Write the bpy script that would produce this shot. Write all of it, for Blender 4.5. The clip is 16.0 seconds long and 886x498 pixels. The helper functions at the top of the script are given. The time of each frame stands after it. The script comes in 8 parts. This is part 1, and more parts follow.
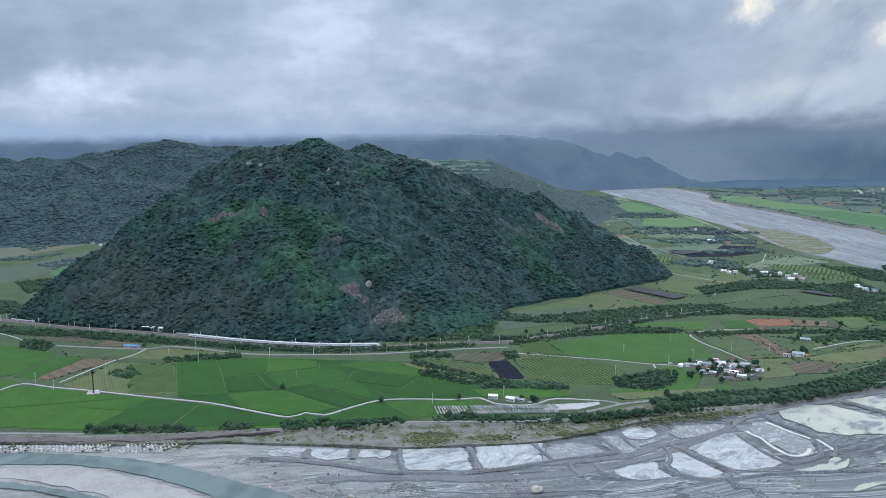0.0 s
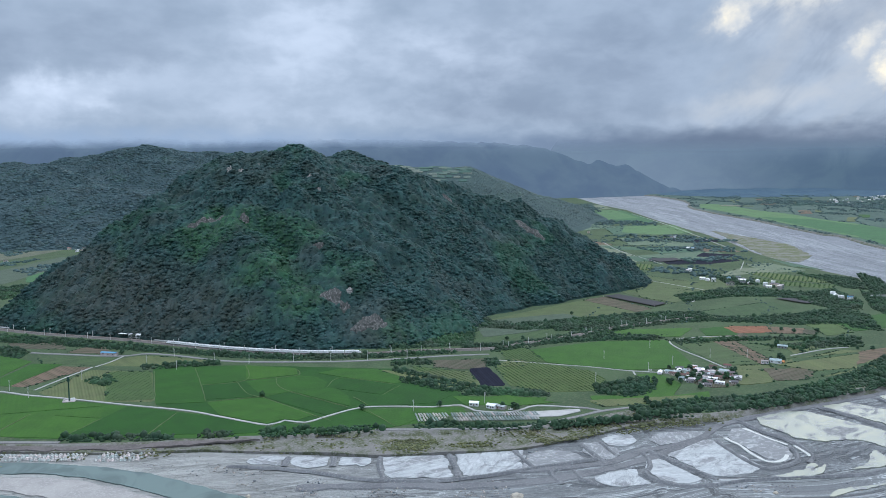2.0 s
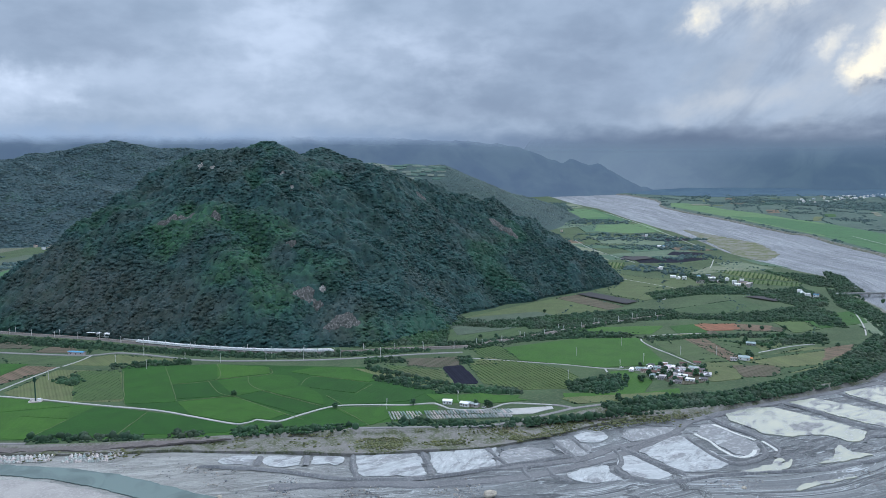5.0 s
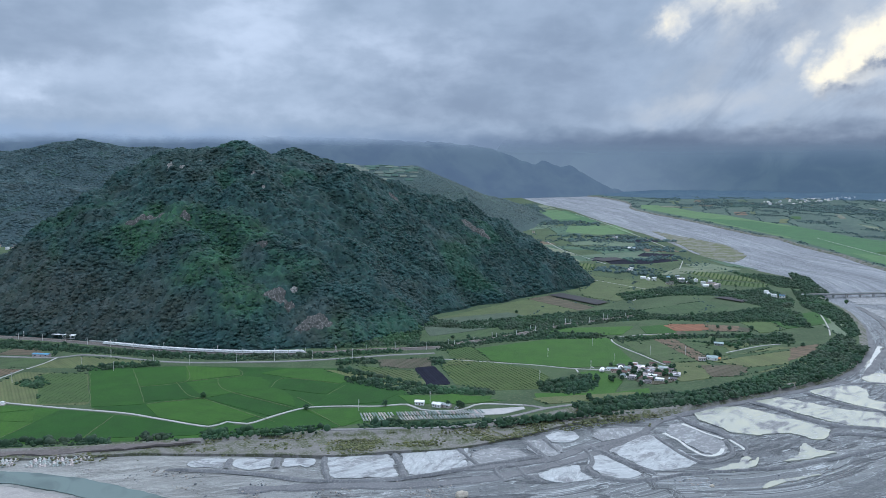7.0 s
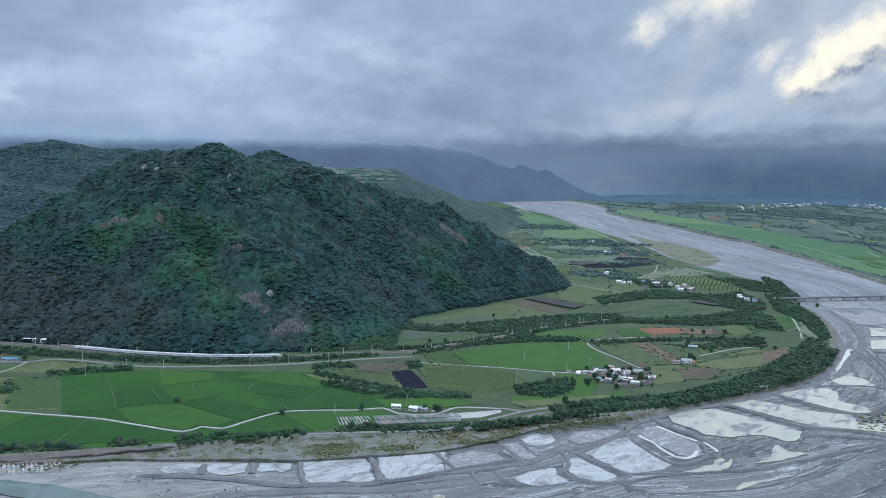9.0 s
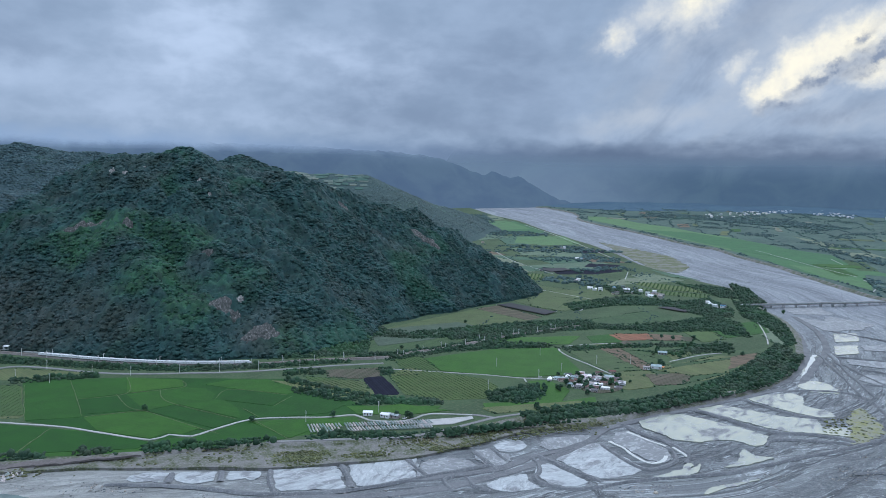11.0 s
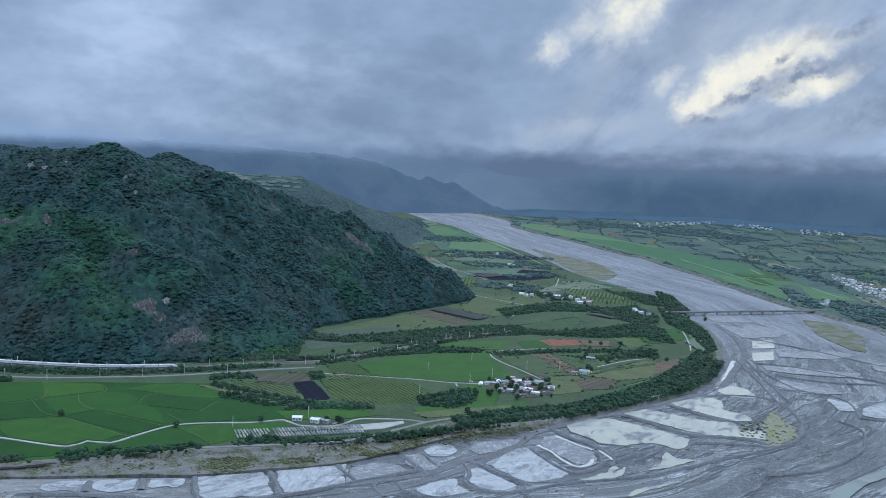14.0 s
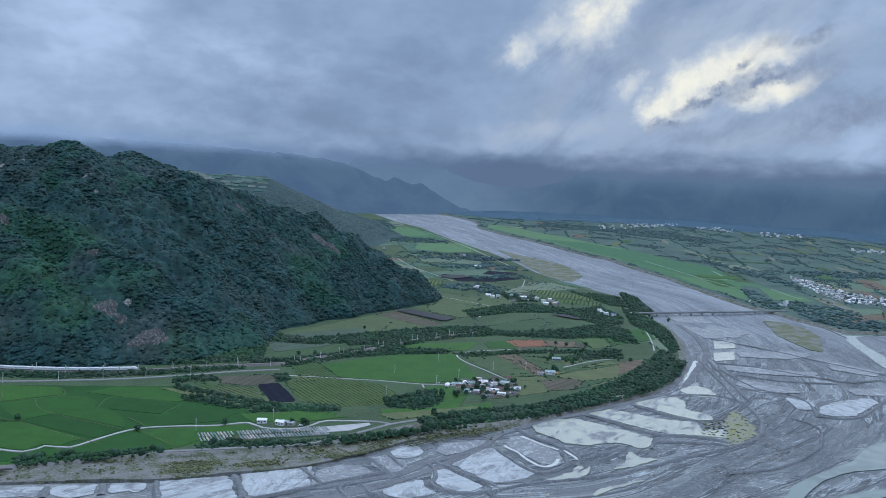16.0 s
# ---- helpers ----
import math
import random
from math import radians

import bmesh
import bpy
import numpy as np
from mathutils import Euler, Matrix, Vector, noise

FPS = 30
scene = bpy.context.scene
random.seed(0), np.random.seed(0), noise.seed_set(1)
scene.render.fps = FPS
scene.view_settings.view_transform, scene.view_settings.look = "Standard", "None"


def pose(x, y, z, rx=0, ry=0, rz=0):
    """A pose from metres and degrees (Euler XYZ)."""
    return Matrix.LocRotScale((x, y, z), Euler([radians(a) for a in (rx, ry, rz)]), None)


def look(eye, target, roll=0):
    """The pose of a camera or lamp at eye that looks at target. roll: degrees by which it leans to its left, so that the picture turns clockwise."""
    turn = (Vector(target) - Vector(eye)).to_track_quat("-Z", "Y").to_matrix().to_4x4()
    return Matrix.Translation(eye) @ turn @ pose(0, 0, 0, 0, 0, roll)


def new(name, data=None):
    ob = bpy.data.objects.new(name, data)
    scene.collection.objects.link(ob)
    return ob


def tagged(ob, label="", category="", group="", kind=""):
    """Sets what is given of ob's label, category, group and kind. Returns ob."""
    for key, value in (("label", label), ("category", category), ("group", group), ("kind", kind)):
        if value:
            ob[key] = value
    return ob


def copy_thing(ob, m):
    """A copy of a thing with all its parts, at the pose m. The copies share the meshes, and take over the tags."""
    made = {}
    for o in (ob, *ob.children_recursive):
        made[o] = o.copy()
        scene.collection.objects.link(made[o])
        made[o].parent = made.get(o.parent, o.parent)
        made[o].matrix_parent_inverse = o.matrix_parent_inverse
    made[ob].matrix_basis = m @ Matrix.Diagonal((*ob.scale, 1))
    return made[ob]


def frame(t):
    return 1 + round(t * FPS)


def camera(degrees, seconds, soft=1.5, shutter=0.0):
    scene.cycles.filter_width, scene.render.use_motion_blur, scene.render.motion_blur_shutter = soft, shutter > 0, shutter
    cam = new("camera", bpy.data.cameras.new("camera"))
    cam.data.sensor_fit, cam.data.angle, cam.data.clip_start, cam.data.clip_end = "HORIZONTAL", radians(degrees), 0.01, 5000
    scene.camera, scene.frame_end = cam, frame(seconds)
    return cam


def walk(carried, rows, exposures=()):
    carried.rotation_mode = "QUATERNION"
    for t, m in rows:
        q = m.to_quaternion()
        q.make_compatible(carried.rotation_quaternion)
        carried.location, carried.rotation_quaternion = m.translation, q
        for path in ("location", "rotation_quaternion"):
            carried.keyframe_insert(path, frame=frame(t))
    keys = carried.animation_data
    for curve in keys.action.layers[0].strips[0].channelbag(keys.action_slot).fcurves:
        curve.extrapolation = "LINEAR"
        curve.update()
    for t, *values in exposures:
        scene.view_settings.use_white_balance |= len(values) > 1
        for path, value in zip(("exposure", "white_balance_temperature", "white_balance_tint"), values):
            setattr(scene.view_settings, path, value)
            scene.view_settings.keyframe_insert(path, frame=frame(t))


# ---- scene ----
# The camera stands on one high spot above the riverbed and pans to its right.
cam = camera(62.0, 16.0, 0.45)
EYE = 230.0
TURNS = [
    (0.0, 0.000, -6.123, 0.699),
    (0.5, 0.041, -5.742, 0.753),
    (1.0, -0.166, -5.420, 0.698),
    (1.5, -0.706, -5.359, 0.508),
    (2.0, -1.467, -5.605, 0.374),
    (2.5, -1.852, -5.578, 0.305),
    (3.0, -2.089, -5.427, 0.244),
    (3.5, -2.336, -5.364, 0.178),
    (4.0, -2.658, -5.468, 0.154),
    (6.5, -5.104, -5.957, -0.154),
    (7.0, -5.672, -5.681, -0.262),
    (7.5, -6.353, -5.675, -0.434),
    (8.0, -6.964, -5.746, -0.537),
    (8.5, -7.244, -5.629, -0.561),
    (9.0, -7.449, -5.392, -0.578),
    (11.5, -10.435, -4.820, -1.217),
    (12.0, -11.365, -4.780, -1.491),
    (12.5, -12.275, -4.603, -1.686),
    (13.0, -13.095, -4.459, -1.930),
    (13.5, -13.884, -4.404, -2.161),
    (14.0, -14.726, -4.386, -2.403),
    (14.5, -15.596, -4.316, -2.456),
    (15.0, -16.218, -4.232, -2.573),
    (15.5, -16.811, -4.221, -2.690),
    (16.0, -17.300, -4.179, -2.740),
]


def held(yaw, pitch, lean):
    return pose(0, 0, EYE, 0, 0, yaw) @ pose(0, 0, 0, 90 + pitch) @ pose(0, 0, 0, 0, 0, -lean)


# the picture darkens and cools a little as the bright sky comes into view
walk(cam, [(t, held(y, p, r)) for t, y, p, r in TURNS], [(0.0, 0.26, 5850, 10), (4.0, 0.21, 5750, 10), (9.0, 0.12, 5600, 10), (13.0, -0.05, 5330, 10), (16.0, -0.12, 5220, 10)])

# ---- sky and light ----
world = bpy.data.worlds.new("overcast_sky")
scene.world = world
world.use_nodes = True
SUN_AZ, SUN_EL = 38.0, 24.0     # degrees to the right of +y, and up


class Nodes:
    """Short hand for building a node tree."""

    def __init__(self, tree):
        self.tree = tree
        tree.nodes.clear()

    def add(self, kind, _out=0, operation="", soft=False, **values):
        n = self.tree.nodes.new(kind)
        if operation:
            n.operation = operation
        if soft:
            n.interpolation_type = "SMOOTHSTEP"
        for key, value in values.items():
            self.put(n.inputs[int(key[1:]) if key[0] == "i" and key[1:].isdigit() else key], value)
        return n.outputs[_out]

    def put(self, socket, value):
        if isinstance(value, bpy.types.NodeSocket):
            self.tree.links.new(value, socket)
        else:
            socket.default_value = value

    def math(self, op, a, b=0.0, clamp=False):
        n = self.tree.nodes.new("ShaderNodeMath")
        n.operation, n.use_clamp = op, clamp
        self.put(n.inputs[0], a)
        self.put(n.inputs[1], b)
        return n.outputs[0]

    def span(self, v, a, b, lo=0.0, hi=1.0):
        return self.add("ShaderNodeMapRange", i0=v, i1=a, i2=b, i3=lo, i4=hi, soft=True)

    def mix(self, f, a, b, mode="MIX"):
        n = self.tree.nodes.new("ShaderNodeMix")
        n.data_type, n.blend_type = "RGBA", mode
        for s, v in ((n.inputs[0], f), (n.inputs[6], a), (n.inputs[7], b)):
            self.put(s, v if isinstance(v, (bpy.types.NodeSocket, float, int)) else (*v[:3], 1))
        return n.outputs[2]

    def noise(self, vec, scale, detail=4.0, rough=0.55, dist=0.0, out=0):
        return self.add("ShaderNodeTexNoise", out, Vector=vec, Scale=scale, Detail=detail, Roughness=rough, Distortion=dist)


# clouds: azimuth, elevation, half length, half height, slant (degrees), strength
SKY_PALE = [(-25.7, 6.0, 3.5, 1.1, 8, 1.0), (-23.5, 5.3, 1.3, 0.5, -15, 0.6), (-10.1, 10.5, 3.5, 3.1, 0, 0.55), (-6.8, 11.4, 3.1, 2.6, 0, 0.45), (-12.7, 6.4, 4.8, 2.0, 10, 0.3), (0.4, 9.5, 3.1, 1.5, 0, 0.5), (-26.5, 4.6, 6.6, 0.7, 0, 0.35), (-6.1, 4.8, 9.7, 0.7, 0, 0.25), (-18.7, 7.5, 4.0, 1.8, 15, 0.25), (5.4, 8.9, 3.5, 2.6, 0, 0.3), (47.4, 5.3, 3.1, 1.3, 10, 0.5), (44.8, 13.0, 4.0, 1.3, 10, 0.35), (-7.5, 8.4, 6.0, 3.0, 0, 0.30), (2.0, 9.5, 6.0, 3.0, 0, 0.15)]
SKY_WARM = [(36.9, 8.8, 11.0, 5.3, 20, 0.3), (27.4, 12.4, 5.3, 3.1, 40, 0.45), (23.8, 5.0, 4.2, 1.0, 8, 0.75), (27.4, 5.8, 2.6, 0.7, 15, 0.5), (22.8, 11.3, 2.2, 1.3, 35, 0.6), (30.6, 8.8, 1.5, 1.1, 45, 0.7), (27.4, 12.8, 2.6, 2.2, 45, 0.8), (25.6, 14.0, 2.6, 1.3, 45, 0.6), (35.7, 9.2, 6.1, 3.1, 25, 0.7), (42.0, 5.7, 3.5, 1.1, 10, 0.45), (38.8, 13.4, 4.8, 1.6, 15, 0.5), (44.0, 10.9, 2.6, 1.3, 20, 0.4), (37.9, 5.2, 2.6, 0.8, 10, 0.4)]
SKY_DARK = [(9.4, 8.3, 10.1, 4.8, 0, 0.3), (-21.9, 10.1, 4.4, 1.8, 10, 0.35), (-28.6, 8.5, 4.0, 2.0, 20, 0.45), (-20.9, 8.2, 2.6, 0.8, 10, 0.3), (3.8, 6.0, 4.8, 2.0, 0, 0.35), (11.5, 7.8, 5.3, 2.6, 20, 0.3), (15.7, 8.3, 3.1, 5.3, 10, 0.3), (8.5, 4.9, 8.3, 0.7, -2, 0.45), (26.4, 8.7, 1.3, 3.5, -40, 0.35), (31.2, 12.0, 1.5, 3.5, -42, 0.7), (33.8, 13.9, 2.6, 1.1, 30, 0.5), (29.7, 3.2, 11.4, 0.5, 0, 0.55)]
SKY_GAP = [(33.2, 7.2, 2.0, 1.4, 45, 1.0), (34.8, 8.5, 2.8, 1.7, 42, 1.0), (37.4, 9.7, 4.0, 1.8, 22, 1.0), (39.8, 10.7, 3.1, 1.2, 20, 0.8), (41.3, 8.5, 2.5, 1.1, 20, 1.0), (39.2, 8.2, 2.2, 1.0, 20, 0.8), (27.4, 13.2, 2.6, 2.0, 45, 0.8), (29.2, 14.5, 2.2, 1.3, 45, 0.8), (25.1, 12.6, 2.0, 1.1, 45, 0.5), (30.8, 8.8, 1.5, 0.9, 45, 0.55), (22.3, 11.0, 1.6, 1.1, 45, 0.65)]
SKY_WISP = [(36.8, 8.0, 2.6, 0.4, 28, 1.0), (33.8, 5.7, 1.6, 0.4, 12, 1.0), (39.4, 8.7, 1.9, 0.4, 32, 1.0), (41.3, 9.6, 1.5, 0.4, 20, 0.8), (38.7, 10.0, 0.9, 0.3, 35, 0.7), (43.0, 12.0, 1.1, 0.4, 20, 0.8), (43.4, 9.7, 1.6, 1.6, 40, 0.6), (44.7, 6.6, 3.1, 1.2, 15, 0.75), (46.8, 7.2, 2.2, 0.9, 15, 0.7), (36.8, 5.2, 2.6, 0.4, 10, 0.5), (40.4, 11.6, 1.3, 0.4, 30, 0.5)]


def build_sky():
    n = Nodes(world.node_tree)
    way = n.add("ShaderNodeTexCoord")
    sep = n.tree.nodes.new("ShaderNodeSeparateXYZ")
    n.put(sep.inputs[0], way)
    x, y, z = sep.outputs
    az = n.math("MULTIPLY", n.math("ARCTAN2", x, y), 57.2958)
    el = n.math("MULTIPLY", n.math("ARCSINE", z), 57.2958)
    flat = n.add("ShaderNodeCombineXYZ", i0=az, i1=el, i2=0.0)
    lean = n.add("ShaderNodeVectorRotate", i0=flat, i2=Vector((0, 0, 1)), i3=radians(-38))
    lean = n.add("ShaderNodeVectorMath", operation="MULTIPLY", i0=lean, i1=Vector((0.55, 1.25, 1.0)))
    broad = n.add("ShaderNodeVectorMath", operation="MULTIPLY", i0=flat, i1=Vector((0.75, 1.5, 1.0)))
    east = n.span(az, 16.0, 25.0)
    big = n.noise(broad, 0.16, 3.0, 0.5, 0.1)
    fine = n.noise(broad, 0.42, 5.0, 0.52, 0.15)
    rag = n.noise(lean, 0.30, 7.0, 0.60, 0.3)
    curl = n.noise(flat, 1.15, 6.0, 0.62, 0.2)
    body = n.math("ADD", n.math("MULTIPLY", big, 0.6), n.math("MULTIPLY", fine, 0.4))
    cloud = n.mix(n.span(body, 0.34, 0.66), (0.300, 0.362, 0.440), (0.376, 0.440, 0.522))
    # the outlines of all clouds are frayed by the same slow and quick turbulence
    shift = n.add("ShaderNodeVectorMath", operation="SUBTRACT", i0=n.noise(flat, 0.42, 6.0, 0.62, 0.0, 1), i1=Vector((0.5, 0.5, 0.5)))
    amount = n.add("ShaderNodeCombineXYZ", i0=3.6, i1=2.6, i2=0.0)
    frayed = n.add("ShaderNodeVectorMath", operation="ADD", i0=flat, i1=n.add("ShaderNodeVectorMath", operation="MULTIPLY", i0=shift, i1=amount))

    def spot(row):
        a, e, wide, tall, slant, much = row
        m = n.tree.nodes.new("ShaderNodeMapping")
        m.vector_type = "TEXTURE"
        n.put(m.inputs[0], frayed)
        m.inputs[1].default_value = (a, e, 0)
        m.inputs[2].default_value = (0, 0, radians(slant))
        m.inputs[3].default_value = (wide, tall, 1)
        far = n.add("ShaderNodeVectorMath", 1, operation="LENGTH", i0=m.outputs[0])
        return n.math("MULTIPLY", n.span(far, 1.75, 0.1), much)

    def lay(col, rows, tone, grain, lo, hi):
        for row in rows:
            f = n.math("MULTIPLY", spot(row), n.span(grain, 0.32, 0.68, lo, hi), True)
            col = n.mix(f, col, tone)
        return col

    # streaks that slant upwards to the right in the eastern half
    cloud = n.mix(n.math("MULTIPLY", east, n.span(rag, 0.50, 0.75, 0.0, 0.5)), cloud, (0.455, 0.480, 0.500))
    cloud = n.mix(n.math("MULTIPLY", east, n.span(rag, 0.50, 0.28, 0.0, 0.5)), cloud, (0.215, 0.255, 0.322))
    cloud = lay(cloud, SKY_PALE, (0.60, 0.66, 0.745), fine, 0.55, 1.15)
    cloud = lay(cloud, SKY_DARK, (0.215, 0.262, 0.338), fine, 1.15, 0.6)
    cloud = lay(cloud, SKY_WARM, (0.510, 0.525, 0.535), rag, 0.35, 1.2)
    # breaks in the deck with the low sun behind them
    bright = 0.0
    for row in SKY_GAP:
        bright = n.math("MAXIMUM", bright, spot(row))
    torn = n.math("SUBTRACT", n.math("ADD", n.math("MULTIPLY", rag, 0.55), n.math("MULTIPLY", curl, 0.45)), 0.5)
    thin = n.math("ADD", bright, n.math("MULTIPLY", torn, 1.5))
    thin = n.math("MULTIPLY", thin, n.span(bright, 0.0, 0.45))
    cloud = n.mix(n.span(thin, -0.05, 0.60, 0.0, 0.85), cloud, (0.68, 0.655, 0.595))
    cloud = n.mix(n.span(thin, 0.42, 1.15), cloud, (1.08, 0.93, 0.66))
    cloud = lay(cloud, SKY_WISP, (0.270, 0.300, 0.355), curl, 0.45, 1.2)
    # murk low over the valley, darker to the east
    side = n.span(az, -17.0, 24.0)
    low = n.mix(side, (0.305, 0.392, 0.515), (0.122, 0.162, 0.228))
    edge = n.math("ADD", el, n.math("MULTIPLY", n.math("SUBTRACT", fine, 0.5), 2.0))
    cloud = n.mix(n.span(edge, 4.1, 2.3), cloud, low)
    # towards the zenith the overcast is brighter
    cloud = n.mix(n.span(z, 0.42, 0.80), cloud, (1.45, 1.50, 1.58))
    clear = n.tree.nodes.new("ShaderNodeTexSky")
    clear.sky_type, clear.sun_disc = "NISHITA", False
    clear.sun_elevation, clear.sun_rotation = radians(SUN_EL), radians(SUN_AZ)
    faint = n.add("ShaderNodeBackground", Color=clear.outputs[0], Strength=0.0008)
    deck = n.add("ShaderNodeBackground", Color=cloud, Strength=1.0)
    out = n.tree.nodes.new("ShaderNodeOutputWorld")
    n.put(out.inputs[0], n.add("ShaderNodeAddShader", i0=faint, i1=deck))


build_sky()

sun = new("sun", bpy.data.lights.new("sun", "SUN"))
sun.data.energy, sun.data.angle, sun.data.color = 0.9, radians(75), (1.0, 0.94, 0.85)
sun.matrix_world = look((0, 0, 900), Vector((0, 0, 900)) - Vector((math.sin(radians(SUN_AZ)) * math.cos(radians(SUN_EL)), math.cos(radians(SUN_AZ)) * math.cos(radians(SUN_EL)), math.sin(radians(SUN_EL)))))

# ---- materials ----


def ground_mat(name, colours, scales, rough=0.9, bump=0.3, island=0.0, vary=0.0, spec=0.25, stretch=(1, 1, 1), rows=0.0, gap=2.4):
    """Three colours mixed by a broad and a fine noise, in metres; island or vary shifts the tone from piece to piece."""
    m = bpy.data.materials.new(name)
    m.use_nodes = True
    n = Nodes(m.node_tree)
    place = n.add("ShaderNodeNewGeometry")
    place = n.add("ShaderNodeVectorMath", operation="MULTIPLY", i0=place, i1=Vector(stretch))
    a = n.noise(place, 1.0 / scales[0], 5.0, 0.6, 0.4)
    b = n.noise(place, 1.0 / scales[1], 6.0, 0.65)
    col = n.mix(n.span(a, 0.38, 0.62), colours[0], colours[1])
    col = n.mix(n.span(b, 0.45, 0.72), col, colours[2])
    if rows:
        turn = n.math("MULTIPLY", n.add("ShaderNodeObjectInfo", 5), 3.1)
        lane = n.tree.nodes.new("ShaderNodeSeparateXYZ")
        n.put(lane.inputs[0], n.add("ShaderNodeVectorRotate", i0=place, i2=Vector((0, 0, 1)), i3=turn))
        wave = n.math("SINE", n.math("ADD", n.math("MULTIPLY", lane.outputs[0], 6.283 / gap), n.math("MULTIPLY", a, 3.0)))
        broad = n.noise(n.add("ShaderNodeCombineXYZ", i0=lane.outputs[0], i1=0.0, i2=0.0), 0.12, 2.0, 0.5)
        col = n.mix(n.math("MULTIPLY", n.span(wave, -0.4, 0.8), rows), col, tuple(0.45 * c for c in colours[1]))
        col = n.mix(n.math("MULTIPLY", n.span(broad, 0.42, 0.6), rows * 0.8), col, tuple(1.15 * c for c in colours[2]))
    if island:
        r = n.add("ShaderNodeNewGeometry", 8)
        col = n.mix(1.0, col, n.add("ShaderNodeCombineColor", i0=n.span(r, 0, 1, 1 - island, 1 + island), i1=n.span(r, 0, 1, 1 - island * 0.8, 1 + island * 0.7), i2=n.span(r, 0, 1, 1 - island * 0.6, 1 + island * 0.4)), "MULTIPLY")
    if vary:
        r = n.add("ShaderNodeObjectInfo", 5)
        g = n.span(r, 0, 1, 1 - vary, 1 + vary)
        col = n.mix(1.0, col, n.add("ShaderNodeCombineColor", i0=n.math("MULTIPLY", g, g), i1=g, i2=g), "MULTIPLY")
    hump = n.add("ShaderNodeBump", Strength=bump, Distance=scales[1] * 0.4, Height=b)
    p = n.add("ShaderNodeBsdfPrincipled", **{"Base Color": col, "Roughness": rough, "Specular IOR Level": spec, "Normal": hump})
    out = n.tree.nodes.new("ShaderNodeOutputMaterial")
    n.put(out.inputs[0], p)
    return m


def plain_mat(name, colour, rough=0.6, metal=0.0, grime=0.25, vary=0.0):
    dark = tuple(c * (1 - grime) for c in colour)
    m = ground_mat(name, (colour, dark, colour), (6.0, 0.8), rough, 0.05, 0.0, vary, 0.4)
    for nd in m.node_tree.nodes:
        if nd.type == "BSDF_PRINCIPLED":
            nd.inputs["Metallic"].default_value = metal
    return m


def water_mat(name, colour, rough=0.16):
    m = bpy.data.materials.new(name)
    m.use_nodes = True
    n = Nodes(m.node_tree)
    place = n.add("ShaderNodeNewGeometry")
    b = n.noise(place, 0.35, 4.0, 0.6)
    a = n.noise(place, 0.03, 4.0, 0.55, 1.0)
    col = n.mix(n.span(a, 0.4, 0.65), colour, tuple(c * 0.72 for c in colour))
    hump = n.add("ShaderNodeBump", Strength=0.06, Distance=0.3, Height=b)
    p = n.add("ShaderNodeBsdfPrincipled", **{"Base Color": col, "Roughness": rough, "IOR": 1.33, "Normal": hump})
    out = n.tree.nodes.new("ShaderNodeOutputMaterial")
    n.put(out.inputs[0], p)
    return m


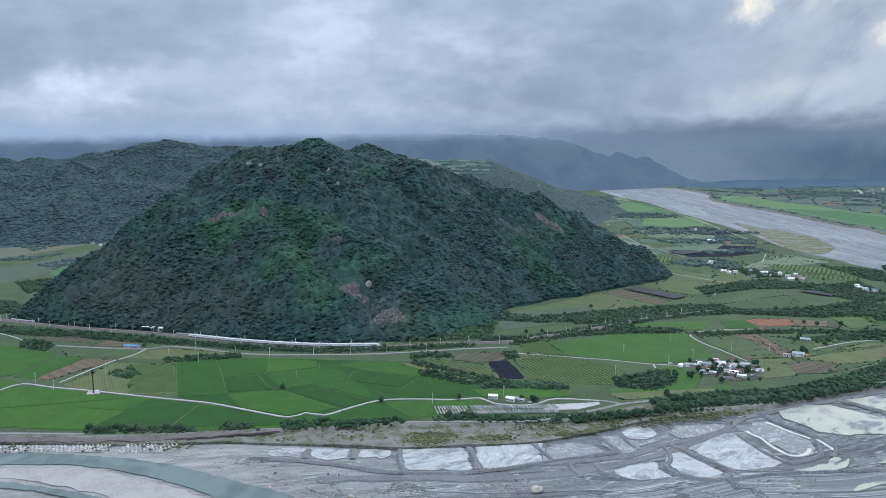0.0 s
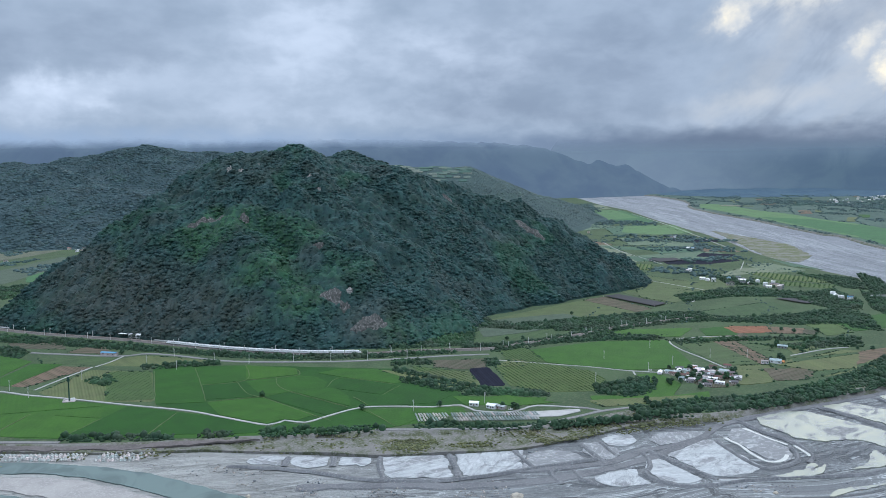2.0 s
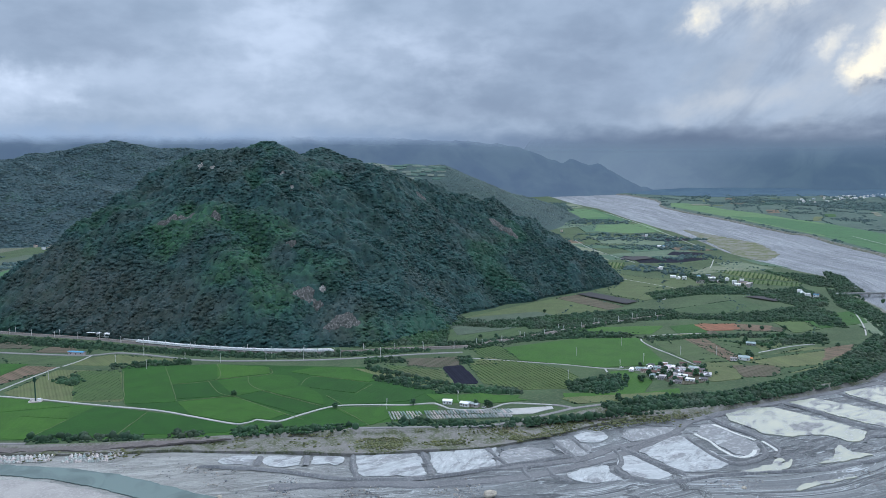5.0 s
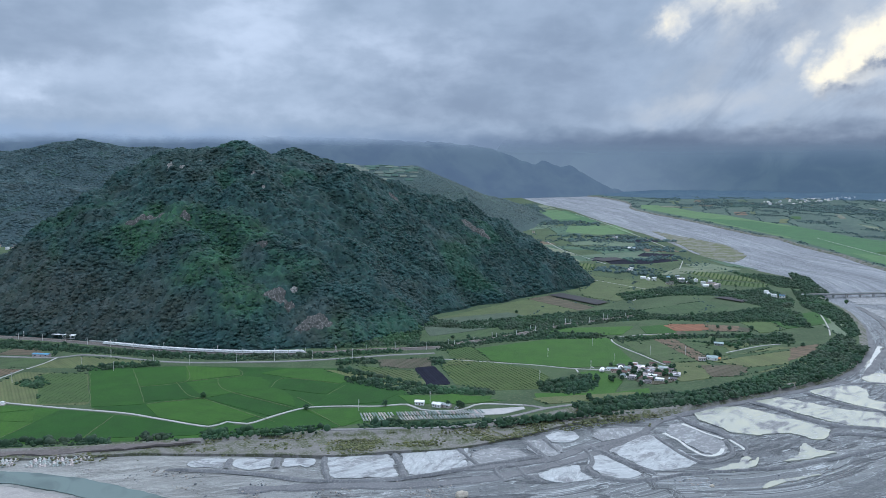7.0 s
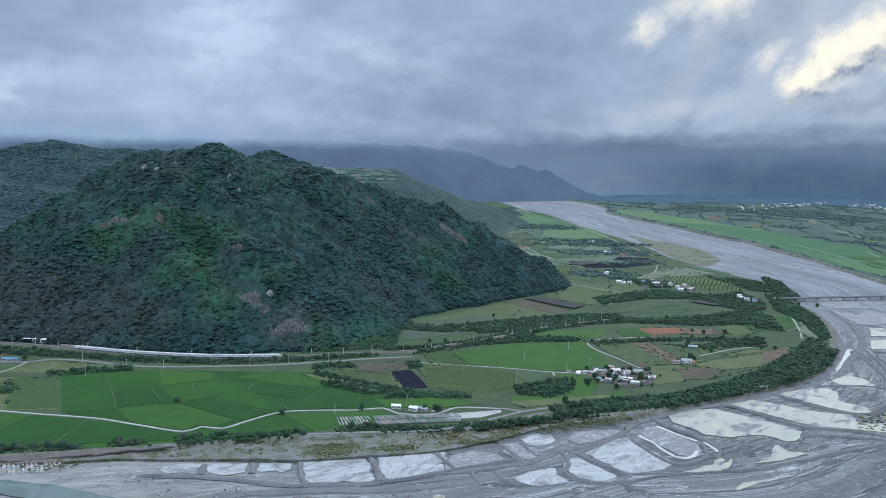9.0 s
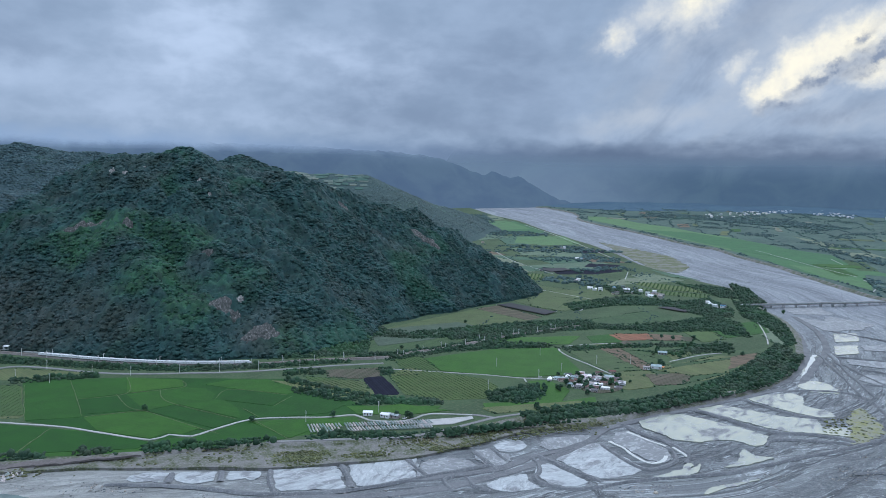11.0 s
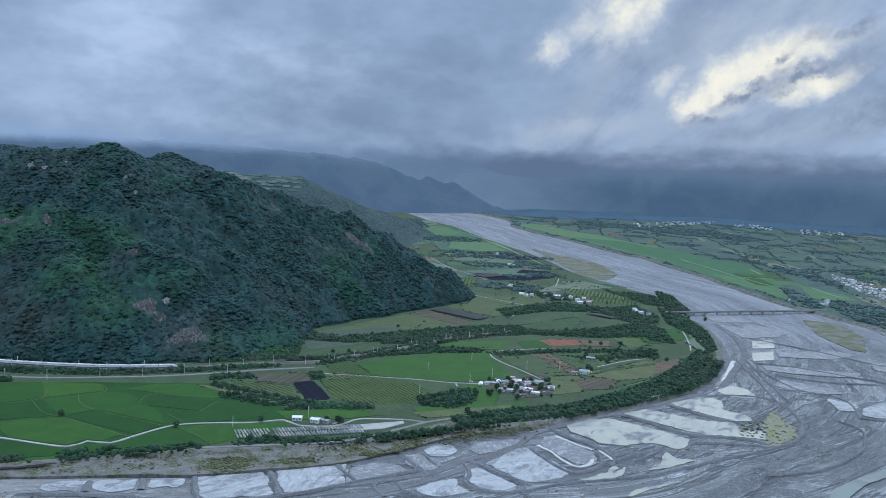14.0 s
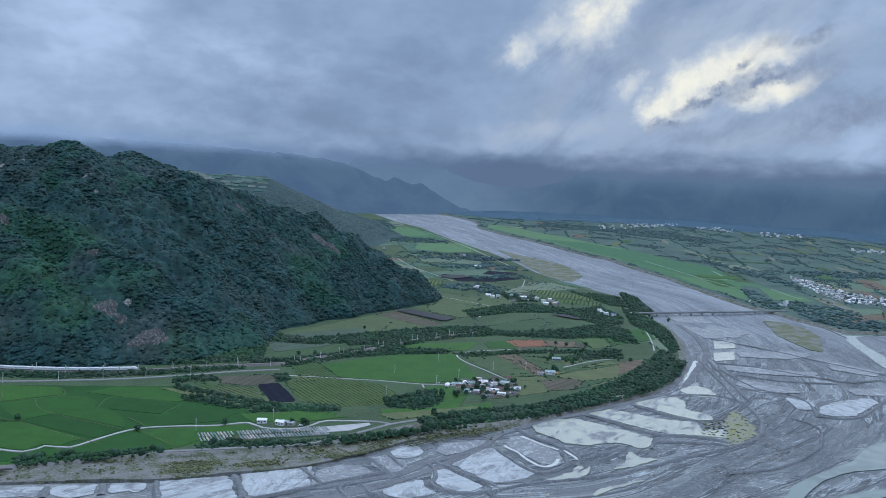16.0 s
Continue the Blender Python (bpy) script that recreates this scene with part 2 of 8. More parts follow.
def bed_mat():
    """River gravel drawn out along the flow: grey sheets, dark wet hollows, pale silt lines and vehicle tracks."""
    m = bpy.data.materials.new("river_gravel")
    m.use_nodes = True
    n = Nodes(m.node_tree)
    place = n.add("ShaderNodeNewGeometry")
    flow = n.add("ShaderNodeAttribute", 1)
    flow.node.attribute_name = "flow"

    def drawn(along, across, detail, dist, shift=0.0):
        v = n.add("ShaderNodeVectorMath", operation="MULTIPLY", i0=flow, i1=Vector((1 / along, 1 / across, 1)))
        return n.noise(n.add("ShaderNodeVectorMath", operation="ADD", i0=v, i1=Vector((shift, shift * 2, 0))), 1.0, detail, 0.6, dist)

    a = drawn(260.0, 70.0, 6.0, 0.9)
    b = drawn(75.0, 20.0, 8.0, 1.9, 7.0)
    d = drawn(30.0, 11.0, 7.0, 2.2, 13.0)
    e = drawn(190.0, 34.0, 5.0, 0.8, 21.0)
    c = n.noise(place, 1 / 1.8, 6.0, 0.72)
    col = n.mix(n.span(a, 0.34, 0.62), (0.127, 0.141, 0.147), (0.249, 0.271, 0.273))
    col = n.mix(n.span(b, 0.40, 0.62, 0.75, 0.0), col, (0.139, 0.149, 0.160))
    col = n.mix(n.span(d, 0.55, 0.72, 0.0, 0.6), col, (0.353, 0.379, 0.390))
    col = n.mix(n.span(d, 0.40, 0.28, 0.0, 0.85), col, (0.073, 0.078, 0.086))
    line = n.span(n.math("ABSOLUTE", n.math("SUBTRACT", b, 0.52)), 0.016, 0.003)
    col = n.mix(n.math("MULTIPLY", line, n.span(a, 0.40, 0.60, 0.1, 0.9)), col, (0.534, 0.571, 0.588))
    rut = n.span(n.math("ABSOLUTE", n.math("SUBTRACT", e, 0.5)), 0.022, 0.006)
    col = n.mix(n.math("MULTIPLY", rut, 0.8), col, (0.094, 0.102, 0.111))
    rim = n.span(n.math("ABSOLUTE", n.math("SUBTRACT", e, 0.535)), 0.010, 0.002)
    col = n.mix(n.math("MULTIPLY", rim, n.span(d, 0.4, 0.6)), col, (0.449, 0.482, 0.494))
    f = drawn(9.0, 4.0, 7.0, 1.6, 31.0)
    col = n.mix(n.span(f, 0.55, 0.70, 0.0, 0.36), col, (0.448, 0.475, 0.482))
    col = n.mix(n.span(f, 0.44, 0.32, 0.0, 0.38), col, (0.080, 0.088, 0.094))
    col = n.mix(n.span(c, 0.48, 0.74, 0.0, 0.22), col, (0.364, 0.383, 0.388))
    col = n.mix(n.span(c, 0.46, 0.28, 0.0, 0.28), col, (0.085, 0.092, 0.100))
    sep = n.tree.nodes.new("ShaderNodeSeparateXYZ")
    n.put(sep.inputs[0], flow)
    # upstream gravel and its braids turn paler and bluer: haze put into the colour
    far = n.span(sep.outputs[0], 1200, 1900)
    g = drawn(520.0, 42.0, 5.0, 0.7, 41.0)
    h = drawn(900.0, 90.0, 5.0, 0.9, 53.0)
    sheet = n.mix(n.span(h, 0.36, 0.64), (0.208, 0.229, 0.254), (0.270, 0.291, 0.318))
    sheet = n.mix(n.span(n.math("ABSOLUTE", n.math("SUBTRACT", g, 0.5)), 0.060, 0.010, 0.0, 0.7), sheet, (0.158, 0.175, 0.196))
    sheet = n.mix(n.span(n.math("ABSOLUTE", n.math("SUBTRACT", h, 0.56)), 0.022, 0.004, 0.0, 0.5), sheet, (0.35, 0.375, 0.40))
    col = n.mix(n.math("MULTIPLY", far, 0.93), col, sheet)
    col = n.mix(n.math("MULTIPLY", n.span(sep.outputs[0], 620, 300, 0.0, 0.85), n.span(c, 0.30, 0.62, 0.75, 1.0)), col, n.mix(n.span(b, 0.40, 0.62), (0.320, 0.327, 0.308), (0.412, 0.421, 0.401)))
    high = n.math("ADD", n.math("MULTIPLY", d, 1.3), n.math("ADD", n.math("MULTIPLY", rut, -0.35), n.math("MULTIPLY", c, 0.18)))
    hump = n.add("ShaderNodeBump", Strength=0.9, Distance=4.0, Height=high)
    p = n.add("ShaderNodeBsdfPrincipled", **{"Base Color": col, "Roughness": n.span(d, 0.30, 0.55, 0.42, 0.9), "Specular IOR Level": 0.35, "Normal": hump})
    out = n.tree.nodes.new("ShaderNodeOutputMaterial")
    n.put(out.inputs[0], p)
    return m


def silt_mat(name, pale, cut=0.0):
    """Dried silt with grey drainage fans."""
    m = bpy.data.materials.new(name)
    m.use_nodes = True
    n = Nodes(m.node_tree)
    place = n.add("ShaderNodeNewGeometry")
    flow = n.add("ShaderNodeVectorMath", operation="MULTIPLY", i0=n.add("ShaderNodeVectorRotate", i0=place, i2=Vector((0, 0, 1)), i3=n.span(n.add("ShaderNodeObjectInfo", 5), 0.0, 1.0, -1.6, 0.3)), i1=Vector((0.5, 1.0, 1.0)))
    a = n.noise(flow, 1 / 22.0, 7.0, 0.62, 1.6)
    b = n.noise(flow, 1 / 5.0, 7.0, 0.7, 1.2)
    fine = n.noise(n.add("ShaderNodeVectorMath", operation="MULTIPLY", i0=flow, i1=Vector((0.3, 1.0, 1.0))), 1 / 2.2, 6.0, 0.65, 0.8)
    col = n.mix(n.span(a, 0.38 + cut, 0.56 + cut), (0.205, 0.215, 0.224), tuple(pale * c for c in (0.43, 0.46, 0.472)))
    col = n.mix(n.span(b, 0.48, 0.66, 0.0, 0.7), col, tuple(pale * c for c in (0.605, 0.635, 0.640)))
    col = n.mix(n.span(b, 0.44, 0.30, 0.0, 0.6), col, (0.185, 0.194, 0.205))
    col = n.mix(n.span(fine, 0.48, 0.36, 0.0, 0.32), col, (0.19, 0.197, 0.206))
    col = n.mix(n.span(fine, 0.56, 0.70, 0.0, 0.4), col, tuple(pale * c for c in (0.68, 0.69, 0.70)))
    hump = n.add("ShaderNodeBump", Strength=0.35, Distance=1.0, Height=b)
    p = n.add("ShaderNodeBsdfPrincipled", **{"Base Color": col, "Roughness": 0.7, "Specular IOR Level": 0.3, "Normal": hump})
    out = n.tree.nodes.new("ShaderNodeOutputMaterial")
    n.put(out.inputs[0], p)
    return m


def pond_mat():
    """Shallow milky water with grey mud fans reaching into it."""
    m = bpy.data.materials.new("milky_pond")
    m.use_nodes = True
    n = Nodes(m.node_tree)
    place = n.add("ShaderNodeNewGeometry")
    flow = n.add("ShaderNodeVectorMath", operation="MULTIPLY", i0=n.add("ShaderNodeVectorRotate", i0=place, i2=Vector((0, 0, 1)), i3=radians(-40)), i1=Vector((0.5, 1.0, 1.0)))
    a = n.noise(flow, 1 / 17.0, 7.0, 0.6, 1.3)
    b = n.noise(flow, 1 / 3.0, 6.0, 0.65, 0.6)
    fan = n.span(n.math("ADD", a, n.math("MULTIPLY", n.math("SUBTRACT", b, 0.5), 0.20)), 0.535, 0.585)
    water = n.mix(n.span(a, 0.32, 0.60), (0.372, 0.388, 0.305), (0.310, 0.338, 0.300))
    mud = n.mix(n.span(b, 0.38, 0.62), (0.170, 0.176, 0.180), (0.280, 0.288, 0.290))
    hump = n.add("ShaderNodeBump", Strength=0.15, Distance=0.5, Height=n.math("MULTIPLY", b, fan))
    p = n.add("ShaderNodeBsdfPrincipled", **{"Base Color": n.mix(fan, water, mud), "Roughness": n.math("ADD", 0.22, n.math("MULTIPLY", fan, 0.5)), "IOR": 1.33, "Normal": hump})
    out = n.tree.nodes.new("ShaderNodeOutputMaterial")
    n.put(out.inputs[0], p)
    return m


def forest_mat(name, tones, dry, fresh, gloss=0.35, stands=(), crowns=""):
    """Leaves of a mixed forest: crown to crown and stand to stand variation, with dry grey-brown and fresh green stands."""
    m = bpy.data.materials.new(name)
    m.use_nodes = True
    n = Nodes(m.node_tree)
    place = n.add("ShaderNodeNewGeometry")
    a = n.noise(place, 1 / 130.0, 4.0, 0.55, 0.8)
    d = n.noise(n.add("ShaderNodeVectorMath", operation="ADD", i0=place, i1=Vector((517.0, 90.0, 33.0))), 1 / 95.0, 4.0, 0.6, 0.6)
    c = n.noise(place, 1 / 1.6, 5.0, 0.7)
    if crowns:
        r = n.add("ShaderNodeAttribute", 2)
        r.node.attribute_name = crowns
    else:
        r = n.add("ShaderNodeNewGeometry", 8)
    col = n.mix(n.span(r, 0.0, 1.0), tones[0], tones[1])
    col = n.mix(n.span(a, 0.54, 0.66, 0.0, 0.85), col, fresh)
    col = n.mix(n.math("MULTIPLY", n.span(d, 0.54, 0.64, 0.0, 0.8), n.span(r, 0.1, 0.7, 0.5, 1.0)), col, dry)
    for x, y, z, wide, much, tone in stands:
        off = n.add("ShaderNodeVectorMath", 1, operation="DISTANCE", i0=n.add("ShaderNodeVectorMath", operation="MULTIPLY", i0=place, i1=Vector((1, 1, 1))), i1=Vector((x, y, z)))
        near = n.span(n.math("ADD", off, n.math("MULTIPLY", n.math("SUBTRACT", d, 0.5), wide * 2.2)), wide, wide * 0.35)
        col = n.mix(n.math("MULTIPLY", n.math("MULTIPLY", near, much), n.span(r, 0.0, 0.8, 0.45, 1.0)), col, tone)
    col = n.mix(n.span(c, 0.42, 0.70, 0.0, 0.35), col, tuple(1.3 * q for q in tones[2]))
    col = n.mix(n.span(c, 0.46, 0.30, 0.0, 0.35), col, tuple(0.6 * q for q in tones[0]))
    col = n.mix(1.0, col, n.add("ShaderNodeCombineColor", i0=n.span(r, 0, 1, 0.84, 1.16), i1=n.span(r, 0, 1, 0.86, 1.14), i2=n.span(r, 0, 1, 0.88, 1.12)), "MULTIPLY")
    kinds = n.noise(n.add("ShaderNodeVectorMath", operation="ADD", i0=place, i1=Vector((90.0, 711.0, 5.0))), 1 / 30.0, 5.0, 0.62, 0.4)
    light = n.span(kinds, 0.34, 0.66, 0.80, 1.25)
    col = n.mix(1.0, col, n.add("ShaderNodeCombineColor", i0=light, i1=light, i2=n.span(kinds, 0.34, 0.66, 0.72, 1.28)), "MULTIPLY")
    hump = n.add("ShaderNodeBump", Strength=0.25, Distance=0.8, Height=c)
    p = n.add("ShaderNodeBsdfPrincipled", **{"Base Color": col, "Roughness": 0.62, "Specular IOR Level": gloss, "Normal": hump})
    out = n.tree.nodes.new("ShaderNodeOutputMaterial")
    n.put(out.inputs[0], p)
    return m


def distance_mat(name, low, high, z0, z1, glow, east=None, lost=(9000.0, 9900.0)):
    """Backdrop mountains: dim forested slopes, emission as painted haze, lost upwards in the cloud base."""
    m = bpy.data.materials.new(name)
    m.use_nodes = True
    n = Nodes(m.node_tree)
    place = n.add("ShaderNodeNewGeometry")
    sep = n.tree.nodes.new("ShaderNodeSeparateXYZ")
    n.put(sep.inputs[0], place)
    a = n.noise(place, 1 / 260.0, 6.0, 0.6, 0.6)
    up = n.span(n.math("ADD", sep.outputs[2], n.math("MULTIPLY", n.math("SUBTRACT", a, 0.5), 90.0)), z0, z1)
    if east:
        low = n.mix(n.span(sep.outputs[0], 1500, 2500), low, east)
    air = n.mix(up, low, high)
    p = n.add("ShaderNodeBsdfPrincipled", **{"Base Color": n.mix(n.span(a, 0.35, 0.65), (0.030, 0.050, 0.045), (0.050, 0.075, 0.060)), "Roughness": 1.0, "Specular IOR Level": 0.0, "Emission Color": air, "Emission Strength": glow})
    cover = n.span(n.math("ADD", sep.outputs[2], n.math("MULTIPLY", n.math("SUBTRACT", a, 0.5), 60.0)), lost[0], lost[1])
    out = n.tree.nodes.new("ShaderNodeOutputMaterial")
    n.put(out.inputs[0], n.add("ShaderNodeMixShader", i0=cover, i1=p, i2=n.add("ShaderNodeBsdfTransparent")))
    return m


M_BED = bed_mat()
M_SILT = silt_mat("dried_silt", 0.90)
M_MUD = silt_mat("damp_silt", 0.78, 0.13)
M_LEVEE = ground_mat("gravel_levee", ((0.140, 0.148, 0.156), (0.180, 0.189, 0.197), (0.27, 0.278, 0.286)), (10.0, 1.8), 0.95, 0.6)
M_HAUL = ground_mat("haul_track", ((0.165, 0.172, 0.180), (0.125, 0.130, 0.138), (0.22, 0.226, 0.234)), (18.0, 2.0), 0.9, 0.3)
M_SHELF = ground_mat("gravel_shelf", ((0.180, 0.178, 0.168), (0.080, 0.095, 0.050), (0.25, 0.247, 0.238)), (13.0, 2.0), 0.95, 0.5)
M_DIKE = ground_mat("dike_earth", ((0.150, 0.135, 0.132), (0.112, 0.102, 0.098), (0.19, 0.178, 0.168)), (16.0, 1.6), 0.95, 0.5)
M_LAND = ground_mat("rough_meadow", ((0.0627, 0.1026, 0.0494), (0.0475, 0.07885, 0.0399), (0.095, 0.1178, 0.0646)), (60.0, 4.0), 0.95, 0.4)
# the blue share of the far plain's colour is painted haze
M_PLAIN = ground_mat("hazed_plain_scrub", ((0.076, 0.122, 0.098), (0.054, 0.090, 0.080), (0.110, 0.146, 0.116)), (110.0, 14.0), 0.95, 0.4)
M_BUND = ground_mat("grassy_bund", ((0.112, 0.150, 0.072), (0.070, 0.112, 0.040), (0.165, 0.190, 0.120)), (9.0, 1.5), 0.95, 0.3)
M_RICE = ground_mat("young_rice", ((0.026, 0.092, 0.0105), (0.020, 0.073, 0.0095), (0.033, 0.104, 0.014)), (26.0, 1.3), 0.8, 0.6, 0.0, 0.26, rows=0.10, gap=5.0)
M_GRASS = ground_mat("meadow_grass", ((0.07912, 0.1233, 0.04968), (0.0644, 0.0966, 0.04416), (0.103, 0.1288, 0.06256)), (22.0, 1.8), 0.9, 0.5, 0.0, 0.20, rows=0.35, gap=3.2)
M_ORCHARD = ground_mat("mown_orchard_grass", ((0.0837, 0.1302, 0.04464), (0.07068, 0.1079, 0.03999), (0.106, 0.1376, 0.05766)), (22.0, 1.8), 0.9, 0.4, 0.0, 0.12)
M_TILL = ground_mat("tilled_soil", ((0.120, 0.095, 0.070), (0.090, 0.092, 0.055), (0.150, 0.118, 0.090)), (20.0, 1.5), 0.95, 0.5, 0.0, 0.15, rows=0.7, gap=3.0)
M_RED = ground_mat("red_soil", ((0.240, 0.110, 0.068), (0.200, 0.100, 0.062), (0.270, 0.135, 0.085)), (20.0, 1.5), 0.95, 0.4, rows=0.5, gap=3.0)
M_MULCH = ground_mat("black_mulch_film", ((0.013, 0.015, 0.026), (0.018, 0.020, 0.033), (0.026, 0.029, 0.045)), (12.0, 1.2), 0.9, 0.3, 0.0, 0.0, 0.05, rows=0.35, gap=3.2)
M_ROAD = ground_mat("concrete_road", ((0.42, 0.42, 0.41), (0.34, 0.34, 0.335), (0.47, 0.47, 0.46)), (14.0, 1.2), 0.85, 0.1)
M_LANE = ground_mat("worn_asphalt_lane", ((0.22, 0.22, 0.22), (0.18, 0.18, 0.18), (0.27, 0.27, 0.265)), (14.0, 1.2), 0.9, 0.1)
DRY, FRESH = (0.046, 0.055, 0.052), (0.026, 0.080, 0.036)
STANDS = ((-440, 1090, 60, 130, 0.9, DRY), (-330, 1060, 50, 90, 0.75, DRY), (-530, 1150, 70, 110, 0.8, DRY), (-260, 1030, 40, 60, 0.6, DRY), (-75, 1020, 30, 60, 0.6, DRY), (-330, 1360, 240, 90, 0.35, DRY), (-230, 1110, 85, 90, 0.85, FRESH), (-330, 1190, 140, 90, 0.9, FRESH), (-180, 1050, 45, 60, 0.8, FRESH), (-120, 1120, 80, 55, 0.5, FRESH), (-215, 1170, 120, 70, 0.7, FRESH), (-30, 1010, 25, 45, 0.5, FRESH))
# leaf tones carry extra blue, painted in for aerial haze
LEAVES = (((0.0170, 0.045, 0.046), (0.0205, 0.054, 0.051), (0.027, 0.070, 0.060)), (0.032, 0.051, 0.051), (0.022, 0.068, 0.043), 0.14, STANDS)
M_LEAF = forest_mat("hazed_forest_leaves", *LEAVES)
M_CANOPY = forest_mat("hazed_forest_canopy", *LEAVES, "crown")
M_BUSH = forest_mat("hedge_leaves", ((0.019, 0.046, 0.027), (0.025, 0.057, 0.030), (0.036, 0.074, 0.038)), (0.046, 0.064, 0.046), (0.034, 0.084, 0.036), 0.15)
M_GROVE = forest_mat("grove_leaves", ((0.026, 0.060, 0.036), (0.033, 0.072, 0.040), (0.044, 0.090, 0.048)), (0.050, 0.070, 0.048), (0.042, 0.096, 0.042), 0.15)
M_SHRUB = forest_mat("orchard_leaves", ((0.055, 0.100, 0.040), (0.062, 0.112, 0.044), (0.072, 0.126, 0.050)), (0.070, 0.100, 0.050), (0.066, 0.126, 0.046), 0.1)
# floor lightened and blued with the leaves, for the same haze
M_FLOOR = ground_mat("hazed_forest_floor", ((0.026, 0.062, 0.058), (0.022, 0.053, 0.051), (0.033, 0.072, 0.062)), (60.0, 4.0), 0.95, 0.6)
M_ROCK = ground_mat("bare_cliff", ((0.074, 0.076, 0.072), (0.052, 0.058, 0.054), (0.22, 0.215, 0.208)), (5.0, 2.4), 0.9, 0.8, stretch=(1, 0.6, 0.5))
M_CHALK = ground_mat("pale_cliff", ((0.24, 0.235, 0.225), (0.10, 0.105, 0.095), (0.42, 0.415, 0.40)), (4.0, 1.8), 0.9, 0.7)
M_PALE = ground_mat("washed_gravel", ((0.36, 0.35, 0.336), (0.30, 0.294, 0.284), (0.41, 0.40, 0.388)), (24.0, 1.8), 0.9, 0.4)
M_BAR = ground_mat("grassy_gravel", ((0.110, 0.128, 0.058), (0.195, 0.198, 0.180), (0.165, 0.172, 0.120)), (26.0, 3.0), 0.95, 0.5)
M_WATER = water_mat("silty_stream", (0.150, 0.200, 0.188))
M_POND = pond_mat()
M_THREAD = ground_mat("milky_rill", ((0.50, 0.52, 0.50), (0.42, 0.45, 0.44), (0.60, 0.61, 0.58)), (9.0, 1.5), 0.35, 0.1)
M_WEED = ground_mat("yellow_weed", ((0.24, 0.245, 0.215), (0.21, 0.22, 0.10), (0.30, 0.31, 0.15)), (9.0, 2.5), 0.9, 0.5)
# range leaves and floor: base colours lightened and blued to paint in haze
M_FAR = forest_mat("hazed_range_leaves", ((0.04248, 0.07788, 0.08732), (0.04956, 0.0885, 0.09558), (0.05664, 0.09912, 0.1027)), (0.050, 0.074, 0.082), (0.042, 0.086, 0.076), 0.15)
M_FARFLOOR = ground_mat("hazed_range_floor", ((0.0472, 0.08024, 0.08732), (0.04248, 0.0708, 0.08024), (0.05664, 0.09204, 0.09676)), (90.0, 9.0), 1.0, 0.5)
# knoll woods likewise, paler and bluer with painted haze
M_KNOLL = forest_mat("hazed_knoll_leaves", ((0.0602, 0.09632, 0.1015), (0.0688, 0.1084, 0.1084), (0.07568, 0.117, 0.1118)), (0.090, 0.122, 0.126), (0.080, 0.140, 0.110), 0.3)
M_KNOLLFLOOR = ground_mat("hazed_knoll_floor", ((0.06536, 0.1015, 0.09632), (0.05676, 0.08944, 0.08944), (0.07568, 0.1135, 0.1032)), (90.0, 9.0), 1.0, 0.5)
# leaf tones of the far plain, lifted and blued to hold haze
M_HEDGE = forest_mat("hazed_hedgerow_leaves", ((0.056, 0.094, 0.098), (0.062, 0.104, 0.102), (0.072, 0.116, 0.110)), (0.074, 0.108, 0.110), (0.064, 0.116, 0.096), 0.1)
# blue-grey is painted haze, so the foothills run into the mountains
M_MIST = ground_mat("hazed_foothills", ((0.0896, 0.1372, 0.1792), (0.0812, 0.1232, 0.168), (0.1036, 0.154, 0.1904)), (160.0, 40.0), 1.0, 0.1, 0.0, 0.0, 0.0)
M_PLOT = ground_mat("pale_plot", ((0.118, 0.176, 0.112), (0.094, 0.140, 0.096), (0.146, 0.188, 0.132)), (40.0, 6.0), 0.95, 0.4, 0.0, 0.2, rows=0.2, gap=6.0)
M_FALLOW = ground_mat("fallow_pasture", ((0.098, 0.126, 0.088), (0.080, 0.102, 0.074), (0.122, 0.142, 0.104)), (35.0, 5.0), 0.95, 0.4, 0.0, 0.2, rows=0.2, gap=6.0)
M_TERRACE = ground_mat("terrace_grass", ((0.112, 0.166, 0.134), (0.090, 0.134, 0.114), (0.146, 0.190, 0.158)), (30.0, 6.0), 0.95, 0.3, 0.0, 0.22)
# paler than the near rice: haze mixed into the green
M_VERGE = ground_mat("hazed_upstream_rice", ((0.076, 0.164, 0.068), (0.068, 0.138, 0.064), (0.094, 0.172, 0.082)), (40.0, 5.0), 0.9, 0.4, 0.0, 0.15)
# emission holds the painted air haze; the slopes give no light themselves
M_HAZE = distance_mat("hazed_north_slopes", (0.070, 0.094, 0.158), (0.104, 0.134, 0.205), 340.0, 470.0, 1.0, None, (395.0, 475.0))
M_MURK = distance_mat("hazed_east_slopes", (0.138, 0.174, 0.238), (0.126, 0.164, 0.230), 250.0, 480.0, 1.0, (0.060, 0.088, 0.142), (360.0, 480.0))

# ---- mesh helpers ----


def ground_z(x, y):
    """The valley floor: level near the bend, then climbing gently upstream."""
    s = 0.42 * np.asarray(x, float) + 0.9075 * np.asarray(y, float)
    return np.where(s < 1400, 0.0, np.where(s < 2000, 0.04 * (s - 1400) ** 2 / 1200, 0.04 * (s - 1700)))


def gz(x, y):
    return float(ground_z(x, y))


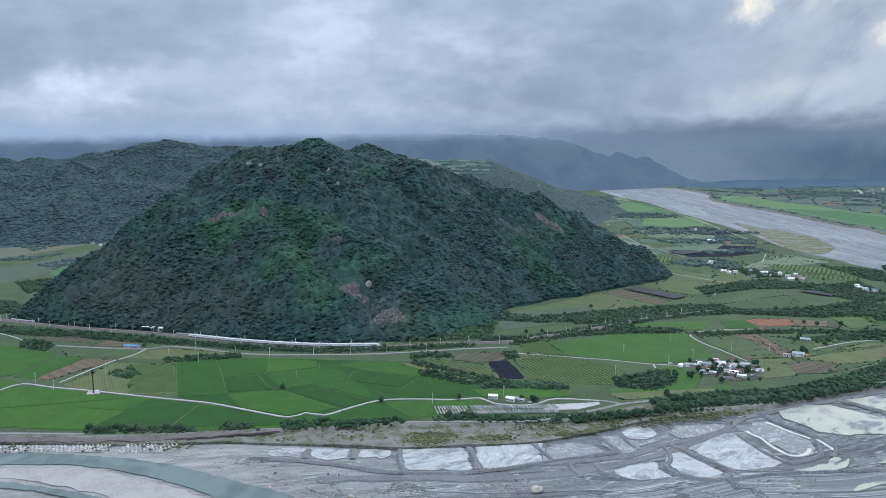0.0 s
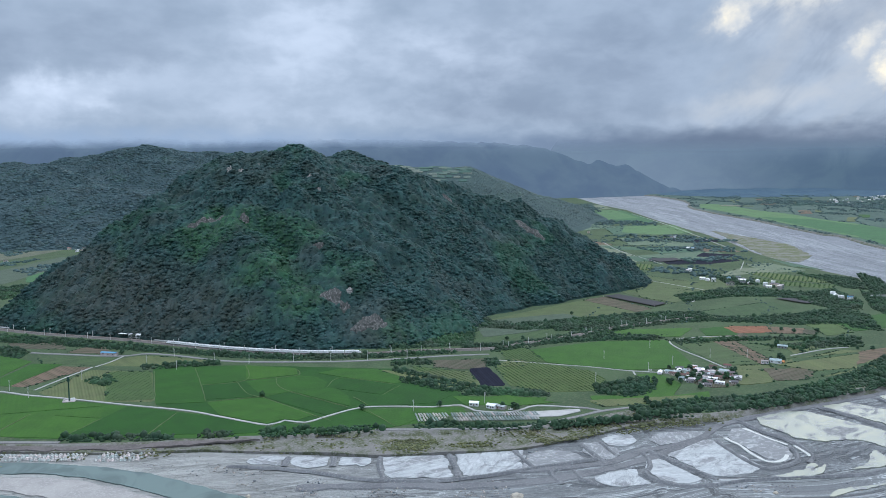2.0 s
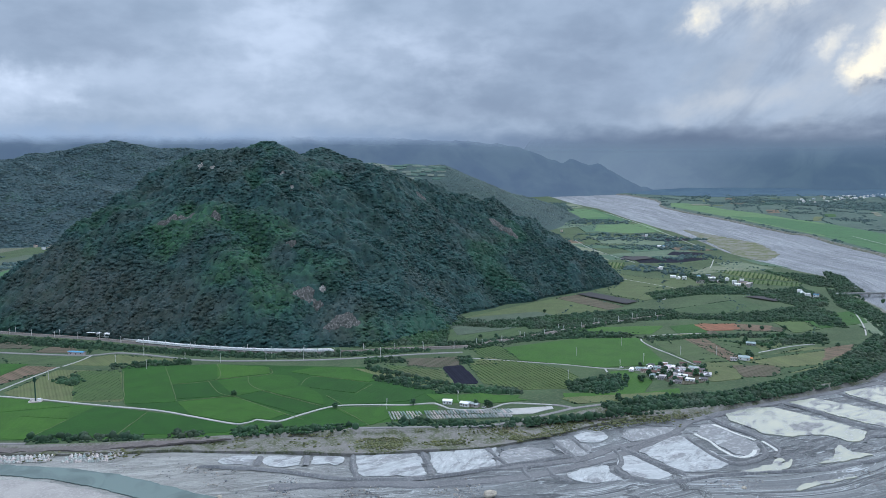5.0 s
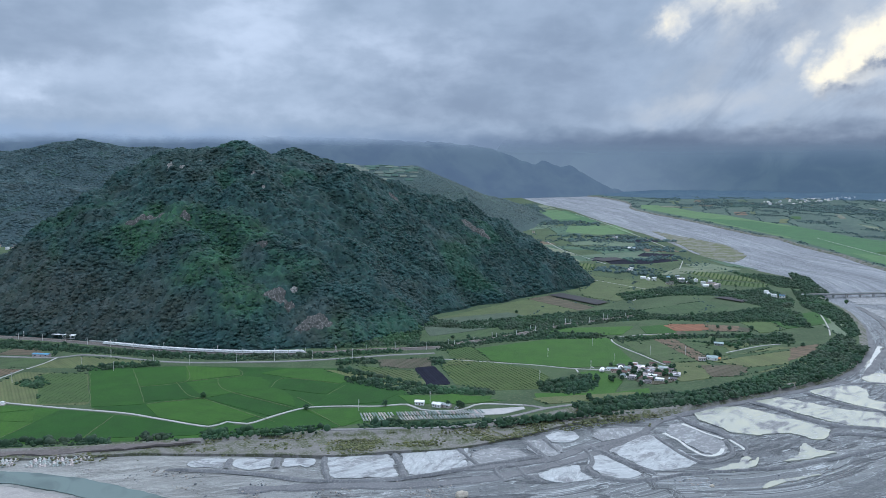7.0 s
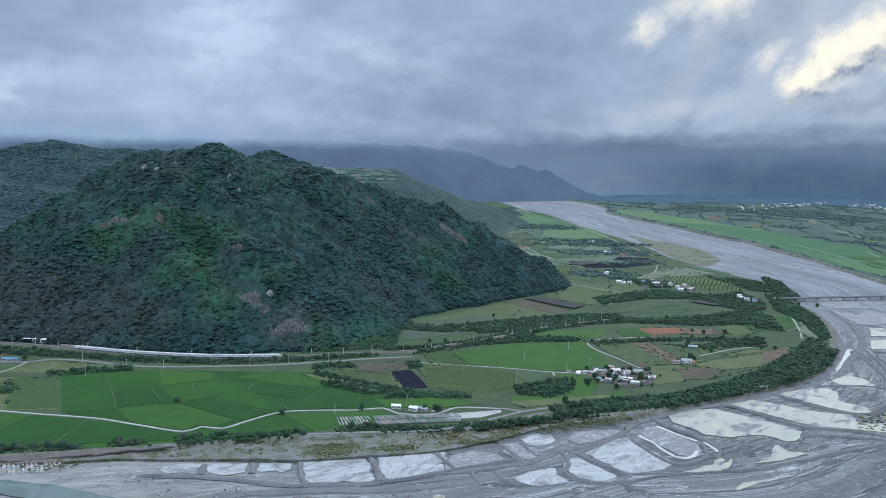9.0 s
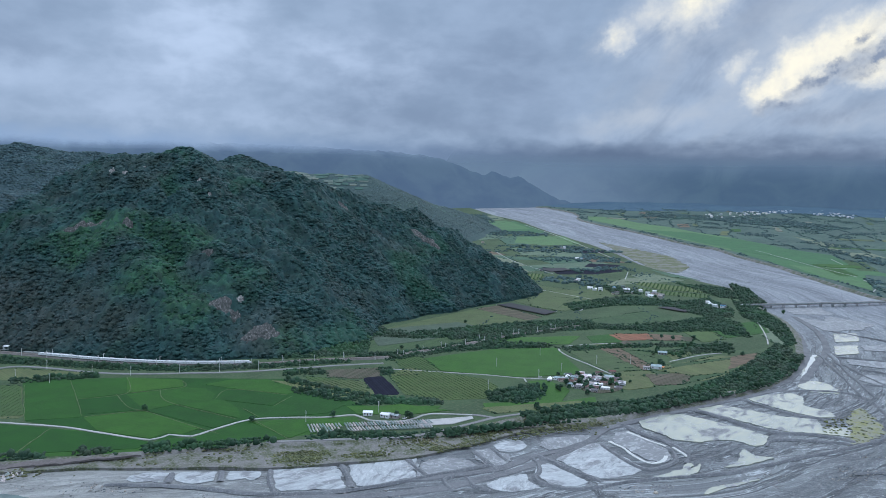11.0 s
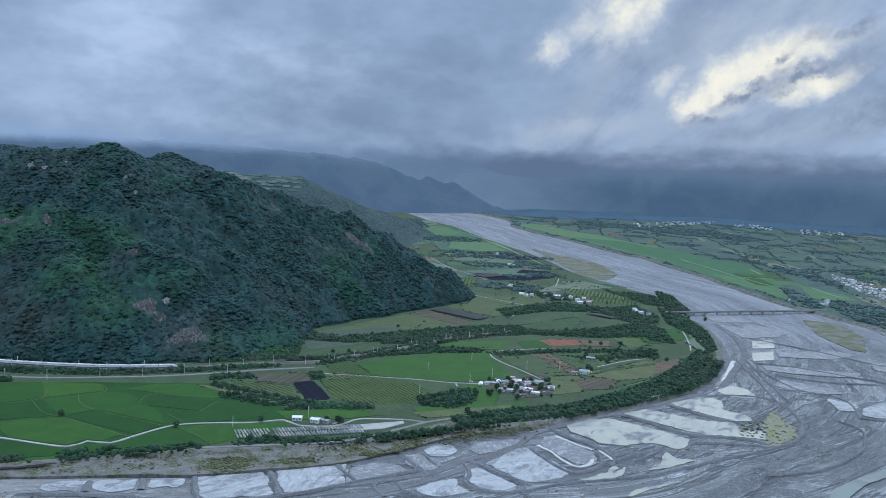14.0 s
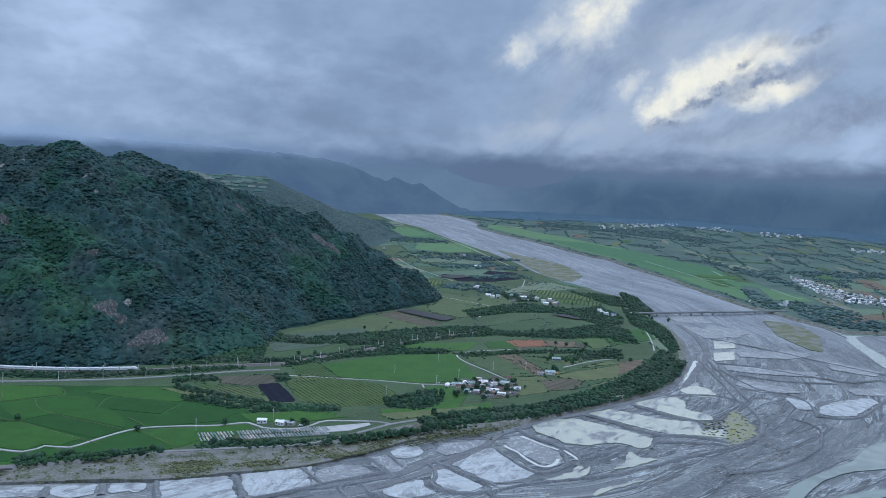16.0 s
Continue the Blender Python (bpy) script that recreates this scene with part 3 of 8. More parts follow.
def mesh_of(name, verts, faces, mat, smooth=False):
    """A mesh from arrays; faces all of one corner count."""
    me = bpy.data.meshes.new(name)
    v = np.asarray(verts, np.float32)
    f = np.asarray(faces, np.int32)
    k = f.shape[1]
    me.vertices.add(len(v))
    me.vertices.foreach_set("co", v.ravel())
    me.loops.add(f.size)
    me.loops.foreach_set("vertex_index", f.ravel())
    me.polygons.add(len(f))
    me.polygons.foreach_set("loop_start", np.arange(0, f.size, k, dtype=np.int32))
    me.update(calc_edges=True)
    me.polygons.foreach_set("use_smooth", np.full(len(f), smooth))
    me.materials.append(mat)
    return me


def thing(name, label, category, group="", kind="", at=(0, 0, 0)):
    ob = new(name)
    ob.location = at
    return tagged(ob, label, category, group, kind)


def bm_object(name, bm, mat, parent=None, smooth=False):
    me = bpy.data.meshes.new(name)
    bmesh.ops.recalc_face_normals(bm, faces=bm.faces)
    bm.to_mesh(me)
    bm.free()
    me.materials.append(mat)
    if smooth:
        me.polygons.foreach_set("use_smooth", np.full(len(me.polygons), True))
    ob = new(name, me)
    ob.parent = parent
    return ob


def part(name, bm, mat, parent, label=""):
    ob = bm_object(name, bm, mat, parent)
    if label:
        ob["label"] = label
    return ob


def grow(bm, longest):
    """Splits edges until none is longer, so that a sheet can follow the ground."""
    for _ in range(7):
        edges = [e for e in bm.edges if e.calc_length() > longest]
        if not edges:
            break
        bmesh.ops.subdivide_edges(bm, edges=edges, cuts=1)
        bmesh.ops.triangulate(bm, faces=[f for f in bm.faces if len(f.verts) > 3])


def inflate(pts, d):
    """The outline pushed outwards by d metres."""
    area = sum(ax * by - bx * ay for (ax, ay), (bx, by) in zip(pts, pts[1:] + pts[:1]))
    s = 1 if area > 0 else -1
    out = []
    for i, (x, y) in enumerate(pts):
        (ax, ay), (bx, by) = pts[i - 1], pts[(i + 1) % len(pts)]
        u, v = Vector((x - ax, y - ay)).normalized(), Vector((bx - x, by - y)).normalized()
        n = Vector((u.y + v.y, -u.x - v.x)) * s
        n = n.normalized() if n.length > 0.2 else Vector((0, 0))
        out.append((x + n.x * d, y + n.y * d))
    return out


def patch(name, pts, mat, lift=0.3, drop=0.6, longest=120.0, floor=ground_z, parent=None, rough=0.0, ragged=0.0, wave=14.0):
    """A sheet of land with a skirt at its rim, laid over the ground; ragged frays its outline."""
    bm = bmesh.new()
    if ragged:
        fine = []
        for (ax, ay), (bx, by) in zip(pts, pts[1:] + pts[:1]):
            k = max(1, int(math.hypot(bx - ax, by - ay) / (wave * 0.3)))
            fine += [(ax + (bx - ax) * j / k, ay + (by - ay) * j / k) for j in range(k)]
        soft = list(fine)
        for _ in range(2):
            soft = [((soft[i - 1][0] + 2 * q[0] + soft[(i + 1) % len(soft)][0]) / 4, (soft[i - 1][1] + 2 * q[1] + soft[(i + 1) % len(soft)][1]) / 4) for i, q in enumerate(soft)]
        pts = []
        for x, y in soft:
            p = Vector((x / wave, y / wave, 0))
            pts.append((x + ragged * (noise.noise(p) + 0.5 * noise.noise(p * 2.7)), y + ragged * (noise.noise(p + Vector((31, 7, 0))) + 0.5 * noise.noise(p * 2.7 + Vector((11, 3, 0))))))
    f = bm.faces.new([bm.verts.new((x, y, 0)) for x, y in pts])
    f.normal_update()
    if f.normal.z < 0:
        f.normal_flip()
    bmesh.ops.triangulate(bm, faces=[f])
    grow(bm, longest)
    for v in bm.verts:
        v.co.z = float(floor(v.co.x, v.co.y)) + lift + (rough * noise.noise(v.co * 0.03) if rough else 0)
    rim = [e for e in bm.edges if e.is_boundary]
    made = bmesh.ops.extrude_edge_only(bm, edges=rim)
    for v in made["geom"]:
        if isinstance(v, bmesh.types.BMVert):
            v.co.z -= drop
    return bm_object(name, bm, mat, parent)


def smooth_line(pts, step):
    """Even points on a soft curve through pts."""
    p = [Vector((*q, 0)) for q in pts]
    out = []
    for i in range(len(p) - 1):
        a, b = p[max(i - 1, 0)], p[min(i + 2, len(p) - 1)]
        k = max(1, int((p[i + 1] - p[i]).length / step))
        for j in range(k):
            t = j / k
            q, r = p[i], p[i + 1]
            out.append(0.5 * (2 * q + (r - a) * t + (2 * a - 5 * q + 4 * r - b) * t * t + (3 * q - a - 3 * r + b) * t * t * t))
    out.append(p[-1])
    return out


def strip(name, pts, width, high, mat, lift=0.2, crown=0.7, step=8.0, floor=ground_z, base=0.0, wobble=0.0):
    """A band along a line with sloping shoulders: a road, a levee, a bank."""
    line = smooth_line(pts, step)
    verts, faces = [], []
    last = len(line) - 1
    for i, p in enumerate(line):
        d = (line[min(i + 1, last)] - line[max(i - 1, 0)]).normalized()
        side = Vector((d.y, -d.x, 0))
        w = width * (1 + wobble * (noise.noise(p * 0.045) + 0.6 * noise.noise(p * 0.13)))
        end = min(1.0, (min(i, last - i) + 0.3) / 3.0) if wobble else 1.0
        sway = side * (wobble * 3.0 * noise.noise(p * 0.06 + Vector((9, 0, 0))))
        for u, h in ((-1, -0.5), (-crown, high), (0.0, high * 1.05), (crown, high), (1, -0.5)):
            q = p + sway + side * (u * w / 2)
            bump = 1 + wobble * (noise.noise(q * 0.1) + 0.8 * noise.noise(q * 0.3))
            verts.append((q.x, q.y, gz(q.x, q.y) + base + lift + (h * end * bump if h > 0 else h)))
    for i in range(last):
        for k in range(4):
            a = i * 5 + k
            faces.append((a, a + 1, a + 6, a + 5))
    return new(name, mesh_of(name, verts, faces, mat))


def bed_z(x, y):
    return ground_z(x, y) - 5.0


# ---- river bed: one sheet to the horizon ----
BANK_NEAR = [(-529, 638), (-395, 633), (-318, 629), (-244, 631), (-171, 640), (-97, 650), (-19, 652), (58, 652), (111, 660), (144, 671), (206, 702), (245, 687), (277, 686)]
BANK_FAR = [(342, 711), (385, 728), (429, 744), (470, 763), (529, 794), (590, 842), (670, 928), (763, 1066), (831, 1205), (856, 1302), (905, 1451), (941, 1557), (920, 1658), (908, 1793), (898, 1955), (920, 2158), (932, 2417), (927, 2550), (928, 2717), (922, 2881), (930, 3116), (940, 3388), (916, 3567), (897, 3730), (894, 3989), (889, 4195), (886, 4328)]
BANK_EAST = [(1153, 4504), (1284, 4446), (1359, 4326), (1383, 4071), (1383, 3874), (1342, 3685), (1284, 3541), (1253, 3382), (1259, 3135), (1275, 2942), (1288, 2768), (1285, 2629), (1285, 2484), (1288, 2337), (1319, 2292), (1288, 2109), (1278, 1961), (1278, 1872), (1248, 1732), (1233, 1626), (1203, 1437), (1210, 1344), (1198, 1240), (1194, 1134), (1279, 1123), (1720, 1066)]
LEFT_BANK = BANK_NEAR + BANK_FAR
BED_X = np.concatenate([np.linspace(-3600, -800, 29)[:-1], np.linspace(-800, 1700, 251)[:-1], np.linspace(1700, 4700, 31)])
BED_Y = np.concatenate([np.linspace(-600, 380, 12)[:-1], np.linspace(380, 1500, 141)[:-1], np.linspace(1500, 4950, 90)])


def build_bed():
    X, Y = np.meshgrid(BED_X, BED_Y)
    Z = bed_z(X, Y)
    for k, (L, a) in enumerate(((90, 0.35), (23, 0.22), (11, 0.12))):
        Z += a * np.sin(X / L + 2.1 * np.sin(Y / (L * 1.7) + k)) * np.sin(Y / (L * 0.8) + 1.3 * np.sin(X / (L * 2.3)))
    nx, ny = len(BED_X), len(BED_Y)
    i = np.arange(nx * ny).reshape(ny, nx)
    f = np.stack([i[:-1, :-1], i[:-1, 1:], i[1:, 1:], i[1:, :-1]], -1).reshape(-1, 4)
    me = mesh_of("ground", np.stack([X, Y, Z], -1).reshape(-1, 3), f, M_BED, True)
    line = smooth_line(BANK_NEAR + BANK_FAR, 30.0)
    P = np.array([(q.x, q.y) for q in line])
    seg = np.hypot(*np.diff(P, axis=0).T)
    start = np.concatenate([[0], np.cumsum(seg)])
    x, y = X.ravel(), Y.ravel()
    best, run = np.full(x.size, 1e9), np.zeros(x.size)
    for k in range(len(seg)):
        u = (P[k + 1] - P[k]) / seg[k]
        t = (x - P[k, 0]) * u[0] + (y - P[k, 1]) * u[1]
        t = np.clip(t, 0 if k else -3000, seg[k])
        d = np.hypot(x - P[k, 0] - t * u[0], y - P[k, 1] - t * u[1])
        near = d < best
        best[near], run[near] = d[near], start[k] + t[near]
    flow = me.attributes.new("flow", "FLOAT_VECTOR", "POINT")
    flow.data.foreach_set("vector", np.stack([run, best, 0 * run], 1).astype(np.float32).ravel())
    ob = new("ground", me)
    tagged(ob, "grey gravel bed of a wide braided river", "riverbed", kind="structure")


build_bed()


def bank_slope(name, line, out):
    """The slope from the land's edge down to the bed."""
    verts, faces = [], []
    p = [Vector((*q, 0)) for q in line]
    for i, q in enumerate(p):
        d = (p[min(i + 1, len(p) - 1)] - p[max(i - 1, 0)]).normalized()
        side = Vector((d.y, -d.x, 0)) * out
        for k, (u, h) in enumerate(((-4, 0.0), (0, 0.05), (3, -1.6), (7, -4.2), (12, -6.2))):
            r = q + side * u
            verts.append((r.x, r.y, gz(r.x, r.y) + h))
    for i in range(len(p) - 1):
        for k in range(4):
            a = i * 5 + k
            faces.append((a, a + 1, a + 6, a + 5))
    return new(name, mesh_of(name, verts, faces, M_SHELF, True))


def dike_z(x, y):
    """Level beside the dike track, then falling to the shelf."""
    return 0.14 - 0.20 * np.clip(632 - np.asarray(y, float), 0, 14)


land = patch("left_bank_land", LEFT_BANK + [(300, 4900), (-3500, 4900), (-3500, 640)], M_LAND, 0.0, 4.0, 110.0)
tagged(land, "farmland terrace of meadow and bushes beside the river", "land", kind="structure")
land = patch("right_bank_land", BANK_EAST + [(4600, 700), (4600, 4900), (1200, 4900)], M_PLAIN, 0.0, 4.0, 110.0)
tagged(land, "far bank plain of fields and thickets", "land", kind="structure")
tagged(bank_slope("river_bank", LEFT_BANK, 1), "eroded gravel bank above the riverbed", "bank", kind="structure")
tagged(bank_slope("river_bank", BANK_EAST, 1), "low gravel bank of the far plain", "bank", kind="structure")
shelf = patch("gravel_shelf", [(-487, 621), (-390, 625), (-278, 617), (-191, 620), (-111, 612), (-42, 602), (15, 605), (78, 611), (137, 636), (190, 664), (247, 676), (279, 690)] + BANK_NEAR[-1:0:-1], M_SHELF, -2.6, 3.0, 25.0, rough=1.2)
tagged(patch("dike_slope", [(-534, 641), (-416, 641), (-300, 632), (-262, 632), (-215, 634), (-170, 637), (-145, 638), (-165, 634), (-210, 628), (-260, 622), (-356, 623), (-402, 623), (-530, 625)], M_DIKE, 0.0, 1.5, 9.0, dike_z, ragged=3.0, wave=10.0), "brownish eroded earth slope of the river dike", "bank", kind="structure")
tagged(shelf, "gravel shelf with dry weeds below the dike", "gravel", kind="structure")

# ---- hills ----


def ridge_height(X, Y, ridges, slope, soft=9.0):
    """Height of the land that falls away from ridge lines, softly joined."""
    total = np.zeros(np.shape(X))
    for line in ridges:
        for (ax, ay, az), (bx, by, bz) in zip(line[:-1], line[1:]):
            L2 = (bx - ax) ** 2 + (by - ay) ** 2
            t = np.clip(((X - ax) * (bx - ax) + (Y - ay) * (by - ay)) / L2, 0, 1)
            d = np.hypot(X - ax - t * (bx - ax), Y - ay - t * (by - ay))
            h = az + t * (bz - az) - slope * (np.sqrt(d * d + 400) - 20)
            total = total + np.exp(np.clip(h, -400, 900) / soft)
    return soft * np.log(total + 1e-9)


def crumple(X, Y, size, seed):
    """Cheap smooth noise of about +-1."""
    r = np.random.RandomState(seed)
    out = np.zeros(np.shape(X))
    for k in range(5):
        s, a = size / 1.8 ** k, 0.55 ** k
        th, ph, qh = r.uniform(0, 6.28, 3)
        u, v = X * math.cos(th) + Y * math.sin(th), -X * math.sin(th) + Y * math.cos(th)
        out += a * np.sin(u / s + ph + 1.4 * np.sin(v / s * 0.7 + qh)) * np.sin(v / s * 1.1 + qh + 1.2 * np.sin(u / s * 0.6 + ph))
    return out


SUMMIT = (-240, 1420, 284)
EAST_CREST = [SUMMIT, (-155, 1440, 256), (-41, 1450, 240), (20, 1475, 206), (77, 1495, 193), (124, 1515, 181), (192, 1545, 165), (217, 1555, 152), (235, 1560, 138), (276, 1555, 136), (284, 1550, 122), (310, 1545, 102), (327, 1540, 81), (355, 1530, 58), (376, 1520, 41), (398, 1510, 24), (413, 1500, 11), (433, 1488, 3), (443, 1475, -3)]
WEST_CREST = [SUMMIT, (-308, 1415, 271), (-349, 1410, 267), (-373, 1400, 263), (-407, 1390, 247), (-441, 1365, 220), (-464, 1340, 191), (-484, 1310, 154), (-510, 1270, 111), (-542, 1235, 89), (-565, 1200, 77), (-585, 1165, 69), (-603, 1130, 60), (-619, 1100, 46), (-639, 1075, 31), (-665, 1055, 21), (-700, 1035, -4)]
SPURS = [
    [(-302, 1410, 266), (-304, 1190, 158), (-324, 1090, 78), (-342, 1010, 12)],
    [SUMMIT, (-134, 1220, 136), (-80, 1090, 62), (-50, 995, 2)],
    [(54, 1490, 170), (60, 1330, 92), (60, 1180, 30), (40, 1080, 2)],
    [(-441, 1365, 205), (-420, 1250, 128), (-430, 1150, 70), (-440, 1080, 20)],
    [(203, 1555, 148), (233, 1440, 62), (236, 1375, 4)],
]
REAR_CREST = [
    [(-235, 1800, 280), (-180, 1800, 290), (-112, 1800, 265), (-31, 1800, 226), (140, 1800, 120), (300, 1780, 20)],
    [SUMMIT, (-200, 1600, 240), (-180, 1800, 290)],
]
MAIN_RIDGES = [EAST_CREST, WEST_CREST] + SPURS + REAR_CREST


RAIL_LINE = [(-954, 1246), (-708, 1159), (-635, 1124), (-579, 1100), (-527, 1081), (-430, 1049), (-344, 1012), (-273, 981), (-199, 958), (-138, 948), (-64, 947), (-12, 957), (93, 967), (121, 988), (153, 1003), (193, 1025), (233, 1053), (269, 1079), (309, 1106), (372, 1136), (430, 1160)]


# where the eastern slope meets the meadows
EAST_FOOT = [(58, 960), (85, 1110), (106, 1195), (196, 1282), (272, 1338), (338, 1398), (428, 1460), (470, 1510), (520, 1640)]


def side_of(line, X, Y):
    """Metres from a line, positive on the hill's side."""
    best = np.full(np.shape(X), 1e9)
    sign = np.ones(np.shape(X))
    for (ax, ay), (bx, by) in zip(line[:-1], line[1:]):
        ux, uy = bx - ax, by - ay
        t = np.clip(((X - ax) * ux + (Y - ay) * uy) / (ux * ux + uy * uy), 0, 1)
        d = np.hypot(X - ax - t * ux, Y - ay - t * uy)
        c = ux * (Y - ay) - uy * (X - ax)
        near = d < best
        best = np.where(near, d, best)
        sign = np.where(near, np.where(c > 0, 1.0, -1.0), sign)
    return best * sign


def main_hill(X, Y):
    h = ridge_height(X, Y, MAIN_RIDGES, 0.66, 7.0)
    X, Y = np.asarray(X, float), np.asarray(Y, float)
    around = np.arctan2(X + 244, 1440 - Y)
    out = np.hypot(X + 244, Y - 1440)
    gully = np.abs(np.sin(around * 8.5 + 0.9 * np.sin(out / 70.0) + 0.8 * np.sin(out / 31.0))) - 0.55
    body = np.clip(h / 60, 0, 1) * np.clip((275 - h) / 60, 0, 1)
    h = h + gully * 11.0 * body + (crumple(X, Y, 22.0, 3) * 7.0 + crumple(X, Y, 70.0, 14) * 8.0) * np.clip(h / 80, 0, 1) * np.clip((290 - h) / 60, 0.12, 1)
    crest = np.interp(Y, [q[1] for q in WEST_CREST[::-1]], [q[0] for q in WEST_CREST[::-1]])
    h = h - 0.7 * np.clip(crest - X, 0, 400) * np.clip((Y - 1130) / 160, 0, 1)
    h = np.minimum(h, 1.0 * (side_of(RAIL_LINE, X, Y) - 11.0) + 3.0)
    h = np.minimum(h, 0.95 * side_of(EAST_FOOT, X, Y) + 5.0 * crumple(X, Y, 26.0, 19))
    return h + ground_z(X, Y) - 3.0


WEST_RIDGES = [
    [(-2500, 3050, 250), (-1784, 3000, 284), (-1649, 3000, 260), (-1488, 3000, 268), (-1200, 2900, 190), (-900, 2700, 110), (-600, 2500, 60)],
    [(-2600, 3600, 300), (-1900, 3500, 300), (-1627, 3500, 326), (-1279, 3500, 369), (-961, 3500, 338), (-600, 3500, 300), (-300, 3500, 250)],
    [(-1279, 3500, 366), (-1000, 3100, 230), (-800, 2800, 140)],
]
TERRACE_RIDGES = [[(-500, 3000, 270), (-260, 2920, 285), (-93, 2900, 272), (40, 2900, 268), (183, 2900, 264), (228, 2910, 242), (273, 2920, 217), (353, 2940, 184), (495, 2980, 139), (617, 3020, 116)]]


def west_hill(X, Y):
    h = ridge_height(X, Y, WEST_RIDGES, 0.42, 20.0)
    return h + crumple(X, Y, 120.0, 5) * 14.0 * np.clip(h / 60, 0, 1) + 0 * X - 4.0


def terrace_hill(X, Y):
    h = ridge_height(X, Y, TERRACE_RIDGES, 0.50, 12.0)
    return h + crumple(X, Y, 150.0, 8) * 6.0 - 4.0


def hill(name, fn, x0, x1, y0, y1, step, mat, label, facing=False):
    X, Y = np.meshgrid(np.arange(x0, x1, step), np.arange(y0, y1, step))
    Z = np.maximum(fn(X, Y), ground_z(X, Y) - 6.0)
    ny, nx = X.shape
    i = np.arange(nx * ny).reshape(ny, nx)
    f = np.stack([i[:-1, :-1], i[:-1, 1:], i[1:, 1:], i[1:, :-1]], -1).reshape(-1, 4)
    top = Z - ground_z(X, Y)
    f = f[(top.ravel()[f] > -5.5).any(1)]
    if facing:
        P = np.stack([X, Y, Z], -1).reshape(-1, 3)
        turn = np.cross(P[f[:, 2]] - P[f[:, 0]], P[f[:, 3]] - P[f[:, 1]])
        f = f[(turn * (P[f[:, 0]] - np.array((0, 0, EYE)))).sum(1) < 0]
    ob = new(name, mesh_of(name, np.stack([X, Y, Z], -1).reshape(-1, 3), f, mat, True))
    return tagged(ob, label, "hill", kind="structure")


hill("wooded_hill", main_hill, -900, 560, 930, 1960, 7.0, M_FLOOR, "steep hill covered in dense dark green forest")
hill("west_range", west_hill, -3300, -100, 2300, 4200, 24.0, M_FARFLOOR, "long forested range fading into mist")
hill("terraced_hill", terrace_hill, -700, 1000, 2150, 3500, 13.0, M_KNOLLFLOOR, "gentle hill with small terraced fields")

# far mountains under the cloud base
FAR_LINE = [(-4200, 4300, 500), (-2550, 4550, 520), (-1600, 4600, 510), (-720, 4600, 480), (-100, 4600, 460), (300, 4600, 450), (623, 4600, 430), (763, 4600, 408), (903, 4600, 355), (1025, 4600, 315), (1085, 4600, 332), (1200, 4600, 292), (1251, 4600, 308), (1341, 4600, 261), (1439, 4600, 207), (1559, 4600, 160), (1719, 4600, 129)]
EAST_LINE = [(900, 4880, 470), (1450, 4870, 480), (1800, 4830, 490), (2100, 4750, 490), (2600, 4450, 490), (3300, 4000, 500), (3900, 3300, 500), (4300, 2500, 500)]


def far_hill(X, Y):
    h = ridge_height(X, Y, [FAR_LINE], 0.95, 7.0) - 8.0
    return h + crumple(X, Y, 170.0, 11) * 4.0 + crumple(X, Y, 30.0, 17) * 5.0


def east_hill(X, Y):
    h = ridge_height(X, Y, [EAST_LINE], 1.7, 16.0)
    return h + crumple(X, Y, 170.0, 12) * 10.0


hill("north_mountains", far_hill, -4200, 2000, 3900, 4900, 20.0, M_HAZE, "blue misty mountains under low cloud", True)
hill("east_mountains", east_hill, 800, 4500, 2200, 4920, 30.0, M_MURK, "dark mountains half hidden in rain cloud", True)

# ---- fields, roads, river forms ----


FIELD_COUNT, HEDGED, VERGES = [], [], []


def field(pts, kind):
    name, mat, label, cat = {
        "rice": ("rice_paddy", M_RICE, "paddy of bright green young rice with low bunds", "rice field"),
        "grass": ("meadow", M_GRASS, "rough grass meadow in yellowish green", "meadow"),
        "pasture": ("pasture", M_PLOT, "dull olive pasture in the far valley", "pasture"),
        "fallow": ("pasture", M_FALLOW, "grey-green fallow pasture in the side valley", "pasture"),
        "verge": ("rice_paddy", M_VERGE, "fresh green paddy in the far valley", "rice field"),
        "orchard": ("orchard_plot", M_ORCHARD, "grassy plot planted in straight rows", "orchard"),
        "tilled": ("tilled_field", M_TILL, "bare brown tilled field", "field"),
        "redsoil": ("red_field", M_RED, "freshly turned reddish soil field", "field"),
        "mulch": ("mulched_field", M_MULCH, "field covered with black mulch film", "field"),
    }[kind]
    FIELD_COUNT.append(kind)
    if kind in ("grass", "tilled", "pasture", "orchard", "redsoil"):
        HEDGED.append(pts)
    if kind == "verge":
        VERGES.append(pts)
    pts = inflate(pts, 2.4 if kind == "rice" else 0.8)
    return tagged(patch(name, pts, mat, 0.12 + 0.003 * len(FIELD_COUNT), 0.8, 60.0, ragged=0.5 if kind == "rice" else 1.8, wave=7.0 if kind == "rice" else 13.0), label, cat, "farm fields", "structure")


field([(-419, 788), (-403, 884), (-326, 870), (-282, 751), (-349, 756), (-387, 772)], "grass")
field([(-387, 943), (-363, 954), (-268, 923), (-342, 898), (-405, 906)], "grass")
field([(-500, 946), (-446, 949), (-394, 941), (-413, 907), (-477, 916)], "grass")
field([(94, 1160), (293, 1346), (356, 1222), (308, 1184), (101, 1132)], "grass")
field([(451, 1210), (625, 1309), (641, 1251), (611, 1200), (497, 1172)], "grass")
field([(72, 1100), (223, 1125), (262, 1105), (173, 1035), (65, 994)], "grass")
field([(604, 1101), (645, 1112), (622, 1051), (572, 1042)], "grass")
field([(350, 985), (401, 979), (424, 883), (347, 878), (345, 953)], "grass")
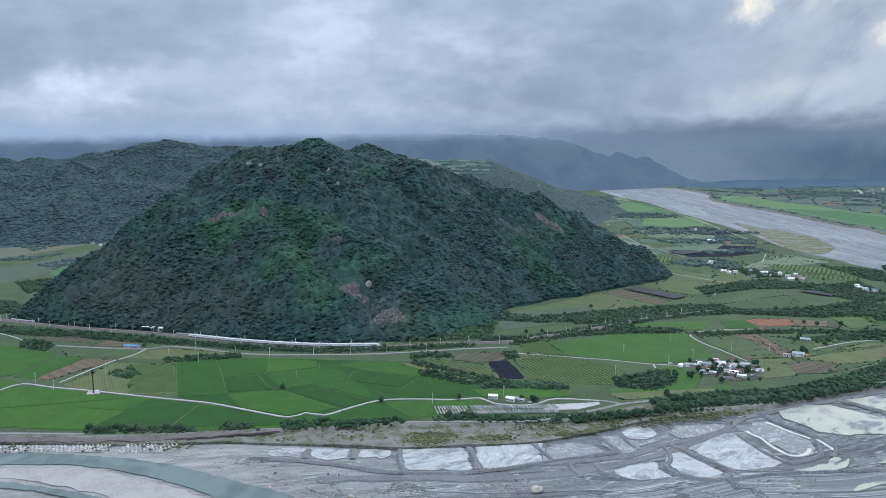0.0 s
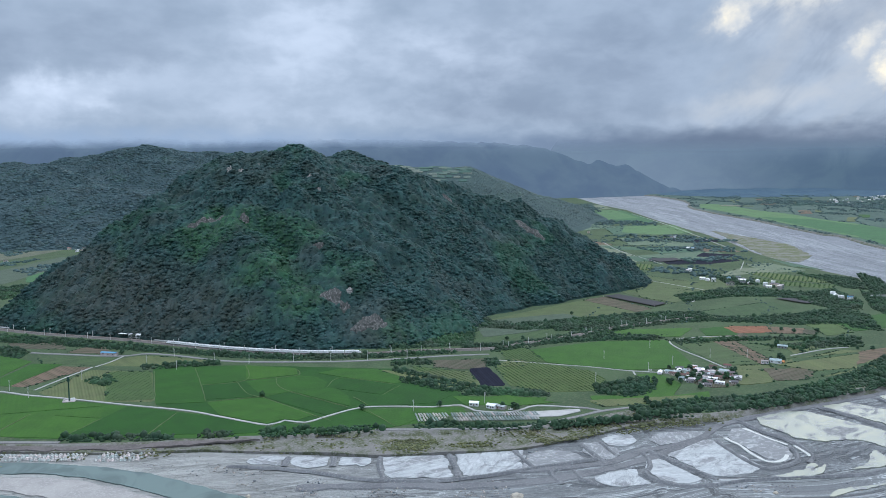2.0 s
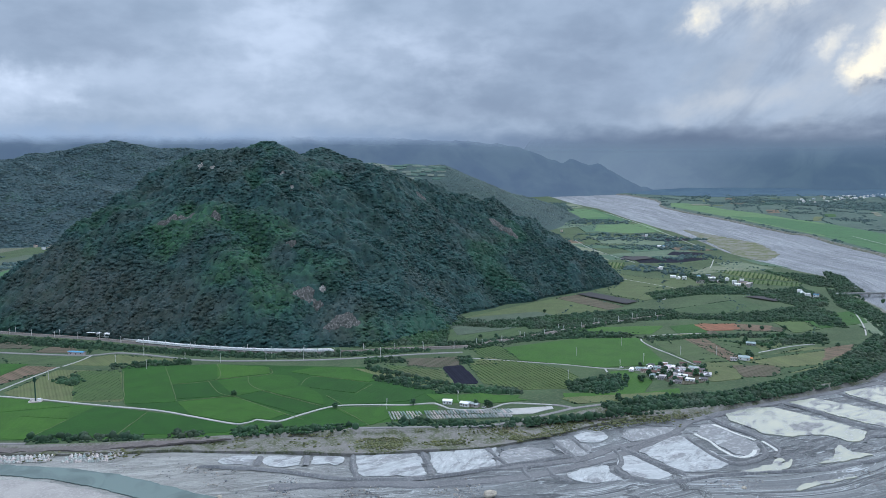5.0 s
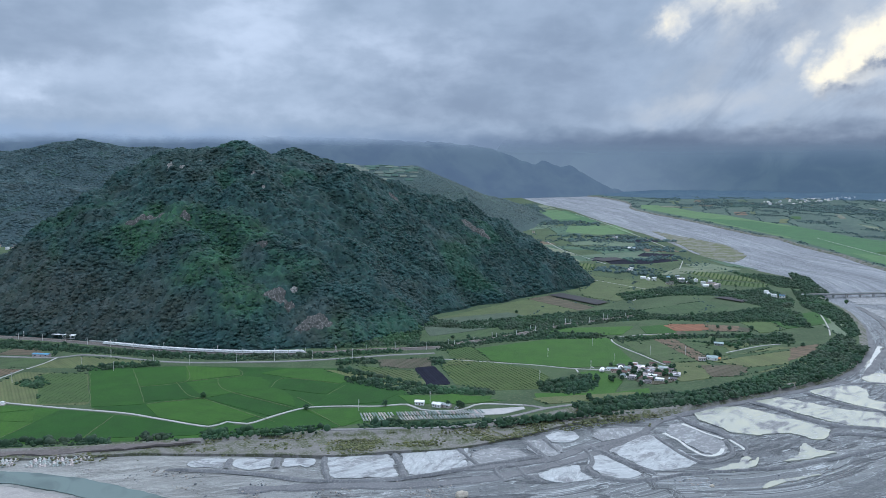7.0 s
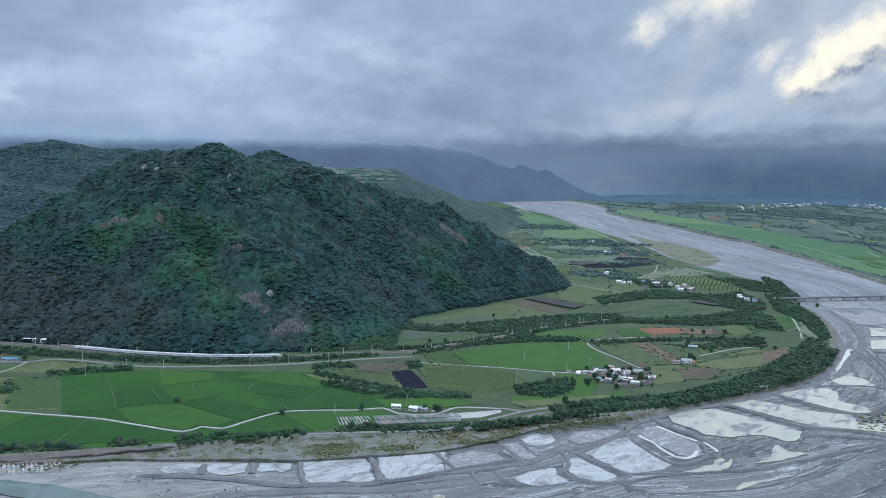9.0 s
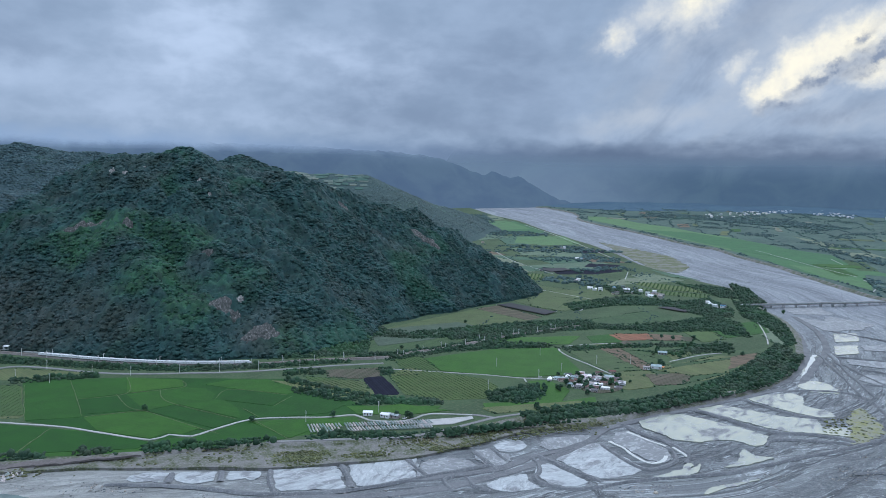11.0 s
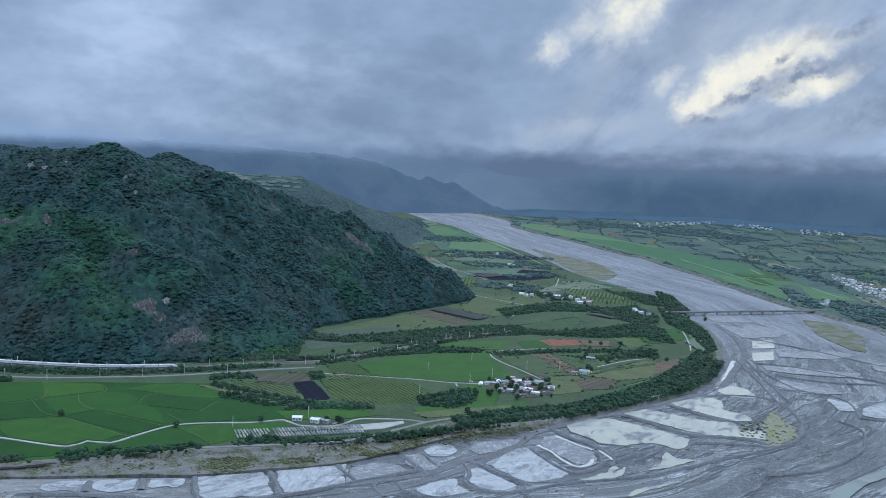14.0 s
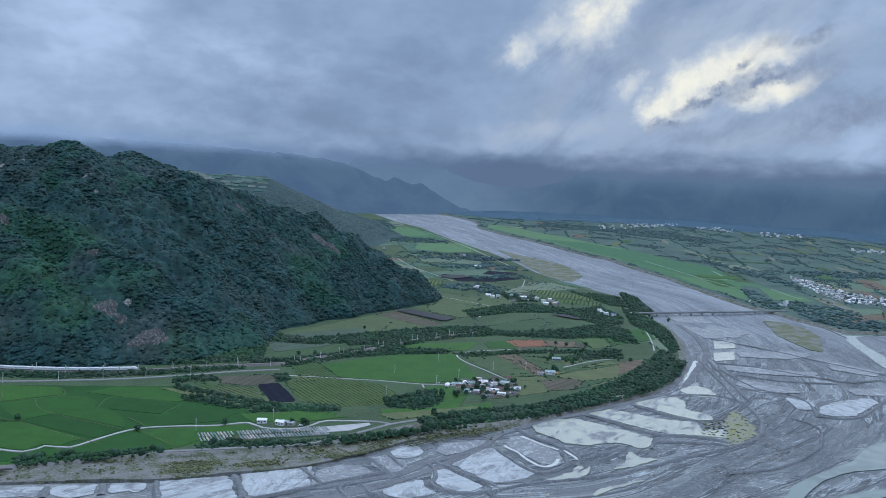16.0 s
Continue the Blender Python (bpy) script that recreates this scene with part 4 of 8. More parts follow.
field([(432, 978), (477, 979), (537, 962), (465, 909)], "grass")
field([(369, 864), (417, 867), (414, 826), (376, 786), (353, 796)], "grass")
field([(441, 882), (553, 938), (587, 921), (539, 845), (455, 812), (436, 850)], "grass")
field([(386, 1543), (491, 1669), (600, 1504), (506, 1435), (435, 1312), (392, 1425)], "grass")
field([(475, 1496), (635, 1591), (662, 1511), (576, 1415)], "grass")
field([(-59, 868), (2, 845), (49, 794), (34, 781), (-24, 829)], "grass")
field([(373, 1014), (426, 1035), (412, 898), (373, 923)], "grass")
field([(459, 893), (587, 933), (522, 848), (423, 798)], "grass")
field([(791, 1780), (854, 1796), (888, 1675), (785, 1650)], "pasture")
field([(739, 3195), (910, 3394), (908, 2974), (710, 2921)], "pasture")
field([(660, 2716), (875, 2737), (882, 2434), (641, 2480)], "pasture")
field([(631, 2369), (801, 2282), (834, 2099), (616, 2187)], "pasture")
field([(571, 1971), (808, 2033), (809, 1922), (701, 1796), (592, 1845)], "pasture")
field([(475, 2232), (556, 2214), (571, 1868), (511, 1859), (455, 1994)], "pasture")
field([(394, 1850), (471, 1715), (492, 1695), (381, 1559)], "pasture")
field([(792, 1242), (770, 1141), (700, 1004), (677, 985), (711, 1094)], "pasture")
field([(1824, 2607), (1800, 2258), (1713, 1980), (1632, 2044)], "pasture")
field([(1683, 1754), (2026, 1796), (1826, 1557), (1645, 1612)], "pasture")
field([(1327, 1393), (1527, 1359), (1389, 1222), (1292, 1260)], "pasture")
field([(691, 3587), (897, 3730), (899, 3501), (671, 3342)], "pasture")
field([(516, 3182), (741, 3298), (708, 3037), (493, 2898)], "pasture")
field([(565, 2802), (666, 2854), (713, 2680), (544, 2594)], "pasture")
field([(517, 2204), (623, 2130), (672, 2058), (546, 2105)], "pasture")
field([(623, 2130), (778, 2106), (801, 2023), (654, 2002)], "pasture")
field([(545, 1971), (630, 1928), (659, 1868), (548, 1870)], "pasture")
field([(881, 1862), (911, 1765), (929, 1674), (885, 1729)], "pasture")
field([(769, 3302), (908, 3361), (915, 3075), (905, 2782), (829, 2850), (700, 2900)], "verge")
field([(741, 2701), (928, 2717), (901, 2448), (768, 2425), (682, 2518)], "verge")
field([(711, 3353), (882, 3419), (882, 3014), (668, 2933)], "verge")
field([(1363, 3621), (1465, 3574), (1465, 3216), (1514, 3016), (1521, 2767), (1551, 2589), (1332, 2219), (1333, 2419), (1323, 2631), (1323, 2901), (1311, 3194), (1294, 3418)], "verge")
field([(1554, 2590), (1555, 2395), (1549, 2208), (1534, 2032), (1261, 1668), (1281, 1820), (1308, 2008), (1334, 2219)], "verge")
field([(1529, 2019), (1495, 1845), (1462, 1685), (1448, 1563), (1373, 1519), (1303, 1539), (1261, 1659)], "verge")
field([(-953, 1777), (-957, 1956), (-910, 1951), (-869, 1692), (-890, 1657)], "verge")
field([(-1570, 2182), (-1379, 2476), (-1256, 2708), (-1149, 2516), (-1182, 2211), (-1290, 1787)], "fallow")
field([(-1217, 1685), (-1077, 1874), (-1073, 2197), (-976, 2114), (-930, 1660), (-972, 1339)], "fallow")
field([(-1863, 2743), (-1576, 2835), (-1376, 2919), (-1295, 2770), (-1441, 2589), (-1644, 2416)], "fallow")
field([(-379, 873), (-330, 876), (-284, 759), (-333, 757)], "orchard")
field([(83, 888), (139, 891), (198, 846), (204, 807), (186, 768), (128, 767), (94, 794)], "orchard")
field([(97, 966), (137, 967), (150, 896), (103, 901)], "orchard")
field([(-17, 882), (48, 853), (58, 793), (2, 830)], "orchard")
field([(732, 1675), (785, 1650), (894, 1518), (869, 1486), (766, 1558)], "orchard")
field([(723, 1611), (756, 1537), (842, 1475), (810, 1437), (717, 1505)], "orchard")
field([(497, 1862), (567, 1811), (540, 1723), (483, 1759)], "orchard")
field([(-450, 903), (-409, 896), (-445, 811), (-464, 818)], "tilled")
field([(-477, 976), (-468, 1005), (-441, 1007), (-412, 966)], "tilled")
field([(8, 909), (78, 914), (76, 873), (50, 863), (11, 876)], "tilled")
field([(521, 1085), (581, 1057), (563, 1031), (497, 1043)], "tilled")
field([(403, 976), (428, 974), (457, 904), (428, 888)], "tilled")
field([(420, 846), (453, 849), (444, 813), (405, 798)], "tilled")
field([(294, 1346), (342, 1382), (394, 1251), (358, 1222)], "tilled")
field([(-587, 1036), (-516, 1040), (-487, 996), (-561, 1003)], "tilled")
field([(1220, 1202), (1353, 1288), (1483, 1306), (1415, 1245)], "tilled")
field([(473, 2338), (539, 2298), (571, 2205), (469, 2229)], "tilled")
field([(778, 2106), (860, 2058), (877, 1989), (779, 2012)], "tilled")
field([(433, 1034), (465, 1049), (443, 895), (416, 888)], "tilled")
field([(463, 1097), (520, 1090), (496, 1047), (457, 1045)], "redsoil")
field([(52, 866), (76, 873), (89, 794), (62, 791)], "mulch")
field([(611, 1869), (751, 1895), (806, 1844), (698, 1799), (608, 1811)], "mulch")
field([(760, 2334), (886, 2294), (913, 2211), (796, 2209)], "mulch")
field([(-605, 986), (-558, 964), (-500, 928), (-500, 834), (-511, 827)], "rice")
field([(-490, 916), (-454, 912), (-465, 818), (-492, 824)], "rice")
field([(-504, 815), (-471, 798), (-482, 780)], "rice")
field([(-325, 876), (-282, 890), (-232, 765), (-229, 749), (-276, 745)], "rice")
field([(-280, 889), (-222, 895), (-206, 830), (-251, 813)], "rice")
field([(-249, 809), (-206, 823), (-175, 767), (-229, 759)], "rice")
field([(-219, 895), (-158, 878), (-152, 852), (-204, 832)], "rice")
field([(-202, 823), (-150, 845), (-124, 836), (-125, 799), (-171, 765)], "rice")
field([(-475, 767), (-462, 787), (-382, 761), (-330, 740), (-443, 713)], "rice")
field([(-440, 708), (-326, 732), (-316, 702), (-389, 718), (-395, 659), (-408, 655)], "rice")
field([(-386, 715), (-313, 696), (-326, 648), (-390, 655)], "rice")
field([(-310, 698), (-301, 735), (-247, 716), (-253, 653), (-323, 648)], "rice")
field([(-243, 714), (-195, 692), (-150, 668), (-155, 654), (-248, 653)], "rice")
field([(-138, 677), (-113, 671), (-86, 696), (-67, 715), (-29, 665), (-46, 661), (-146, 654)], "rice")
field([(-63, 715), (-10, 716), (-9, 685), (-26, 666)], "rice")
field([(-6, 716), (33, 718), (41, 697), (-6, 698)], "rice")
field([(-224, 747), (-173, 759), (-110, 702), (-123, 688), (-138, 693), (-149, 680), (-199, 706)], "rice")
field([(-170, 763), (-160, 766), (-79, 722), (-97, 702)], "rice")
field([(-170, 826), (-121, 829), (-83, 759), (-76, 728), (-140, 782)], "rice")
field([(-110, 798), (-107, 826), (-96, 832), (-34, 804), (-48, 768)], "rice")
field([(-75, 759), (-46, 762), (-28, 797), (28, 763), (7, 736), (-56, 727)], "rice")
field([(-125, 856), (-100, 873), (-59, 868), (-18, 822), (-34, 809), (-97, 840)], "rice")
field([(30, 754), (125, 745), (113, 726), (42, 727)], "rice")
field([(141, 957), (246, 1002), (335, 1004), (324, 861), (243, 854), (189, 875), (152, 893), (145, 926)], "rice")
field([(257, 1076), (402, 1084), (365, 1031), (261, 1026)], "rice")
field([(413, 1079), (460, 1093), (449, 1034), (406, 1033)], "rice")
field([(174, 749), (231, 746), (250, 798), (246, 829), (270, 833), (281, 790), (257, 745), (301, 759), (293, 740), (225, 727), (173, 725)], "rice")
field([(1348, 2926), (1494, 2765), (1545, 2378), (1554, 2283), (1373, 2109), (1347, 2403)], "verge")
field([(1527, 2313), (1585, 2070), (1492, 1867), (1378, 1848), (1383, 2109)], "verge")
field([(1319, 1904), (1363, 1827), (1312, 1571), (1252, 1487), (1270, 1676)], "verge")
field([(1375, 1817), (1479, 1824), (1476, 1713), (1410, 1582), (1358, 1628)], "verge")
field([(1438, 1668), (1461, 1538), (1424, 1461), (1330, 1490), (1376, 1584)], "verge")

# the paddies lie bund to bund
for pts in ([(-333, 897), (-210, 896), (-36, 870), (3, 832), (44, 758), (141, 729), (43, 727), (-63, 719), (-116, 681), (-150, 675), (-220, 714), (-275, 740)], [(-335, 748), (-218, 707), (-148, 668), (-114, 672), (-62, 709), (42, 718), (13, 678), (-82, 651), (-198, 642), (-289, 643), (-357, 646), (-411, 665), (-486, 791)]):
    tagged(patch("rice_paddy", pts, M_RICE, 0.09, 0.5, 60.0, ragged=1.5, wave=12.0), "wide sheet of green young rice", "rice field", "farm fields", "structure")
field([(347, 1006), (400, 1002), (408, 871), (361, 866), (351, 936)], "grass")
field([(399, 995), (430, 992), (430, 884), (409, 865)], "tilled")
field([(432, 992), (487, 995), (471, 904), (433, 883)], "grass")
field([(403, 852), (458, 835), (426, 800), (392, 798)], "tilled")
field([(425, 866), (557, 915), (513, 847), (460, 837)], "grass")
field([(566, 928), (619, 948), (582, 903), (522, 860)], "tilled")
field([(365, 847), (397, 843), (389, 793), (348, 783), (348, 815)], "grass")
field([(453, 1090), (520, 1094), (509, 1052), (454, 1048)], "redsoil")
field([(521, 1090), (568, 1072), (543, 1037), (509, 1044)], "tilled")
field([(586, 1108), (633, 1127), (624, 1043), (575, 1022)], "orchard")
field([(633, 1051), (638, 1131), (770, 1183), (726, 1087)], "rice")
field([(445, 1544), (571, 1580), (567, 1435), (455, 1310), (406, 1365)], "grass")
field([(639, 1606), (761, 1739), (834, 1676), (725, 1638)], "pasture")
field([(-36, 857), (50, 857), (62, 794), (16, 825)], "grass")
field([(85, 872), (111, 912), (130, 896), (120, 877)], "grass")
field([(44, 746), (86, 754), (130, 730), (88, 722)], "rice")
field([(166, 734), (281, 747), (283, 734), (179, 714)], "grass")
field([(605, 1936), (667, 1887), (639, 1850), (576, 1869)], "mulch")
field([(761, 1991), (835, 1947), (798, 1899), (722, 1930)], "mulch")
field([(76, 1152), (233, 1214), (277, 1150), (155, 1073), (85, 1039)], "fallow")


def road(pts, kind):
    w, mat, label = {
        "main": (5.8, M_LANE, "asphalt road along the railway"),
        "field": (2.8, M_ROAD, "narrow pale concrete farm road"),
        "lane": (2.1, M_ROAD, "pale concrete farm lane"),
        "dike": (4.6, M_LANE, "grey gravel track on the dike"),
        "track": (3.0, M_HAUL, "sandy footpath through the thicket")}[kind]
    return tagged(strip("road", pts, w, 0.25, mat, 0.30, 0.9), label, "road", kind="structure")


road([(-524, 977), (-472, 965), (-399, 952), (-366, 963), (-324, 951), (-265, 924), (-219, 913), (-161, 910), (-97, 910), (-33, 919), (25, 931), (83, 937)], "main")
road([(-479, 773), (-467, 796), (-425, 781), (-378, 767), (-302, 741), (-237, 720), (-197, 699), (-148, 674), (-134, 686), (-114, 679), (-92, 700), (-64, 722), (-27, 724), (7, 721), (36, 725), (49, 707), (79, 700), (97, 710), (112, 720), (153, 712)], "field")
road([(91, 905), (148, 885), (199, 867), (241, 847), (272, 838), (293, 827)], "lane")
road([(448, 1026), (403, 1025), (355, 1013), (338, 993), (338, 953), (349, 904), (359, 854)], "lane")
road([(556, 2283), (556, 2087), (582, 1906), (597, 1815)], "lane")
road([(453, 1648), (515, 1529), (560, 1444)], "lane")
road([(486, 1314), (528, 1360), (568, 1383)], "lane")
road([(804, 1824), (746, 1708)], "lane")
road([(905, 3183), (905, 2702), (877, 2207), (866, 2020)], "lane")
road([(-428, 799), (-418, 852), (-408, 896)], "lane")
road([(-715, 1085), (-648, 1058), (-587, 1012)], "lane")
road([(-392, 953), (-396, 923), (-405, 898)], "lane")
road([(243, 829), (245, 846)], "lane")
road([(465, 909), (525, 940), (564, 951)], "lane")
road([(792, 1242), (747, 1142), (698, 1048), (668, 998)], "lane")
road([(1341, 1629), (1310, 1547), (1240, 1473)], "lane")
road([(1421, 2220), (1374, 1870), (1358, 1672)], "lane")
road([(1519, 1982), (1442, 1815), (1371, 1838)], "lane")
road([(1459, 1649), (1427, 1540), (1426, 1500)], "lane")
road([(-534, 644), (-398, 639), (-321, 635)], "dike")
road([(-46, 656), (27, 655), (79, 655), (112, 667), (148, 686), (173, 700), (209, 711)], "dike")
road([(173, 700), (161, 709), (153, 712)], "dike")
road([(799, 1195), (754, 1091), (703, 1004)], "track")
tagged(strip("field_bund", [(-277, 743), (-324, 872)], 1.05, 0.3, M_BUND, 0.35, 0.6, 4.0, ground_z, 0.0, 0.3), "narrow dry grass bund between paddies", "bund", "field bunds", "structure")
tagged(strip("field_bund", [(-281, 889), (-249, 808), (-227, 750)], 1.05, 0.3, M_BUND, 0.35, 0.6, 4.0, ground_z, 0.0, 0.3), "narrow dry grass bund between paddies", "bund", "field bunds", "structure")
tagged(strip("field_bund", [(-221, 897), (-205, 829), (-251, 810)], 1.05, 0.3, M_BUND, 0.35, 0.6, 4.0, ground_z, 0.0, 0.3), "narrow dry grass bund between paddies", "bund", "field bunds", "structure")
tagged(strip("field_bund", [(-215, 825), (-190, 775), (-172, 762)], 1.05, 0.3, M_BUND, 0.35, 0.6, 4.0, ground_z, 0.0, 0.3), "narrow dry grass bund between paddies", "bund", "field bunds", "structure")
tagged(strip("field_bund", [(-173, 840), (-165, 809), (-149, 784), (-78, 724)], 1.05, 0.3, M_BUND, 0.35, 0.6, 4.0, ground_z, 0.0, 0.3), "narrow dry grass bund between paddies", "bund", "field bunds", "structure")
tagged(strip("field_bund", [(-251, 651), (-245, 714)], 1.05, 0.3, M_BUND, 0.35, 0.6, 4.0, ground_z, 0.0, 0.3), "narrow dry grass bund between paddies", "bund", "field bunds", "structure")
tagged(strip("field_bund", [(-325, 646), (-321, 664), (-312, 699)], 1.05, 0.3, M_BUND, 0.35, 0.6, 4.0, ground_z, 0.0, 0.3), "narrow dry grass bund between paddies", "bund", "field bunds", "structure")
tagged(strip("field_bund", [(-61, 717), (-28, 664)], 1.05, 0.3, M_BUND, 0.35, 0.6, 4.0, ground_z, 0.0, 0.3), "narrow dry grass bund between paddies", "bund", "field bunds", "structure")
tagged(strip("field_bund", [(-172, 762), (-109, 700), (-90, 682)], 1.05, 0.3, M_BUND, 0.35, 0.6, 4.0, ground_z, 0.0, 0.3), "narrow dry grass bund between paddies", "bund", "field bunds", "structure")
tagged(strip("field_bund", [(-108, 798), (-96, 832), (-33, 803)], 1.05, 0.3, M_BUND, 0.35, 0.6, 4.0, ground_z, 0.0, 0.3), "narrow dry grass bund between paddies", "bund", "field bunds", "structure")
tagged(strip("field_bund", [(-393, 656), (-388, 716)], 1.05, 0.3, M_BUND, 0.35, 0.6, 4.0, ground_z, 0.0, 0.3), "narrow dry grass bund between paddies", "bund", "field bunds", "structure")
tagged(strip("field_bund", [(-46, 763), (-28, 799)], 1.05, 0.3, M_BUND, 0.35, 0.6, 4.0, ground_z, 0.0, 0.3), "narrow dry grass bund between paddies", "bund", "field bunds", "structure")
tagged(strip("field_bund", [(-225, 748), (-173, 764)], 1.05, 0.3, M_BUND, 0.35, 0.6, 4.0, ground_z, 0.0, 0.3), "narrow dry grass bund between paddies", "bund", "field bunds", "structure")
tagged(strip("field_bund", [(-156, 877), (-150, 846), (-203, 829)], 1.05, 0.3, M_BUND, 0.35, 0.6, 4.0, ground_z, 0.0, 0.3), "narrow dry grass bund between paddies", "bund", "field bunds", "structure")
tagged(strip("field_bund", [(-76, 758), (-56, 726)], 1.05, 0.3, M_BUND, 0.35, 0.6, 4.0, ground_z, 0.0, 0.3), "narrow dry grass bund between paddies", "bund", "field bunds", "structure")

BED = -5.0
tagged(patch("gravel_bar", [(-438, 568), (-359, 572), (-303, 570), (-263, 560), (-219, 540), (-193, 525), (-154, 493), (-218, 494), (-254, 522), (-317, 546), (-348, 554), (-432, 561)], M_PALE, 0.60, 0.6, 60.0, bed_z, ragged=2.5, wave=14.0), "pale washed gravel bar beside the channel", "gravel bar", "gravel bars", "structure")
tagged(patch("water", [(-471, 601), (-377, 603), (-328, 601), (-261, 588), (-223, 575), (-185, 554), (-149, 534), (-120, 520), (-91, 495), (-155, 496), (-169, 515), (-195, 532), (-222, 547), (-266, 567), (-307, 578), (-363, 579), (-453, 576)], M_WATER, 0.95, 0.9, 60.0, bed_z, ragged=1.6, wave=12.0), "grey-green silty river channel", "river", kind="structure")
tagged(patch("water", [(-412, 551), (-344, 546), (-312, 537), (-277, 526), (-251, 515), (-221, 494), (-237, 494), (-276, 516), (-313, 530), (-407, 543)], M_WATER, 0.95, 0.9, 60.0, bed_z, ragged=1.6, wave=12.0), "grey-green silty river channel", "river", kind="structure")
tagged(patch("grassy_bar", [(1003, 2544), (1040, 2367), (1082, 2143), (1032, 1921), (948, 1822), (904, 1873), (937, 2105)], M_BAR, 0.45, 0.7, 40.0, bed_z, ragged=7.0, wave=24.0), "river bar with olive grass and gravel", "river bar", "river bars", "structure")
tagged(patch("mud_pan", [(885, 1247), (919, 1187), (915, 1116), (849, 1110)], M_MUD, 0.32 + 0.02 * 5, 0.5, 60.0, bed_z, ragged=7.0, wave=24.0), "damp grey silt flat between gravel ridges", "silt pan", "silt pans", "structure")
tagged(patch("mud_pan", [(955, 1243), (985, 1155), (907, 1107), (875, 1161)], M_MUD, 0.32 + 0.02 * 9, 0.5, 60.0, bed_z, ragged=7.0, wave=24.0), "damp grey silt flat between gravel ridges", "silt pan", "silt pans", "structure")
tagged(patch("mud_pan", [(921, 1339), (1003, 1335), (975, 1260), (897, 1264)], M_MUD, 0.32 + 0.02 * 11, 0.5, 60.0, bed_z, ragged=7.0, wave=24.0), "damp grey silt flat between gravel ridges", "silt pan", "silt pans", "structure")
tagged(patch("silt_pan", [(-153, 606), (-117, 608), (-117, 588), (-145, 590)], M_SILT, 0.30 + 0.02 * 0, 0.5, 60.0, bed_z, ragged=5.0), "pale dried silt pan between gravel levees", "silt pan", "silt pans", "structure")
tagged(patch("silt_pan", [(-113, 606), (-81, 605), (-81, 584), (-110, 585)], M_SILT, 0.30 + 0.02 * 1, 0.5, 60.0, bed_z, ragged=5.0), "pale dried silt pan between gravel levees", "silt pan", "silt pans", "structure")
tagged(patch("silt_pan", [(-74, 604), (-45, 602), (-44, 586), (-73, 586)], M_SILT, 0.30 + 0.02 * 2, 0.5, 60.0, bed_z, ragged=5.0), "pale dried silt pan between gravel levees", "silt pan", "silt pans", "structure")
tagged(patch("silt_pan", [(-38, 604), (17, 605), (21, 558), (-34, 559)], M_SILT, 0.30 + 0.02 * 3, 0.5, 60.0, bed_z, ragged=5.0), "pale dried silt pan between gravel levees", "silt pan", "silt pans", "structure")
tagged(patch("silt_pan", [(24, 607), (54, 610), (79, 586), (74, 568), (29, 560)], M_SILT, 0.30 + 0.02 * 4, 0.5, 60.0, bed_z, ragged=5.0), "pale dried silt pan between gravel levees", "silt pan", "silt pans", "structure")
tagged(patch("silt_pan", [(46, 618), (79, 620), (85, 595), (65, 575), (48, 581)], M_SILT, 0.30 + 0.02 * 12, 0.5, 60.0, bed_z, ragged=5.0), "pale dried silt pan between gravel levees", "silt pan", "silt pans", "structure")
tagged(patch("settling_pond", [(668, 913), (711, 945), (658, 880), (602, 824), (616, 853)], M_POND, 0.50 + 0.01 * 8, 0.5, 60.0, bed_z, ragged=4.5, wave=18.0), "shallow pond of milky pale water", "pond", "settling ponds", "structure")
tagged(patch("water", [(1224, 1162), (1293, 1135), (1476, 1121), (1450, 1101), (1270, 1114), (1176, 1100), (1128, 1032), (1060, 913), (963, 723), (892, 668), (1000, 880), (1125, 1067), (1176, 1132)], M_WATER, 0.60, 0.6, 60.0, bed_z, ragged=4.0, wave=20.0), "grey-green silty river channel", "river", kind="structure")
tagged(strip("gravel_levee", [(104, 541), (99, 564), (119, 575)], 5.6, 1.15, M_LEVEE, 0.75, 0.35, 5.0, ground_z, BED, 0.55), "dark bulldozed gravel levee", "levee", "gravel levees", "structure")
tagged(strip("gravel_levee", [(74, 617), (87, 571)], 5.6, 1.15, M_LEVEE, 0.75, 0.35, 5.0, ground_z, BED, 0.55), "dark bulldozed gravel levee", "levee", "gravel levees", "structure")
tagged(strip("gravel_levee", [(-40, 607), (-34, 556)], 5.6, 1.15, M_LEVEE, 0.75, 0.35, 5.0, ground_z, BED, 0.55), "dark bulldozed gravel levee", "levee", "gravel levees", "structure")
tagged(strip("gravel_levee", [(20, 608), (26, 558)], 5.6, 1.15, M_LEVEE, 0.75, 0.35, 5.0, ground_z, BED, 0.55), "dark bulldozed gravel levee", "levee", "gravel levees", "structure")
tagged(strip("gravel_levee", [(-116, 606), (-116, 585)], 5.6, 1.15, M_LEVEE, 0.75, 0.35, 5.0, ground_z, BED, 0.55), "dark bulldozed gravel levee", "levee", "gravel levees", "structure")
tagged(strip("gravel_levee", [(-78, 605), (-77, 583)], 5.6, 1.15, M_LEVEE, 0.75, 0.35, 5.0, ground_z, BED, 0.55), "dark bulldozed gravel levee", "levee", "gravel levees", "structure")
tagged(strip("gravel_levee", [(-163, 587), (-105, 576), (-39, 554), (27, 554), (97, 575), (146, 592)], 5.6, 1.15, M_LEVEE, 0.75, 0.35, 5.0, ground_z, BED, 0.55), "dark bulldozed gravel levee", "levee", "gravel levees", "structure")
